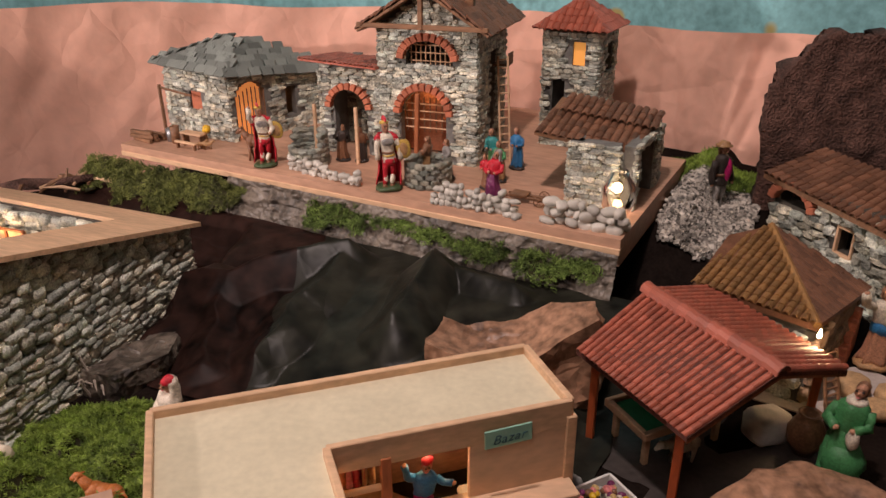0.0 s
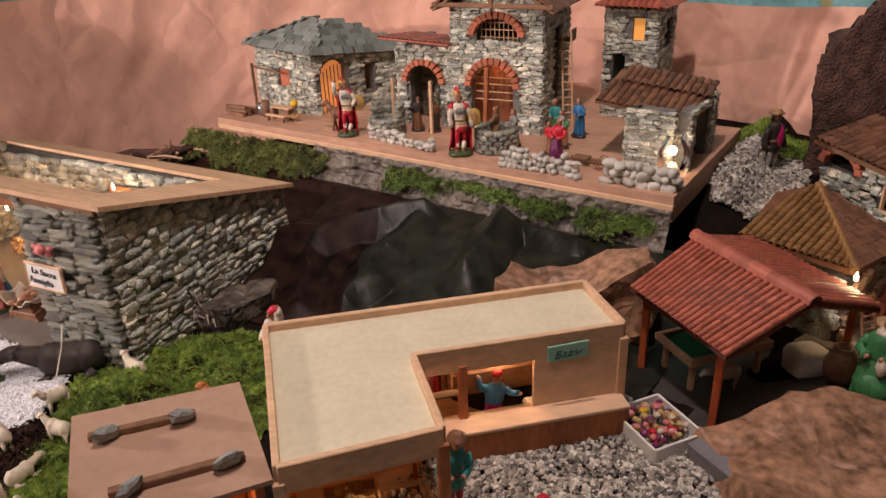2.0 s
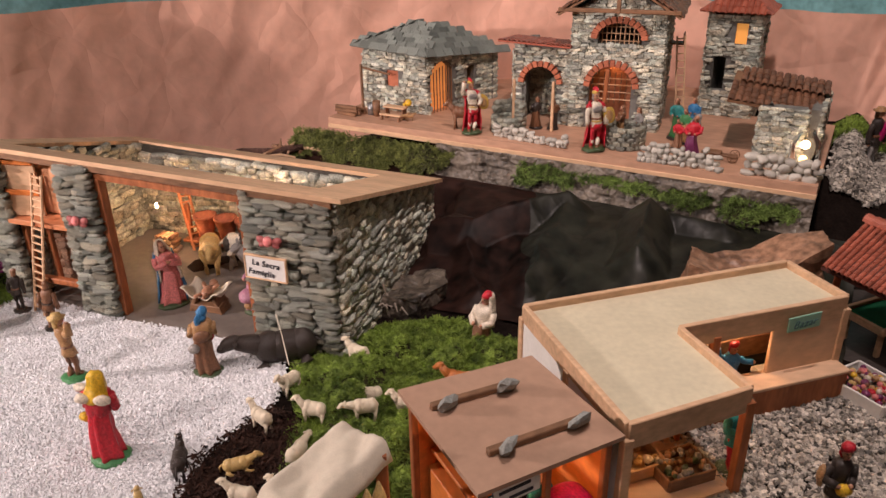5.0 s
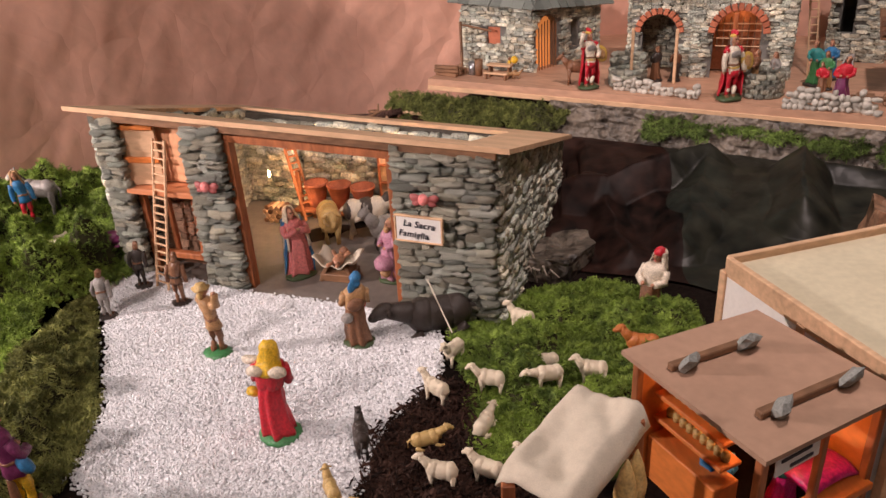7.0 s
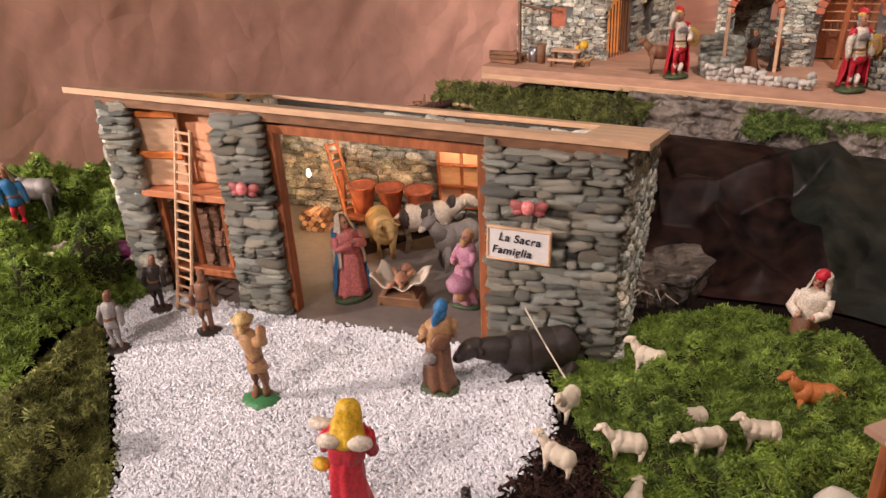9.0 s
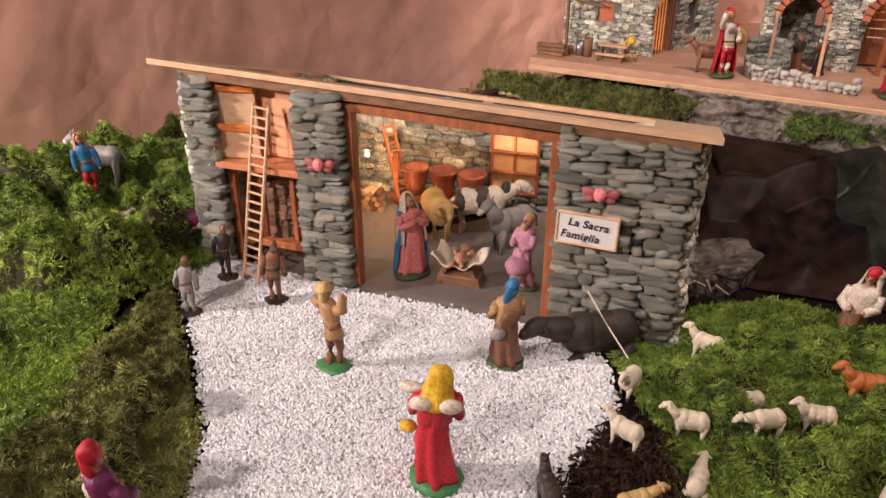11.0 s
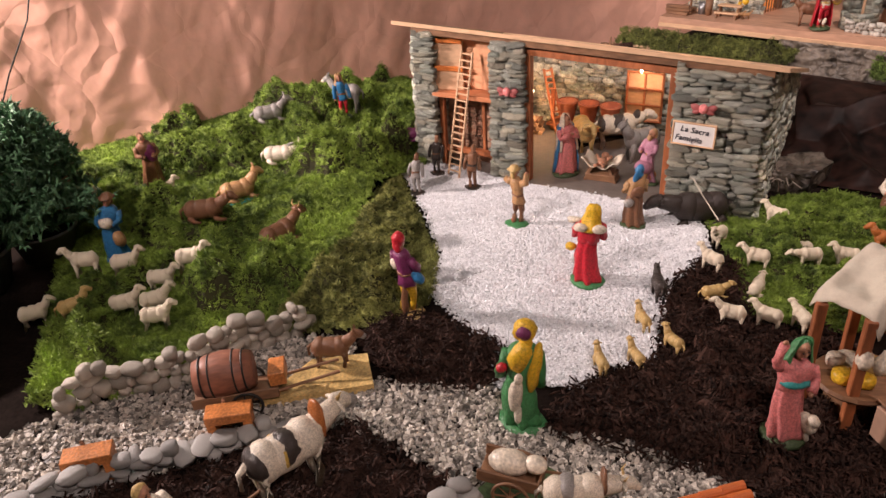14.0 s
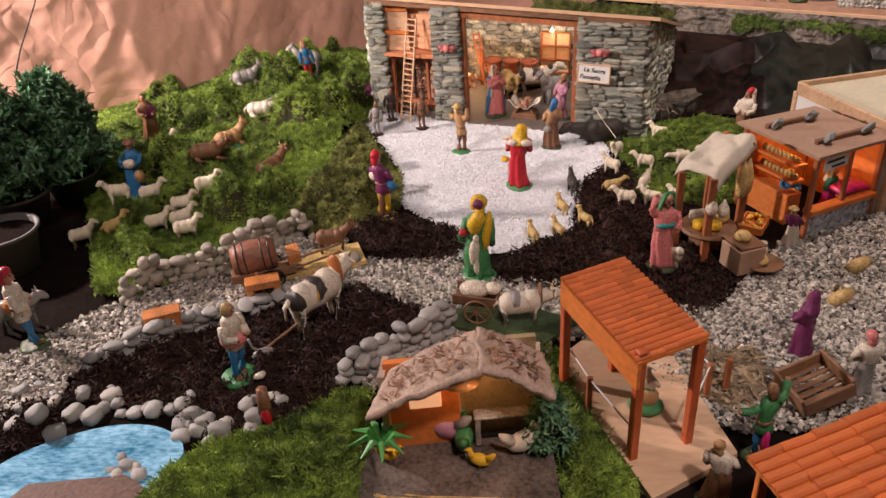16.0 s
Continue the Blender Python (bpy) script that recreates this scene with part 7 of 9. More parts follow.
# sheep, goats and other animals
rr = random.Random(4)
for x, y, r in ((-1.507, 0.401, 200), (-1.463, 0.425, 20), (-1.407, 0.419, 10), (-1.354, 0.423, 15), (-1.430, 0.356, 25), (-1.388, 0.365, 30), (-1.366, 0.328, 15), (-1.562, 0.333, 30), (-1.662, 0.630, 10), (-1.535, 0.650, 30), (-1.536, 0.673, 40)):
    beast(x, y, r, 0.041, "cream painted sheep standing on the mossy hill", "wool", "sheep_figurine", 0.42, 62, group="sheep on the hill", cat="sheep figurine", tail=False, body=(0.46, 0.24, 0.28))
for x, y, r, ly, nk in ((-0.604, 0.416, 165, False, 50), (-0.557, 0.424, 155, False, 55), (-0.518, 0.420, 110, False, 20), (-0.560, 0.498, 65, True, 20), (-0.548, 0.567, 165, False, 45), (-0.481, 0.560, 190, False, 5), (-0.480, 0.610, 182, True, 5), (-0.502, 0.682, 150, False, 60), (-0.592, 0.637, 235, False, 60), (-0.612, 0.552, 140, False, 60), (-0.428, 0.572, 175, False, 60)):
    beast(x, y, r, 0.034, "cream painted sheep grazing on the moss meadow" if not ly else "cream painted sheep lying on the moss meadow", "wool", "sheep_figurine", 0.42, nk, ly, group="sheep on the meadow", cat="sheep figurine", tail=False, body=(0.47, 0.25, 0.29))
beast(-0.623, 0.465, 15, 0.032, "tan painted lamb lying on the dark soil", "straw", "lamb_figurine", 0.3, 30, True, group="lambs", cat="lamb figurine")
for x, y, r in ((-0.769, 0.318, 110), (-0.726, 0.332, 120), (-0.715, 0.407, 115), (-0.679, 0.367, 130)):
    beast(x, y, r, 0.031, "tan painted lamb sitting upright on the gravel", "straw", "lamb_figurine", 0.35, 75, group="lambs", cat="lamb figurine", body=(0.42, 0.22, 0.24))
beast(-0.692, 0.474, 100, 0.036, "dark brown painted goat standing at the gravel's edge", "dark", "goat_figurine", 0.5, 75, ears="up", cat="goat figurine", horns=False)
beast(-0.360, 0.620, 170, 0.042, "ginger painted dog standing on the moss", "ginger", "dog_figurine", 0.42, 55, cat="dog figurine", z=-0.012)
beast(-0.612, 0.716, 195, 0.092, "black painted buffalo lying beside the stable wall", "dark", "buffalo_figurine", 0.3, 10, True, horns=False, cat="buffalo figurine", z=-0.018)
beast(-1.290, 1.025, 178, 0.060, "grey painted donkey with dark mane on the hilltop", "grey", "donkey_figurine", 0.55, 55, ears="up", cat="donkey figurine", mane="dark", snout="white")
beast(-1.419, 0.909, 30, 0.058, "grey painted donkey lying on the mossy slope", "grey", "donkey_figurine", 0.4, 50, True, ears="up", cat="donkey figurine", mane="dark")
beast(-1.354, 0.785, 10, 0.056, "white and grey painted donkey lying on the moss", "white", "donkey_figurine", 0.4, 25, True, ears="up", cat="donkey figurine", mane="grey")
beast(-1.400, 0.688, 40, 0.062, "brown painted calf sitting on the moss", "tan", "calf_figurine", 0.4, 60, True, ears="up", cat="calf figurine", base="teal")
beast(-1.401, 0.566, 15, 0.062, "reddish brown painted ox lying on the hill", "brown", "ox_figurine", 0.3, 35, True, horns=True, cat="ox figurine")
beast(-1.281, 0.567, 60, 0.066, "dark brown painted goat lying in the hollow", "brown", "goat_figurine", 0.4, 40, True, cat="goat figurine", horns=True)
beast(-1.496, 0.336, 40, 0.040, "tan painted llama-like sheep on the moss", "straw", "sheep_figurine", 0.55, 75, cat="sheep figurine")
for x, y, r in ((-1.241, 0.953, 20), (-1.195, 0.946, 10), (-1.220, 0.899, 200), (-1.544, 0.654, 20)):
    beast(x, y, r, 0.018, "small cream painted lamb on the hill", "wool", "lamb_figurine", 0.4, 45, group="lambs on the hill", cat="lamb figurine")
beast(-1.141, 0.935, 190, 0.045, "dark red painted cow lying against the stable", "purple", "cow_figurine", 0.4, 30, True, cat="cow figurine")
beast(-1.081, 0.080, 50, 0.086, "brindled white and black painted cow pulling the plough", "white", "cow_figurine", 0.48, 25, horns=True, cat="cow figurine", spots=[((0.24, 0.25, 0.25), (0.02, 0.0, 0.70), "dark"), ((0.14, 0.25, 0.2), (-0.36, 0.0, 0.70), "dark"), ((0.06, 0.262, 0.2), (-0.08, 0.0, 0.70), "gold"), ((0.07, 0.18, 0.30), (0.47, 0.0, 0.86), "ginger")], snout="grey", base=None)
beast(-0.796, 0.090, 8, 0.062, "grey and white painted ox harnessed to the cart", "white", "ox_figurine", 0.45, 10, cat="ox figurine", horns=True, spots=[((0.05, 0.20, 0.26), (0.46, 0, 0.86), "brown"), ((0.2, 0.245, 0.2), (-0.1, 0, 0.74), "grey")], base="base")
beast(-1.541, 0.091, 10, 0.058, "grey painted mule carrying a red pack", "grey", "mule_figurine", 0.5, 40, ears="up", cat="mule figurine", spots=[((0.22, 0.26, 0.22), (-0.02, 0, 0.80), "orange")])
beast(-1.102, 0.285, 8, 0.05, "brown painted donkey harnessed to the barrel cart", "brown", "donkey_figurine", 0.55, 45, ears="up", cat="donkey figurine", snout="grey")
# animals inside the stable
def ins(u, v, z=-0.016):
    q = STAB @ Vector((u, v, z))
    return q.x, q.y


beast(*ins(0.300, 0.205), -75, 0.080, "tan painted ox standing in the stable", "straw", "ox_figurine", 0.30, 25, cat="ox figurine", z=-0.014)
beast(*ins(0.360, 0.225), 5, 0.076, "black and white painted cow standing in the stable", "white", "cow_figurine", 0.45, 25, False, cat="cow figurine", z=-0.014, spots=[((0.30, 0.262, 0.25), (0.05, 0, 0.68), "dark"), ((0.16, 0.255, 0.22), (-0.34, 0, 0.66), "dark"), ((0.12, 0.15, 0.2), (0.50, 0, 0.84), "dark")])
beast(*ins(0.420, 0.190), 215, 0.072, "dark grey painted donkey standing in the stable", "grey", "donkey_figurine", 0.40, 60, ears="up", cat="donkey figurine", z=-0.014, snout="white", mane="dark")

# ---- stable furnishings ----
sg = thing("stable_sign", STAB @ pose(0.5515, -0.006, 0.1235, 0, 1.5, 0), "small white sign with a wooden frame and black gothic lettering", "sign")
part("panel", Acc().box((0.064, 0.003, 0.035), (0, 0, 0)), M_WHITE, sg)
for x, z, sx, sz in ((0, 0.018, 0.068, 0.003), (0, -0.018, 0.068, 0.003), (0.0325, 0, 0.003, 0.034), (-0.0325, 0, 0.003, 0.034)):
    part("frame", Acc().box((sx, 0.005, sz), (x, 0, z)), M_PINE, sg)


def words(text, size, m, parent, name="lettering", bold=0.0, slant=0.15, ink=M_INK):
    cu = bpy.data.curves.new(name, "FONT")
    cu.body, cu.size, cu.align_x, cu.align_y, cu.extrude, cu.offset, cu.shear, cu.space_character = text, size, "CENTER", "CENTER", 0.0003, size * bold, slant, 1.06
    cu.materials.append(ink)
    ob = new(name, cu)
    ob.parent, ob.matrix_basis = parent, m
    dg = bpy.context.evaluated_depsgraph_get()
    me = bpy.data.meshes.new_from_object(ob.evaluated_get(dg))
    bpy.data.objects.remove(ob)
    return part(name, me, None, parent, m=m)


words("La Sacra", 0.0125, pose(0.001, -0.0022, 0.007, 90, 3, 0), sg, bold=0.012)
words("Famiglia", 0.0125, pose(-0.007, -0.0022, -0.0075, 90, 3, 0), sg, bold=0.012)
bs_p = Vector((0.058, 0.577, 0.122))
bs = thing("bazaar_sign", pose(bs_p.x, bs_p.y, bs_p.z, 0, 0, BROT) @ pose(0, -0.002, 0), "mint-green paper sign with the handwritten word on the shop front", "sign")
part("paper", Acc().box((0.048, 0.002, 0.021), (0, 0, 0), (0, -2, 0)), M_TEAL, bs)
words("Bazar", 0.0145, pose(0.0, -0.0017, -0.001, 90, -4, 0), bs, bold=-0.012, slant=0.35, ink=mat("blue_green_pen", (0.05, 0.13, 0.15), 0.6, 0.2, 50, 0.0))


def ladder(p0, p1, w, rungs, r, mt, label):
    p0, p1 = Vector(p0), Vector(p1)
    ob = thing("ladder", Matrix.Translation(p0), label, "ladder")
    d = p1 - p0
    side = d.cross(Vector((0, 0, 1))).normalized() * w / 2
    for s in (-1, 1):
        part("rail", Acc().tube([side * s, d + side * s], r, 6), mt, ob)
    for k in range(rungs):
        c0 = d * ((k + 0.6) / rungs)
        part("rung", Acc().tube([c0 - side, c0 + side], r * 0.7, 5), mt, ob)
    return ob


lb = STAB @ Vector((0.128, -0.030, -0.018))
lt = STAB @ Vector((0.140, 0.022, 0.214))
ladder(lb, lt, 0.026, 20, 0.0022, M_PINE, "pale wooden ladder leaning against the stable loft")
ladder(STAB @ Vector((0.225, 0.270, -0.016)), STAB @ Vector((0.183, 0.300, 0.110)), 0.018, 11, 0.003, M_REDPINE, "orange wooden ladder leaning inside the stable")
for u in (0.234, 0.280, 0.326):
    q = STAB @ Vector((u, 0.290, 0.004))
    whole("flower_pot", Acc().lathe([(0.001, 0.001), (0.012, 0.0), (0.016, 0.018), (0.0205, 0.040), (0.0225, 0.042), (0.0225, 0.046), (0.018, 0.045), (0.010, 0.012), (0.001, 0.011)], n=18), M_BRICK, pose(q.x, q.y, q.z), "terracotta pot standing on the stable shelf", "pot", "pots on the shelf", smooth=True)
lp = thing("log_pile", STAB @ pose(0.172, 0.250, -0.016), "small pile of cut firewood at the stable wall", "log pile")
for j in range(4):
    for i in range(5 - j % 2):
        part("log", Acc().tube([(0, -0.012, 0), (0, 0.012, 0)], 0.0046, 8), M_PINE if (i + j) % 3 else M_BROWNWOOD, lp, m=pose((i - 2 + 0.5 * (j % 2)) * 0.0098, 0, 0.005 + j * 0.0085, 0, 0, 4 * (i - 2)))
crib = thing("crib", pose(-0.768, 0.869, -0.016, 0, 0, -15), "wooden crib lined with white cloth holding a tiny painted doll", "crib")
part("frame", Acc().box((0.055, 0.030, 0.014), (0, 0, 0.010), (8, 0, 0)).box((0.006, 0.03, 0.03), (-0.022, 0, 0.014), (0, 25, 0)).box((0.006, 0.03, 0.03), (0.022, 0, 0.014), (0, -25, 0)), M_BROWNWOOD, crib)
part("cloth", Acc().sheet(lambda p, q: (-0.034 + 0.068 * p, -0.022 + 0.044 * q, 0.024 + 0.016 * abs(2 * p - 1) ** 2 + 0.008 * abs(2 * q - 1) + 0.003 * math.sin(p * 17 + q * 6)), 18, 12, 0.002), M_FABRIC, crib, "white cloth", smooth=True)
a = Acc().blob((0.009, 0.016, 0.008), (0.0, 0.0, 0.034), mi=0).blob((0.0075, 0.0075, 0.0075), (0, 0.02, 0.038), mi=0).tube([(-0.006, 0.004, 0.036), (-0.014, 0.012, 0.042)], 0.003, 6).tube([(0.006, 0.004, 0.036), (0.014, 0.012, 0.042)], 0.003, 6).tube([(-0.004, -0.012, 0.034), (-0.008, -0.026, 0.036)], 0.0032, 6).tube([(0.004, -0.012, 0.034), (0.008, -0.026, 0.036)], 0.0032, 6)
whole("doll_figurine", a, P["skin"], crib.matrix_world.copy(), "tiny flesh-coloured painted doll lying in the crib", "figurine", smooth=True)
M_DUSTYRED = mat("dusty_red_paint", (0.34, 0.09, 0.085), 0.5, 0.2, 60, 0.2)
for u, z, v in ((0.232, 0.158, -0.008), (0.562, 0.166, -0.006)):
    orn = thing("winged_head_ornament", STAB @ pose(u, v, z), "small dusty-red winged ornament fixed to the stone wall", "ornament", "wall ornaments")
    part("head", Acc().blob((0.007, 0.006, 0.008), (0, -0.004, 0.002), t=BALLS), P["pink"], orn, smooth=True)
    for s in (-1, 1):
        part("wing", Acc().blob((0.010, 0.004, 0.006), (0.011 * s, 0, 0.001), (0, -28 * s, 0)).blob((0.007, 0.004, 0.004), (0.010 * s, -0.001, -0.004), (0, 12 * s, 0)), M_DUSTYRED, orn, smooth=True)
whole("tether_string", Acc().tube([(-0.626, 0.735, 0.050), (-0.612, 0.700, 0.034), (-0.594, 0.648, 0.020)], 0.0009, 5), M_FABRIC, Matrix(), "thin pale string tethering a sheep", "string")

# ---- dry stone walls, stones ----
def stone_row(name, p0, p1, courses, size, meshes, label, seed, group="", z=None, h=0.75):
    rr = random.Random(seed)
    p0, p1 = Vector((*p0, 0)), Vector((*p1, 0))
    d = p1 - p0
    zz = gz(p0.x, p0.y) if z is None else z
    ob = thing(name, pose(p0.x, p0.y, zz, 0, 0, math.degrees(math.atan2(d.y, d.x))), label, "stone wall", group)
    for j in range(courses):
        x = rr.uniform(0, size * 0.6)
        while x < d.length:
            s = size * rr.uniform(0.55, 1.5)
            if j == courses - 1 and rr.random() < 0.4:
                x += s
                continue
            q = p0 + d * min(1, x / d.length)
            g = (surf(q.x, q.y) - zz) if z is None else 0
            part("stone", meshes[rr.randrange(8)], None, ob, m=pose(x + s / 2, rr.uniform(-0.5, 0.5) * size * 0.6, g + (j + 0.42 + rr.uniform(-0.2, 0.2)) * size * h * 0.92, rr.uniform(-14, 14), rr.uniform(-14, 14), rr.uniform(-30, 30)) @ Matrix.Diagonal((s, size * rr.uniform(0.7, 1.2), size * h * rr.uniform(0.75, 1.3), 1)))
            x += s * rr.uniform(0.8, 0.95)
    return ob


MESH_TAN = stone_mesh(mat("tan_field_stone", (0.35, 0.31, 0.25), 0.65, 0.35, 45, 0.5, rand=0.35, col2=(0.46, 0.42, 0.35)), True, ROUNDED)
stone_row("dry_stone_wall", (-1.424, 0.165), (-1.300, 0.235), 4, 0.021, MESH_TAN, "low dry wall of pale pebbles along the mossy hill", 1, "dry walls")
stone_row("dry_stone_wall", (-1.300, 0.235), (-1.165, 0.360), 4, 0.020, MESH_TAN, "low dry wall of pale pebbles behind the barrel cart", 2, "dry walls")
stone_row("dry_stone_wall", (-1.035, -0.045), (-0.890, 0.088), 4, 0.021, MESH_RIVER, "short wall of grey rounded stones beside the field", 3, "dry walls", h=0.6)
stone_row("dry_stone_wall", (-1.400, -0.006), (-1.240, 0.105), 3, 0.022, MESH_RIVER, "low grey stone edging between gravel and field", 4, "dry walls", h=0.55)
stone_row("dry_stone_wall", (-1.240, 0.108), (-1.135, 0.170), 2, 0.028, MESH_RIVER, "row of flat grey stones beside the field", 5, "dry walls", h=0.45)
for (u0, v0), (u1, v1), n, sz, sd in (((0.391, 0.034), (0.560, 0.012), 3, 0.012, 6), ((0.700, 0.006), (0.842, 0.010), 4, 0.014, 7), ((0.880, 0.016), (1.000, 0.020), 3, 0.018, 8), ((0.930, 0.036), (1.000, 0.036), 2, 0.018, 9)):
    a0, a1 = PLAT @ Vector((u0, v0, 0)), PLAT @ Vector((u1, v1, 0))
    stone_row("pebble_wall", a0[:2], a1[:2], n, sz, MESH_PEBBLE, "little wall of pale pebbles along the platform's edge", sd, "pebble walls on the platform", z=0.1455)
for k, (u, v, n, r) in enumerate(((0.412, 0.072, 7, 0.030), (0.655, 0.080, 5, 0.034))):
    ob = thing("stone_well", on_plat(u, v), "round dark stone well built of small stones", "well")
    rr = random.Random(60 + k)
    for j in range(n):
        m_ = 13
        for i in range(m_):
            if k == 0 and j > 3 and math.sin(2 * math.pi * i / m_) < -0.2:
                continue
            t = 2 * math.pi * (i + 0.5 * (j % 2)) / m_
            part("stone", MESH_SLATE[rr.randrange(8)], None, ob, m=pose(r * math.cos(t), r * math.sin(t), 0.005 + j * 0.0085, 0, 0, math.degrees(t) + 90) @ Matrix.Diagonal((0.0165, 0.013, 0.0098, 1)))
rr = random.Random(9)
for x, y in ((-1.368, -0.059), (-1.421, -0.092), (-1.399, -0.076), (-1.328, -0.063), (-1.304, -0.091), (-1.285, -0.091), (-1.259, -0.091), (-1.237, -0.091), (-1.224, -0.086), (-1.220, -0.108), (-1.193, -0.120), (-1.186, -0.111), (-1.211, -0.130), (-1.204, -0.101), (-1.339, -0.096), (-1.331, -0.081), (-1.368, -0.091), (-1.369, -0.132), (-1.458, -0.054), (-1.173, -0.139), (-1.163, -0.125), (-1.137, -0.091), (-1.125, -0.120), (-1.098, -0.075), (-1.122, -0.106), (-1.256, -0.179), (-1.236, -0.194), (-1.263, -0.194), (-1.429, -0.117), (-1.395, -0.117)):
    for dx, dy, s in ((0, 0, rr.uniform(0.016, 0.029)), (rr.uniform(-0.022, 0.022), rr.uniform(0.004, 0.018), rr.uniform(0.012, 0.020))):
        whole("river_stone", (MESH_RIVER if rr.random() < 0.85 else MESH_PEBBLE)[rr.randrange(8)], None, pose(x + dx, y + dy, surf(x + dx, y + dy) + s * 0.18, rr.uniform(-15, 15), rr.uniform(-15, 15), rr.uniform(0, 180)) @ Matrix.Diagonal((s, s * 0.8, s * rr.uniform(0.5, 0.8), 1)), "smooth grey river stone on the bank of the pond", "stone", "stones round the pond")
for k in range(14):
    t = k / 13
    x, y = 0.120 + 0.095 * t, 0.640 - 0.075 * t + 0.02
    s = rr.uniform(0.012, 0.022)
    whole("river_stone", MESH_RIVER[rr.randrange(8)], None, pose(x - 0.005 * (k % 2), y - 0.012, gz(x, y) + s * 0.3, 0, 0, rr.uniform(0, 180)) @ Matrix.Diagonal((s, s * 0.8, s * 0.7, 1)), "small grey stone in the row beside the shop", "stone", "stones beside the shop")

# ---- carts and tools ----
def wheel(parent, m, r, n=8, mt=M_BROWNWOOD):
    a = Acc()
    a.add(Acc_ring(r, r * 0.10), None)
    ob = part("wheel", a, mt, parent, m=m, smooth=True)
    part("hub", Acc().tube([(0, 0, -r * 0.22), (0, 0, r * 0.22)], r * 0.2, 10), mt, ob)
    for k in range(n):
        t = 2 * math.pi * k / n
        part("spoke", Acc().tube([(0, 0, 0), (r * math.cos(t), r * math.sin(t), 0)], r * 0.05, 5), mt, ob)
    return ob


def Acc_ring(r, t, n=28, k=6):
    v = [((r + t * math.cos(2 * math.pi * j / k)) * math.cos(2 * math.pi * i / n), (r + t * math.cos(2 * math.pi * j / k)) * math.sin(2 * math.pi * i / n), t * math.sin(2 * math.pi * j / k)) for i in range(n) for j in range(k)]
    f = [[i * k + j, ((i + 1) % n) * k + j, ((i + 1) % n) * k + (j + 1) % k, i * k + (j + 1) % k] for i in range(n) for j in range(k)]
    return np.array(v), f


bx = thing("ox_cart", pose(-0.857, 0.109, -0.027, 0, 0, -8), "brown two-wheeled ox cart loaded with a white sack", "cart")
part("base_plate", Acc().prism([(-0.050, -0.030), (0.10, -0.060), (0.145, 0.0), (0.0, 0.055)], -0.004, 0.004), P["base"], bx, "flat green base")
part("bed", Acc().box((0.062, 0.034, 0.005), (0, 0, 0.030), (0, 4, 0)).box((0.062, 0.003, 0.014), (0, -0.018, 0.038), (0, 4, 0)).box((0.062, 0.003, 0.014), (0, 0.018, 0.038), (0, 4, 0)).box((0.003, 0.034, 0.014), (0.031, 0, 0.036)), M_BROWNWOOD, bx)
part("shaft", Acc().tube([(0.03, -0.012, 0.030), (0.085, -0.012, 0.032)], 0.0017).tube([(0.03, 0.012, 0.030), (0.085, 0.012, 0.032)], 0.0017), M_BROWNWOOD, bx)
for s in (-1, 1):
    wheel(bx, pose(0.004, 0.023 * s, 0.022, 90, 0, 0), 0.018)
q = bx.matrix_world @ Vector((-0.002, 0, 0.046))
whole("flour_sack", Acc().blob((0.022, 0.014, 0.013), (0, 0, 0), t=BALLS).blob((0.012, 0.010, 0.009), (0.026, 0.0, 0.003), t=BALLS), P["white"], pose(q.x, q.y, q.z, 0, 0, -8), "plump white sack lying on the ox cart", "sack", smooth=True)
bc = thing("barrel_cart", pose(-1.197, 0.214, -0.034, 0, -4, 20), "wooden cart carrying a large brown barrel on its side", "cart")
part("bed", Acc().box((0.10, 0.040, 0.006), (0, 0, 0.022), (0, 3, 0)).box((0.10, 0.003, 0.014), (0, -0.021, 0.028), (0, 3, 0)), M_BROWNWOOD, bc)
part("barrel", Acc().lathe([(0.001, -0.034), (0.0215, -0.034), (0.0262, -0.017), (0.028, 0.0), (0.0262, 0.017), (0.0215, 0.034), (0.001, 0.034)], (-0.008, 0, 0.052), (0, 90, 0), 20), mat("barrel_brown", (0.26, 0.105, 0.065), 0.5, 0.3, 30, 0.2, stretch=(0.3, 1, 1)), bc, "red-brown barrel", smooth=True)
for x in (-0.033, -0.022, 0.006, 0.017):
    part("hoop", Acc().add(Acc_ring(0.0282 - abs(x + 0.008) * 0.14, 0.0012), pose(x, 0, 0.052, 0, 90, 0)), M_DARK, bc)
for s in (-1, 1):
    wheel(bc, pose(0.012, 0.027 * s, 0.018, 90, 0, 0), 0.018, mt=M_DARK)
part("shaft", Acc().tube([(0.05, -0.014, 0.022), (0.125, -0.012, 0.030)], 0.002).tube([(0.05, 0.014, 0.022), (0.125, 0.012, 0.030)], 0.002), M_BROWNWOOD, bc)
part("driver_seat", Acc().box((0.02, 0.034, 0.018), (0.052, 0, 0.04)), P["orange"], bc)
whole("straw_board", Acc().prism([(-1.169, 0.205), (-1.040, 0.253), (-1.064, 0.312), (-1.132, 0.291)], -0.034, -0.018), P["straw"], Matrix(), "flat straw-coloured board under the barrel cart", "board")
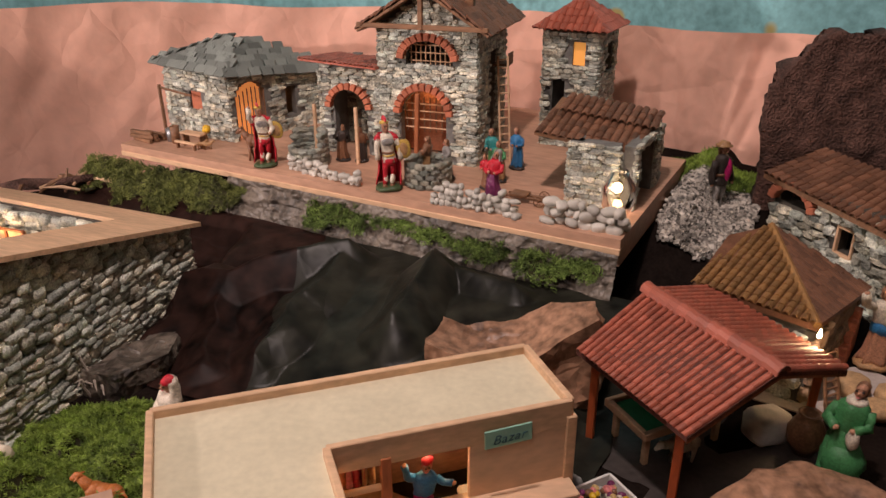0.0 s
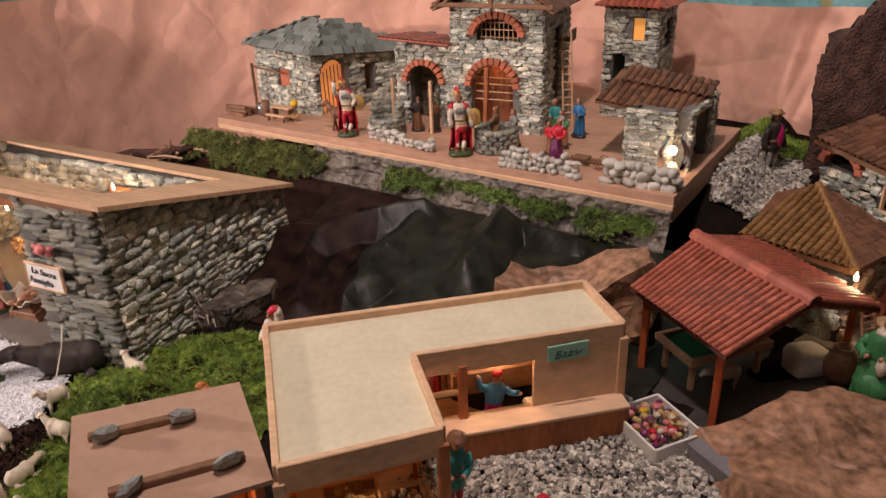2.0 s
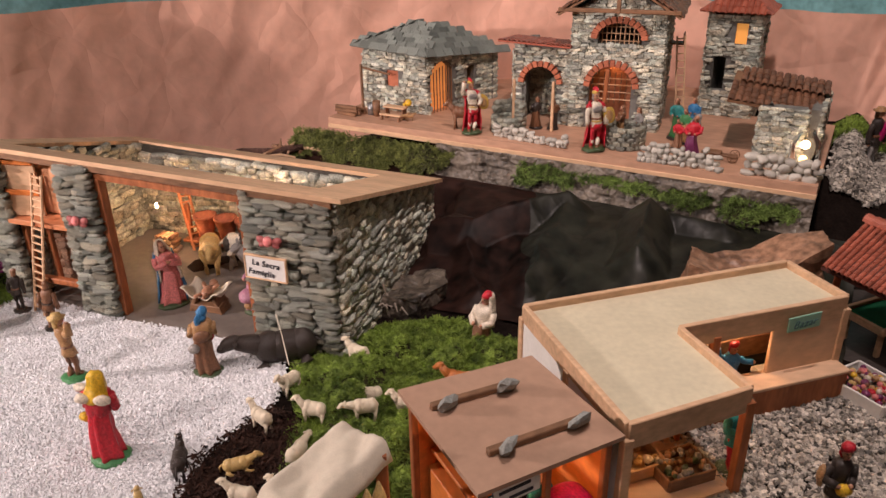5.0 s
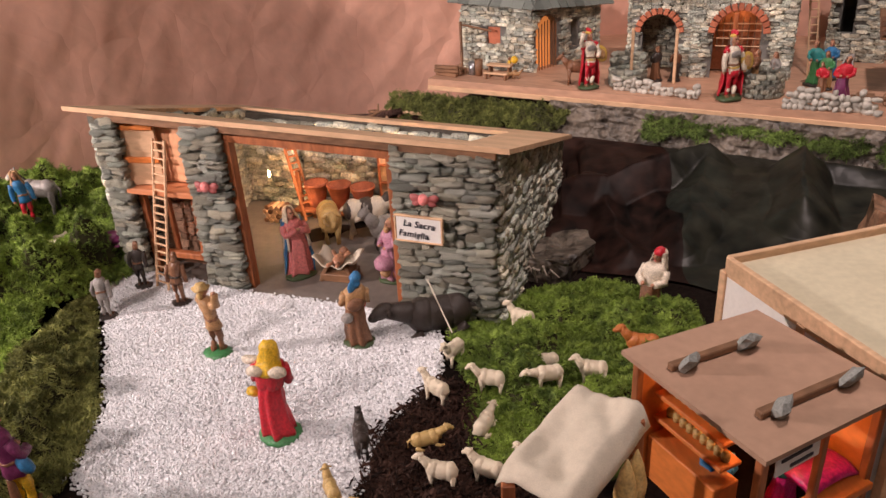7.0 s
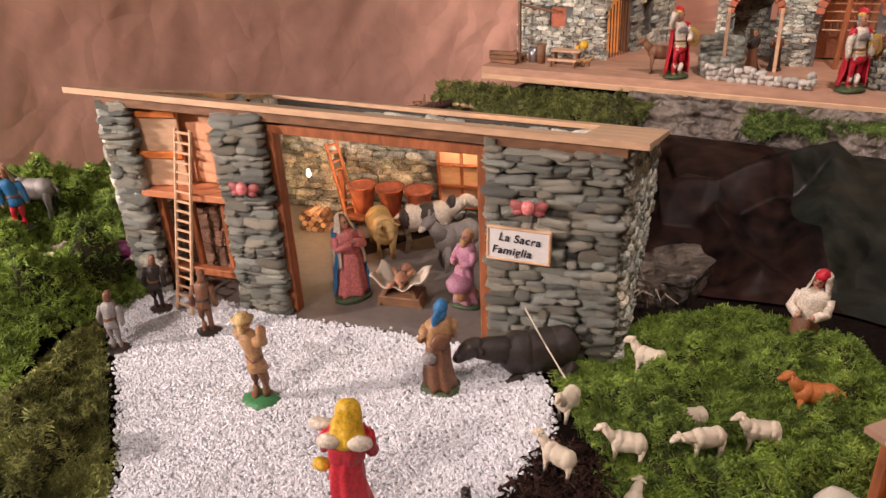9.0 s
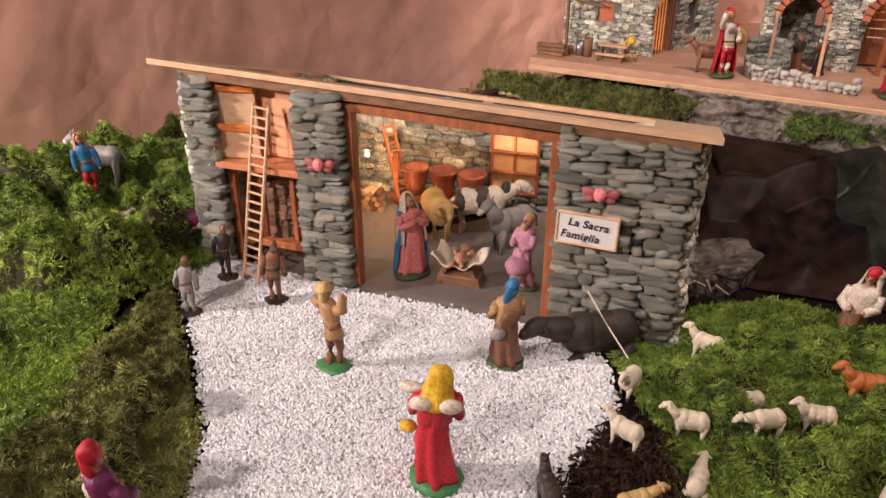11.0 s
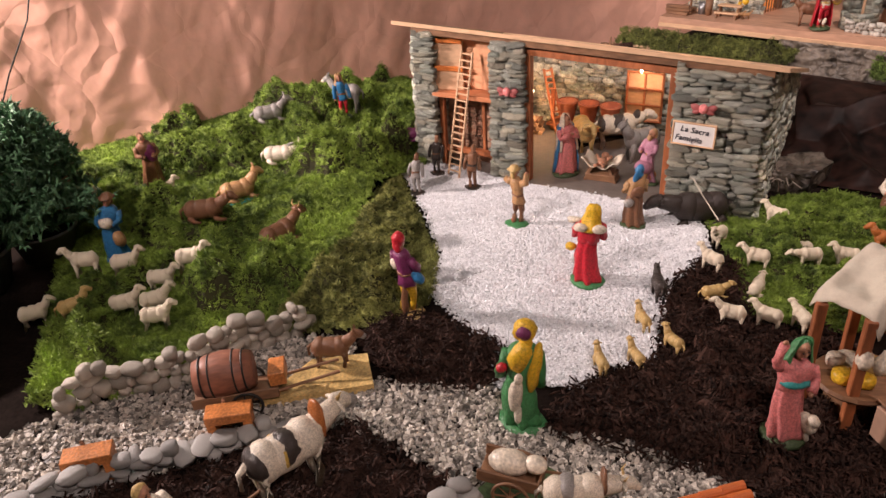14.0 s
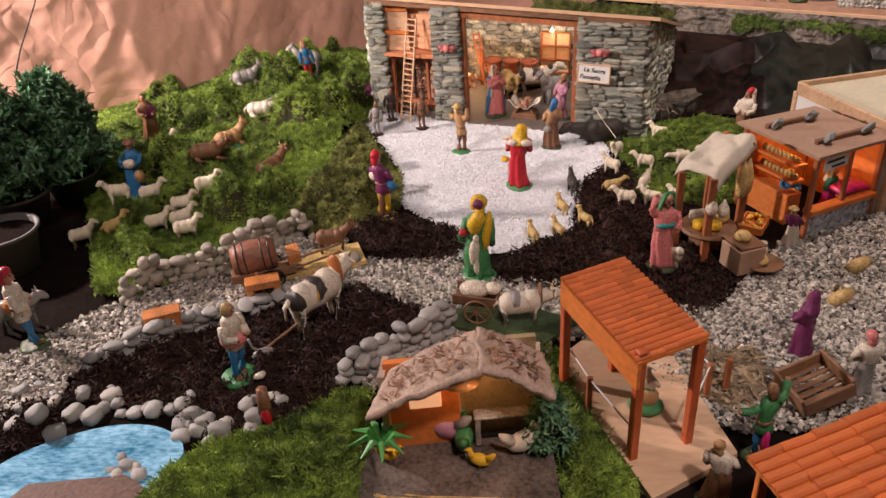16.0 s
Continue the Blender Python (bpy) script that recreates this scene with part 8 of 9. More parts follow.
for x, y, r in ((-1.309, 0.078, 25), (-1.184, 0.161, 20)):
    ob = thing("brick_trough", pose(x, y, gz(x, y) + 0.012, 0, 0, r), "small orange brick trough beside the field wall", "trough", "brick troughs")
    part("top", Acc().box((0.052, 0.026, 0.012), (0, 0, 0.026)), P["orange"], ob)
    part("side", Acc().box((0.010, 0.026, 0.026), (-0.02, 0, 0.010)), P["orange"], ob)
    part("side", Acc().box((0.010, 0.026, 0.026), (0.02, 0, 0.010)), P["orange"], ob)
    figure(x - 0.012, y + 0.012, r, 0.042, "tiny brown painted figure behind a brick trough", robe="tan", top="brown", head="brown", base=None, z=gz(x, y) + 0.006, group="tiny figures at the troughs")
pl = thing("plough", pose(-1.144, 0.010, -0.022, 0, 0, 35), "little grey plough standing in the dark field", "plough")
part("share", Acc().blob((0.016, 0.005, 0.008), (0, 0, 0.006)), P["grey"], pl, smooth=True)
part("handle", Acc().tube([(0, 0, 0.008), (-0.012, 0, 0.020), (-0.016, 0, 0.036)], 0.002), P["grey"], pl)
part("beam", Acc().tube([(0, 0, 0.010), (0.06, 0.02, 0.018)], 0.0018), M_BROWNWOOD, pl)
whole("red_flower_post", Acc().tube([(0, 0, 0), (0.002, 0, 0.05)], [0.010, 0.007], 8, 0).blob((0.007, 0.004, 0.012), (0.004, -0.008, 0.012), mi=1), [P["brown"], P["red"]], pose(-1.110, -0.105, -0.03), "short brown stump with a red patch by the pond", "stump", smooth=True)

# ---- potted conifers at the left ----
def needles(n, h, r, seed):
    rs = np.random.RandomState(seed)
    acc = Acc()
    acc.tube([(0, 0, 0), (0.004, 0, h * 0.5), (0, 0, h * 0.95)], [0.006, 0.004, 0.0015], 6, 0)
    t = rs.beta(1.1, 1.3, n)
    a = rs.uniform(0, 2 * np.pi, n)
    lob = 1 + 0.35 * np.sin(a * 3 + t * 9) + 0.2 * np.sin(a * 7 - t * 20)
    rad = r * np.sqrt(rs.uniform(0.15, 1, n)) * (1.08 - 0.85 * t) * lob * np.where(t < 0.12, 0.6, 1)
    pl = np.stack([rad * np.cos(a), rad * np.sin(a), h * (0.06 + 0.94 * t)], 1)
    scatter(acc, TUFT, pl, rs.uniform(0.009, 0.018, n), rs, 0.6, 1.2, 1)
    for k in range(26):
        tt, aa = rs.uniform(0.1, 0.8), rs.uniform(0, 6.28)
        rr_ = r * (1.0 - 0.85 * tt)
        acc.tube([(0, 0, h * tt * 0.9), (rr_ * 0.9 * math.cos(aa), rr_ * 0.9 * math.sin(aa), h * (tt + 0.1))], [0.0025, 0.001], 4, 0)
    return acc


M_CONIFER = mat("conifer_green", (0.10, 0.21, 0.105), 0.6, 0.4, 30, 0.2, island=0.45)
M_POT = mat("grey_plastic_pot", (0.11, 0.105, 0.10), 0.55, 0.15, 20, 0.1)
for k, (x, y, z, r, h, pr) in enumerate(((-1.655, 0.505, 0.038, 0.080, 0.20, 0.052), (-1.712, 0.408, 0.045, 0.100, 0.215, 0.062), (-1.655, 0.265, 0.043, 0.0, 0.0, 0.060), (-1.70, 0.60, 0.03, 0.06, 0.16, 0.04))):
    hp_ = z - gz(x, y)
    pot = thing("plant_pot", pose(x, y, gz(x, y) + 0.001), "grey plastic pot with a bushy green conifer" if h else "grey plastic pot filled with dark earth", "potted plant", "pots at the table's edge")
    part("pot", Acc().lathe([(0.001, 0), (pr * 0.72, 0), (pr * 0.98, hp_ * 0.93), (pr * 1.05, hp_ * 0.93), (pr * 1.06, hp_), (pr * 0.97, hp_), (pr * 0.92, hp_ * 0.85), (0.001, hp_ * 0.84)], n=28), M_POT, pot, smooth=True)
    part("earth", Acc().lathe([(pr * 0.92, hp_ * 0.86), (pr * 0.5, hp_ * 0.88), (0.001, hp_ * 0.9)], n=20), M_GROUND, pot)
    if h:
        part("conifer", needles(2600, h, r * 1.15, 70 + k), [M_BROWNWOOD, M_CONIFER], pot, "bushy dark green conifer", m=pose(0, 0, hp_ * 0.85))

# ---- shop goods ----
def crate(x, y, z, rz, sx, sy, sz, cols, label, mt=M_PINE, seed=1, n=26):
    rr = random.Random(seed)
    ob = thing("goods_crate", pose(x, y, z, 0, 0, rz), label, "crate")
    part("bottom", Acc().box((sx, sy, 0.003), (0, 0, 0.0015)), mt, ob)
    for px, py, ax, ay in ((0, sy / 2, sx, 0.003), (0, -sy / 2, sx, 0.003), (sx / 2, 0, 0.003, sy), (-sx / 2, 0, 0.003, sy)):
        part("side", Acc().box((ax, ay, sz), (px, py, sz / 2)), mt, ob)
    for k in range(n):
        r = rr.uniform(0.0030, 0.0050)
        q = ob.matrix_world @ Vector((rr.uniform(-.42, .42) * sx, rr.uniform(-.40, .40) * sy, sz * 0.75 + rr.uniform(0, 0.006)))
        whole("fruit", Acc().blob((r, r * rr.uniform(0.8, 1.3), r * 0.9), (0, 0, 0)), P[rr.choice(cols)], pose(*q, 0, 0, rr.uniform(0, 90)), "small round painted fruit lying in a crate", "fruit", "fruit in crates", smooth=True)
    return ob


crate(0.162, 0.579, 0.005, 28, 0.066, 0.080, 0.024, ["pink", "straw", "white", "purple", "brown", "tan", "red", "yellow"], "white box heaped with red and yellow painted fruit", M_WHITE, 1, 90)
crate(-0.118, 0.440, 0.009, 20, 0.060, 0.045, 0.016, ["base", "tan", "grey", "brown"], "slatted wooden crate full of brown and green fruit", M_BROWNWOOD, 2, 44)
crate(-0.165, 0.450, 0.010, 20, 0.055, 0.040, 0.016, ["straw", "tan", "white"], "wooden crate of pale loaves inside the shop", M_PINE, 3, 14)
crate(-0.412, 0.330, -0.012, 60, 0.050, 0.036, 0.014, ["yellow", "gold", "orange"], "orange crate of yellow fruit before the stall", M_ORANGE, 4, 22)
rr = random.Random(12)
for k in range(26):
    p = front(0.20 + 0.45 * (k % 13) / 12, -0.055 - 0.016 * (k // 13))
    r = rr.uniform(0.005, 0.008)
    whole("shop_ware", Acc().blob((r, r, r * rr.uniform(0.7, 1.1)), (0, 0, 0)) if k % 3 else Acc().box((r * 2.2, r * 1.6, r * 1.8), (0, 0, 0), (0, 0, rr.uniform(0, 60))), P[rr.choice(["red", "yellow", "white", "orange", "straw", "pink"])], pose(p.x, p.y, 0.0785 + r * 0.8), "small colourful ware on the shop's shelf", "ware", "wares on the shelf", smooth=bool(k % 3))
for k in range(5):
    p = front(0.03 + 0.035 * k, -0.030)
    whole("hanging_cloth", Acc().sheet(lambda a_, b_: (0.012 * (a_ - 0.5), 0.003 * math.sin(a_ * 8 + k), -0.036 * b_ - 0.004), 6, 4, 0.002), P[("red", "orange", "pink", "red", "tan")[k]], pose(p.x, p.y, 0.106, 0, 0, BROT), "small red garment hanging inside the shop", "garment", "hanging garments", smooth=True)
p = front(0.62, -0.01)
whole("white_cloth", Acc().box((0.04, 0.022, 0.010), (0, 0, 0.005), b=0.003), M_FABRIC, pose(p.x, p.y, 0.0387, 0, 0, BROT), "folded white cloth lying on the shop counter", "cloth")
inn = Acc()
strip(inn, (-0.232, 0.445), (-0.100, 0.500), 0.045, 0.050, 0.04)
whole("shop_table", inn.box((0.006, 0.006, 0.06), (-0.225, 0.447, 0.017)).box((0.006, 0.006, 0.06), (-0.105, 0.498, 0.017)), M_ORANGE, Matrix(), "orange wooden table inside the shop", "table")
for k in range(9):
    q = Vector(SI[1]).lerp(Vector(SI[0]), 0.4 + 0.06 * k) + Vector((0.026, 0.015))
    for z in (0.0575, 0.0855):
        whole("jar", Acc().lathe([(0.001, 0), (0.0042, 0), (0.0045, 0.006), (0.002, 0.009), (0.001, 0.009)], n=8), P[("white", "yellow", "straw")[int(z * 100) % 3]], pose(q.x, q.y, z), "tiny pale jar on the stall shelf", "jar", "jars on the stall", smooth=True)
whole("magenta_cloth_table", Acc().sheet(lambda p_, q_: (-0.03 + 0.06 * p_, -0.02 + 0.04 * q_, 0.012 - 0.006 * (abs(2 * p_ - 1) ** 3 + abs(2 * q_ - 1) ** 3)), 12, 8, 0.010), P["magenta"], pose(-0.262, 0.365, 0.038, 0, 0, 28), "magenta cloth spread over the stall's counter", "cloth", smooth=True)
bxx = thing("cardboard_box", pose(-0.458, 0.226, -0.022, 0, 0, 22), "brown cardboard box serving as a bread table", "box")
part("body", Acc().box((0.045, 0.045, 0.040), (0, 0, 0.020)), M_CARD, bxx)
part("flap", Acc().box((0.048, 0.048, 0.003), (0.004, 0.004, 0.0418), (0, 6, 0)), M_BROWNWOOD, bxx)
for x, y, z in ((-0.460, 0.230, 0.0255), (-0.432, 0.222, -0.012)):
    whole("bread_loaf", Acc().lathe([(0.001, 0), (0.012, 0), (0.013, 0.004), (0.009, 0.010), (0.001, 0.012)], n=14), P["straw"], pose(x, y, z), "round pale bread loaf", "bread", "bread loaves", smooth=True)
whole("serving_tray", Acc().lathe([(0.001, 0), (0.026, 0), (0.030, 0.004), (0.027, 0.004), (0.024, 0.002), (0.001, 0.002)], n=20), M_BROWNWOOD, pose(-0.428, 0.222, -0.016), "round brown wooden tray on the ground", "tray", smooth=True)
for x, y in ((-0.43, 0.275), (-0.415, 0.265)):
    whole("white_jug", Acc().lathe([(0.001, 0), (0.006, 0), (0.009, 0.008), (0.007, 0.016), (0.004, 0.019), (0.006, 0.023), (0.001, 0.023)], n=12), P["white"], pose(x, y, gz(x, y)+0.004), "small white jug standing by the stall", "jug", "jugs", smooth=True)
cr = thing("wooden_crate", pose(-0.451, -0.069, -0.012, 0, -18, 15), "open brown slatted crate lying tilted on the gravel", "crate")
for k in range(6):
    part("slat", Acc().box((0.062, 0.007, 0.003), (0, -0.026 + 0.0105 * k, 0.006)), M_BROWNWOOD, cr)
for s in (-1, 1):
    part("side", Acc().box((0.004, 0.062, 0.026), (0.031 * s, 0, 0.014)), M_BROWNWOOD, cr)
    part("end", Acc().box((0.062, 0.004, 0.020), (0, 0.030 * s, 0.012)), M_BROWNWOOD, cr)
for x, y in ((-0.345, 0.132), (-0.294, 0.206)):
    whole("straw_roll", Acc().tube([(-0.02, 0, 0.008), (0, 0, 0.010), (0.022, 0.004, 0.008)], [0.009, 0.011, 0.008], 9).box((0.03, 0.02, 0.006), (0.02, 0.018, 0.004), (0, 0, 20)), P["straw"], pose(x, y, gz(x, y) + 0.002, 0, 0, 30), "pale straw bundle lying on the gravel", "straw bundle", "straw bundles", smooth=True)
tr = thing("grey_trough", pose(0.213, 0.478, -0.012, 0, 0, -63), "shallow grey rectangular trough beside the mound", "trough")
part("bottom", Acc().box((0.075, 0.026, 0.003), (0, 0, 0.0015)), P["grey"], tr)
for px, py, ax, ay in ((0, 0.013, 0.075, 0.003), (0, -0.013, 0.075, 0.003), (0.0375, 0, 0.003, 0.026), (-0.0375, 0, 0.003, 0.026)):
    part("side", Acc().box((ax, ay, 0.016), (px, py, 0.008)), P["grey"], tr)
whole("wool_bale", Acc().add(shaped_ball(3, 14, 9, 0.5, 0.06), Matrix.Diagonal((0.052, 0.040, 0.040, 1))), mat("white_fleece", (0.84, 0.80, 0.76), 0.9, 0.1, 140, 0.6), pose(0.372, 0.715, 0.024, 0, 6, 20), "fluffy white block of wool lying under the pavilion", "wool bale", smooth=True)
beast(0.262, 0.672, 200, 0.036, "white painted pig-like animal under the pavilion", "white", "animal_figurine", 0.5, 5, cat="animal figurine", z=0.0075, body=(0.5, 0.26, 0.28))

# ---- poultry, palm and small tree before the clay hut ----
def bird(x, y, rz, s, body, label, comb="red", tailc=None, name="bird_figurine"):
    a = Acc()
    a.blob((0.5, 0.3, 0.3), (0, 0, 0.42), (0, -10, 0), c(body), BALLS).tube([(0.32, 0, 0.5), (0.45, 0, 0.75), (0.48, 0, 0.9)], [0.2, 0.13, 0.11], 8, c(body)).blob((0.15, 0.12, 0.13), (0.5, 0, 0.93), mi=c(body)).blob((0.09, 0.04, 0.04), (0.66, 0, 0.9), mi=c("gold"))
    a.tube([(-0.35, 0, 0.5), (-0.6, 0, 0.75), (-0.72, 0, 0.9)], [0.2, 0.14, 0.04], 7, c(tailc or body))
    if comb:
        a.blob((0.09, 0.03, 0.07), (0.5, 0, 1.06), mi=c(comb))
    for k in (-1, 1):
        a.tube([(0.0, 0.1 * k, 0.25), (0.02, 0.1 * k, 0)], [0.05, 0.035], 5, c("gold"))
    return finish(name, a, pose(x, y, -0.0255, 0, 0, rz) @ Matrix.Diagonal((s, s, s, 1)), label, "bird figurine", "poultry by the clay hut")


bird(-0.886, -0.137, 165, 0.044, "lilac", "grey-violet painted hen with a long tail beside the hut", tailc="grey")
bird(-0.864, -0.152, 90, 0.036, "green", "green painted drake beside the hut", None)
bird(-0.947, -0.173, 0, 0.022, "yellow", "yellow painted duckling on the dark slab", None)
bird(-0.845, -0.181, 170, 0.024, "yellow", "yellow painted duckling on the dark slab", None)
bird(-0.798, -0.158, 20, 0.038, "white", "white painted hen with a red head", "red")
M_PALM = mat("bright_green_plastic", (0.10, 0.36, 0.10), 0.35, 0.2, 40, 0.1)
pm = thing("palm_plant", pose(-0.954, -0.175, -0.026), "small green plastic palm plant beside the hut", "plant")
for k in range(9):
    t = 2 * math.pi * k / 9
    part("leaf", Acc().tube([(0, 0, 0.022), (0.016 * math.cos(t), 0.016 * math.sin(t), 0.042), (0.036 * math.cos(t), 0.036 * math.sin(t), 0.036)], [0.002, 0.0042, 0.0008], 5), M_PALM, pm)
part("stem", Acc().tube([(0, 0, 0), (0, 0, 0.02)], 0.0025), P["green"], pm)
ct = thing("small_conifer", pose(-0.770, -0.145, -0.03), "small dark green toy conifer beside the clay hut", "tree")
part("foliage", needles(420, 0.07, 0.022, 77), [M_BROWNWOOD, M_CONIFER], ct)
a = Acc()
for k in range(120):
    rr_ = random.Random(k)
    a.tube([(-0.96 + 0.19 * rr_.random(), -0.285 + 0.06 * rr_.random(), -0.024), (-0.96 + 0.19 * rr_.random(), -0.285 + 0.06 * rr_.random(), -0.0225)], 0.0009, 4)
tagged(whole("straw_litter", a, P["straw"], Matrix(), "scattered pale straw on the brown base slab", "straw"), kind="stuff")

# ---- small things on the platform ----
ln = thing("glass_lantern", PLAT @ pose(0.975, 0.095, 0.0), "glass jar with a glowing lamp in the stone shelter", "lantern")
gm = bpy.data.materials.new("clear_glass")
gm.use_nodes = True
gb = gm.node_tree.nodes["Principled BSDF"]
gb.inputs["Transmission Weight"].default_value, gb.inputs["Roughness"].default_value, gb.inputs["Base Color"].default_value = 1.0, 0.05, (0.95, 0.93, 0.9, 1)
jar = part("jar", Acc().lathe([(0.001, 0.004), (0.018, 0.004), (0.024, 0.02), (0.024, 0.045), (0.014, 0.060), (0.012, 0.068), (0.0135, 0.068), (0.016, 0.060), (0.0255, 0.046), (0.0255, 0.019), (0.019, 0.002), (0.001, 0.002)], n=20), gm, ln, smooth=True)
jar.visible_shadow = False
part("lamp", Acc().lathe([(0.001, 0.010), (0.006, 0.010), (0.008, 0.015), (0.005, 0.021), (0.001, 0.022)], n=12), glow("lantern_glow", (1.0, 0.66, 0.32), 3.0), ln, "glowing lamp", smooth=True)
q = PLAT @ Vector((0.975, 0.085, 0.045))
lamp("lantern_light", "POINT", 0.05, (1.0, 0.66, 0.36), pose(*q), 0.01)
ww = thing("wood_stack", on_plat(0.030, 0.040), "stack of dark wooden planks on the platform's corner", "wood stack")
for k in range(7):
    part("plank", Acc().box((0.055, 0.008, 0.007), ((k % 3) * 0.004, (k % 3) * 0.012 - 0.01, 0.0045 + 0.0075 * (k // 3)), (0, 0, 6 * (k % 4) - 8)), M_BROWNWOOD, ww)
for u, v, r, h, mt, lab in ((0.095, 0.055, 0.009, 0.034, M_BROWNWOOD, "tall brown wooden churn on the platform"), (0.078, 0.06, 0.010, 0.026, mat("zinc_bucket", (0.32, 0.33, 0.34), 0.35, 0.15, 40, 0.1, metal=0.8), "grey zinc bucket on the platform")):
    whole("bucket", Acc().lathe([(0.001, 0), (r * 0.85, 0), (r, h), (r * 0.85, h), (r * 0.7, h * 0.2), (0.001, h * 0.2)], n=16), mt, on_plat(u, v, 0.0005), lab, "bucket", smooth=True)
bt = thing("bench_table", on_plat(0.145, 0.055), "small pale wooden table with a bench on the platform", "table")
part("top", Acc().box((0.055, 0.020, 0.004), (0, 0, 0.026)), M_PINE, bt)
part("bench", Acc().box((0.055, 0.008, 0.004), (0, -0.022, 0.013)), M_PINE, bt)
for x in (-0.022, 0.022):
    part("leg", Acc().box((0.004, 0.016, 0.026), (x, 0, 0.0125)), M_BROWNWOOD, bt)
    part("bench_leg", Acc().box((0.004, 0.007, 0.012), (x, -0.022, 0.006)), M_BROWNWOOD, bt)
for u, v in ((0.172, 0.045), (0.185, 0.05)):
    q = PLAT @ Vector((u, v, 0))
    beast(q.x, q.y, 10, 0.016, "tiny tan painted goat beside the table", "tan", "goat_figurine", 0.45, 45, cat="goat figurine", z=0.1455, group="tiny goats")
q = PLAT @ Vector((0.175, 0.062, 0.033))
whole("melon", Acc().blob((0.008, 0.008, 0.008), (0, 0, 0.004)), P["yellow"], pose(*q), "yellow round melon beside the small table", "melon", smooth=True)
q = PLAT @ Vector((0.318, 0.045, 0.0))
beast(q.x, q.y, 170, 0.045, "brown painted horse behind the soldier", "brown", "horse_figurine", 0.6, 50, ears="up", cat="horse figurine", z=0.1455)
ladder(PLAT @ Vector((0.725, 0.240, 0)), PLAT @ Vector((0.703, 0.265, 0.185)), 0.018, 13, 0.002, M_PINE, "wooden ladder leaning on the stone house's side")
hw = thing("handcart", on_plat(0.835, 0.075), "small brown handcart with two wheels on the platform", "cart")
part("shaft", Acc().box((0.065, 0.004, 0.004), (0, -0.006, 0.010)).box((0.065, 0.004, 0.004), (0, 0.006, 0.010)), M_BROWNWOOD, hw)
part("bed", Acc().box((0.028, 0.022, 0.005), (-0.01, 0, 0.013)), M_BROWNWOOD, hw)
for s in (-1, 1):
    wheel(hw, pose(0.026, 0.013 * s, 0.0095, 90, 0, 0), 0.0085, 6)
part("room_wall", Acc().box((0.165, 0.004, 0.15), ((HW0 + HW1) / 2, 0.060, 0.078)), mat("lit_inner_wall", (0.42, 0.17, 0.09), 0.8, 0.25, 40, 0.2), house, "red-brown inner wall")
part("balcony", Acc().box((0.03, 0.03, 0.004), (0.315, 0.10, 0.165)).box((0.003, 0.03, 0.02), (0.329, 0.10, 0.176)), M_BROWNWOOD, house)

# ---- roots, twigs, a cable ----
rr = random.Random(21)
tw = thing("twig_heap", Matrix(), "heap of pale dry twigs behind the platform's corner", "twigs")
for k in range(16):
    p = Vector((-0.735 + rr.gauss(0, 0.055), 1.435 + rr.gauss(0, 0.025), 0.068 + rr.random() * 0.012))
    d = Vector((rr.gauss(0, 0.028), rr.gauss(0, 0.014), rr.gauss(0.002, 0.006)))
    part("twig", Acc().tube([p - d, p + Vector((0, 0, 0.004)), p + d], [0.003, 0.004, 0.0015], 5), M_BROWNWOOD if k % 3 else M_PINE, tw)
whole("root_log", Acc().tube([(-0.90, 1.42, 0.062), (-0.84, 1.43, 0.070), (-0.77, 1.425, 0.072), (-0.70, 1.435, 0.082)], [0.008, 0.012, 0.011, 0.007], 9), M_BARK, Matrix(), "dark gnarled root lying behind the stable", "root", smooth=True)
whole("hanging_cable", Acc().tube([(-1.86, 0.74, 0.16), (-1.845, 0.765, 0.21), (-1.80, 0.80, 0.30), (-1.77, 0.82, 0.40)], 0.0016, 6), M_DARK, Matrix(), "thin dark cable hanging before the backdrop", "cable")

whole("grey_plastic_box", Acc().box((0.075, 0.030, 0.026), (0, 0, 0.013), b=0.002), mat("grey_plastic", (0.20, 0.20, 0.21), 0.4, 0.1, 40, 0.05), pose(0.220, 0.517, 0.004, 0, 0, -58), "plain grey plastic box lying on the gravel", "box")

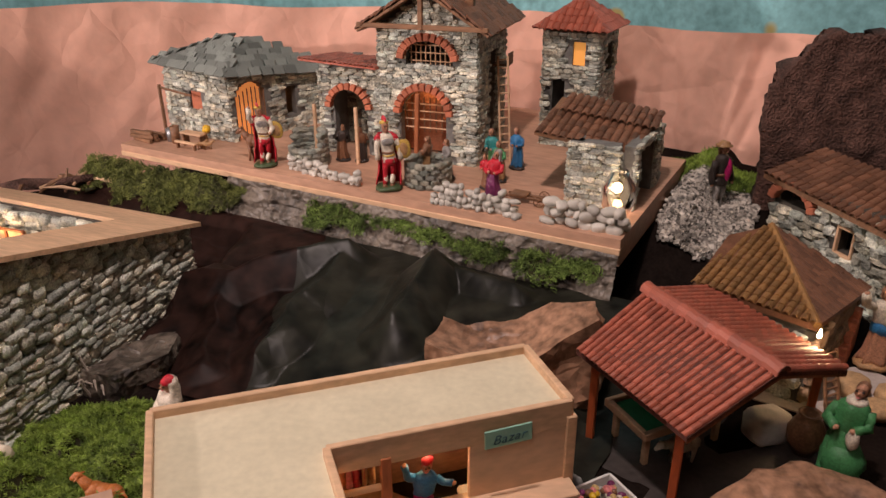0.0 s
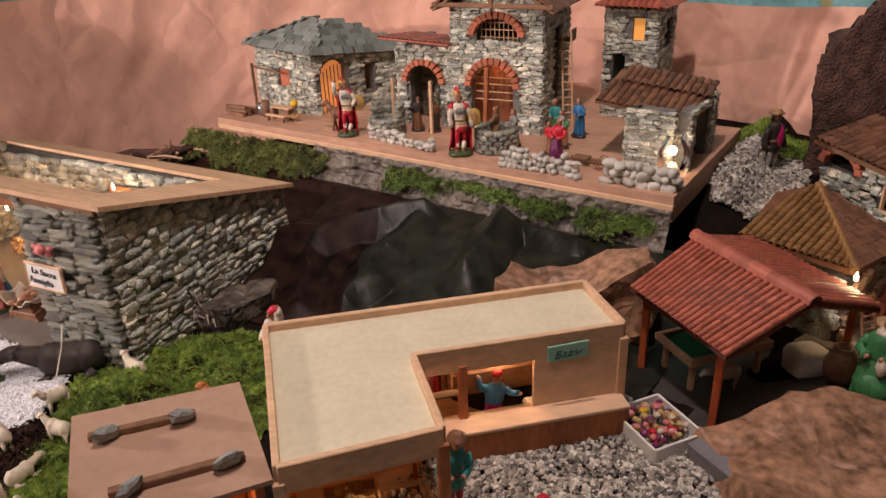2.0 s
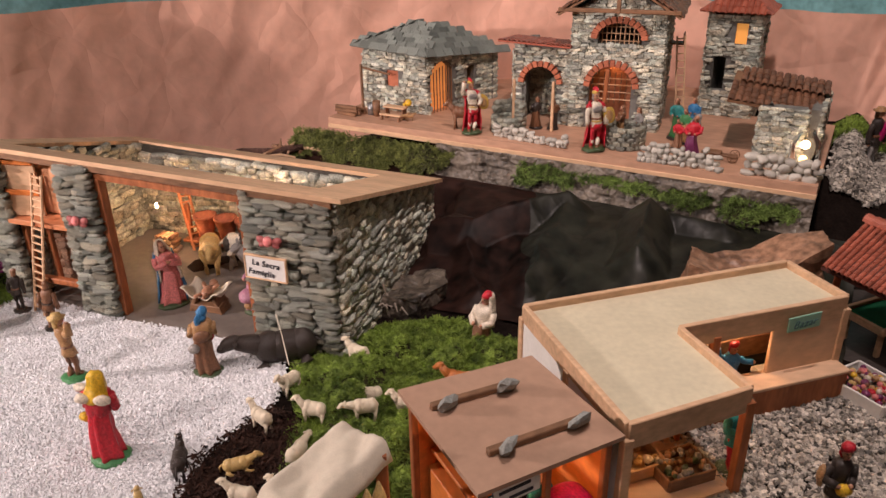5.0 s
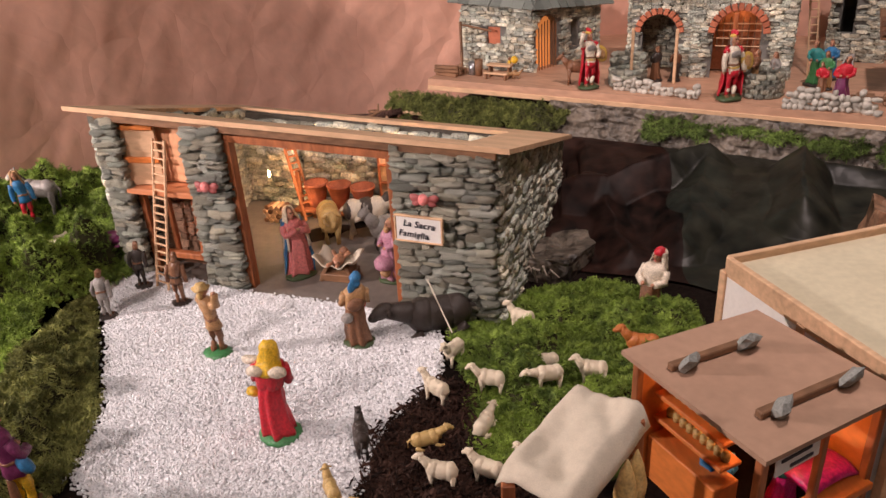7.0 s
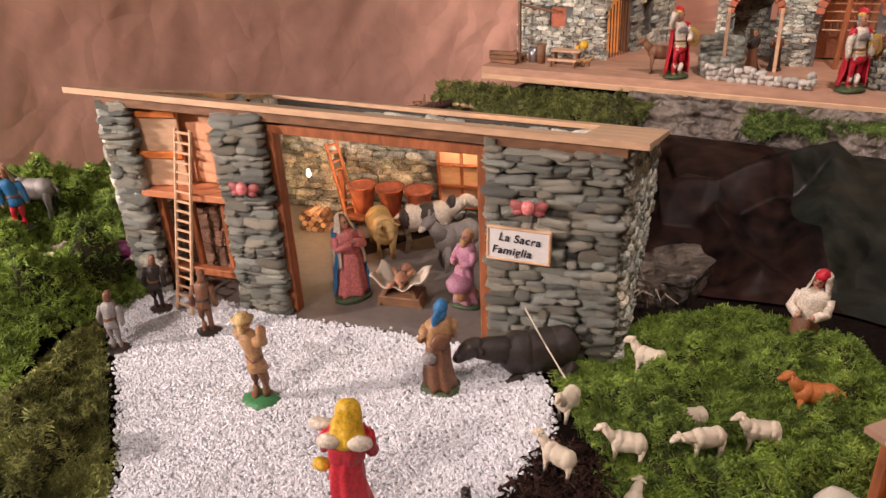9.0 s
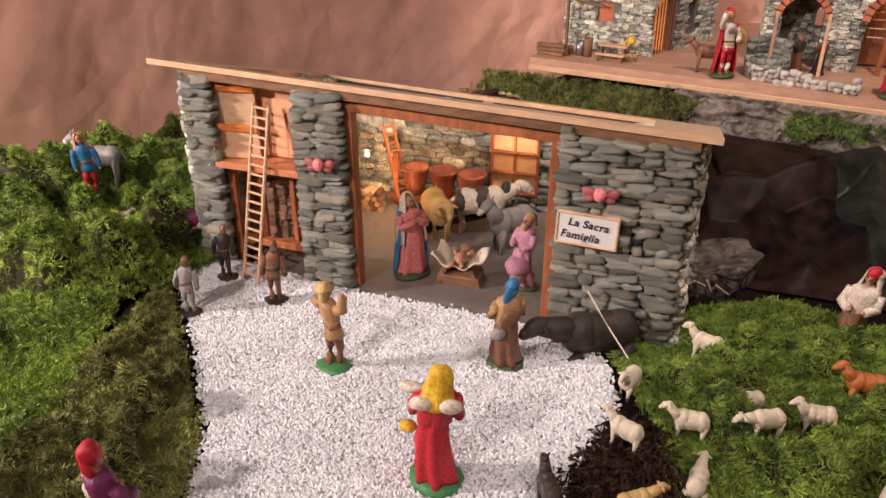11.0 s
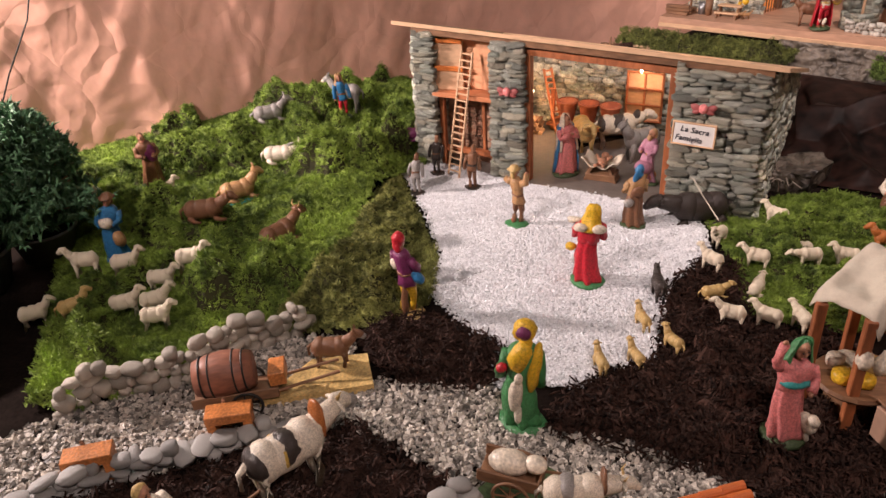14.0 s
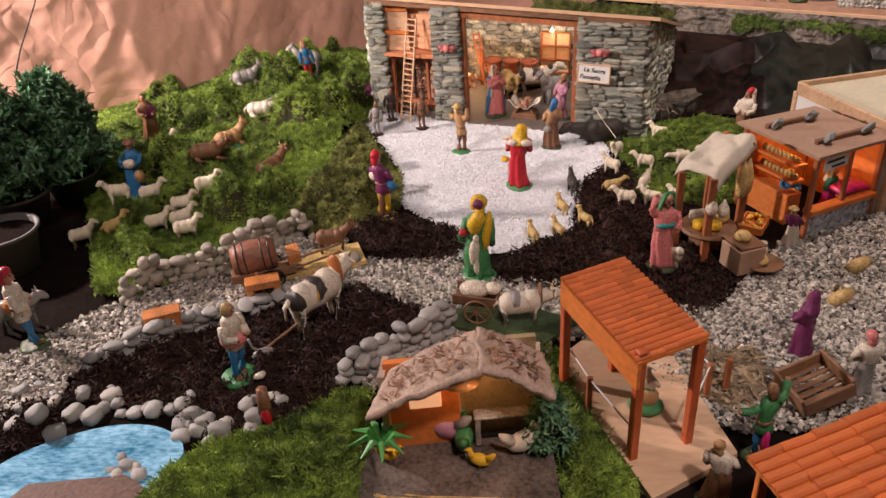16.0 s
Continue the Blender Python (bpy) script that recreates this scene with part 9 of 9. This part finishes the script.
# ---- behind the pavilion ----
whole("pale_yard_board", Acc().prism([(0.385, 0.788), (0.455, 0.842), (0.56, 0.86), (0.60, 0.80), (0.50, 0.735), (0.462, 0.742)], -0.02, 0.008), mat("pale_grey_board", (0.46, 0.40, 0.36), 0.7, 0.15, 20, 0.1), Matrix(), "pale grey board lying behind the pavilion", "board")
ladder(Vector((0.470, 0.757, 0.009)), Vector((0.462, 0.778, 0.085)), 0.020, 9, 0.0022, M_BROWNWOOD, "small brown ladder leaning behind the pavilion")
for x, y, r in ((0.512, 0.798, 0.022), (0.550, 0.775, 0.020), (0.520, 0.750, 0.018)):
    whole("wicker_basket", Acc().lathe([(0.001, 0.0), (r * 0.75, 0.0), (r, r * 0.5), (r * 0.9, r * 0.95), (r * 0.8, r), (r * 0.5, r * 1.12), (0.001, r * 1.15)], n=18, wave=0.02, lobes=9), mat("wicker_straw", (0.45, 0.29, 0.15), 0.7, 0.35, 120, 0.6), pose(x, y, 0.0085), "round straw-brown basket on the pale board", "basket", "baskets behind the pavilion", smooth=True)
whole("clay_jar", Acc().lathe([(0.001, 0), (0.012, 0), (0.020, 0.016), (0.021, 0.030), (0.014, 0.045), (0.010, 0.049), (0.013, 0.053), (0.008, 0.052), (0.001, 0.04)], n=20), P["brown"], pose(0.405, 0.690, 0.0065), "dark brown glazed jar beside the pavilion post", "jar", smooth=True)
st = thing("brick_steps", pose(0.505, 0.850, 0.0, 0, 0, 52), "narrow flight of terracotta brick steps by the brown-roofed house", "steps")
for k in range(6):
    part("step", Acc().box((0.016, 0.034, 0.012 * (k + 1)), (0.015 * k, 0, 0.006 * (k + 1)), b=0.0015), M_BRICK, st)

rr = random.Random(31)
rt = thing("dry_root_tuft", pose(-0.463, 0.840, -0.006), "small frayed tuft of pale dry root by the stable corner", "root")
M_ROOT = mat("pale_dry_root", (0.40, 0.34, 0.28), 0.8, 0.3, 80, 0.3)
for k in range(22):
    d = Vector((rr.gauss(0, 0.012), rr.gauss(0, 0.012), 0))
    part("fibre", Acc().tube([d * 0.4 + Vector((0, 0, -0.012)), d + Vector((0.002, 0, 0.010 + rr.random() * 0.010)), d * 1.8 + Vector((rr.gauss(0, 0.006), rr.gauss(0, 0.006), 0.006 + rr.random() * 0.022))], [0.0022, 0.0018, 0.0006], 5), M_ROOT, rt)
part("fibre", Acc().tube([(0, 0, 0.01), (-0.012, 0.004, 0.030), (-0.020, 0.006, 0.055), (-0.024, 0.008, 0.066)], [0.002, 0.0014, 0.0018, 0.0006], 6), M_ROOT, rt)
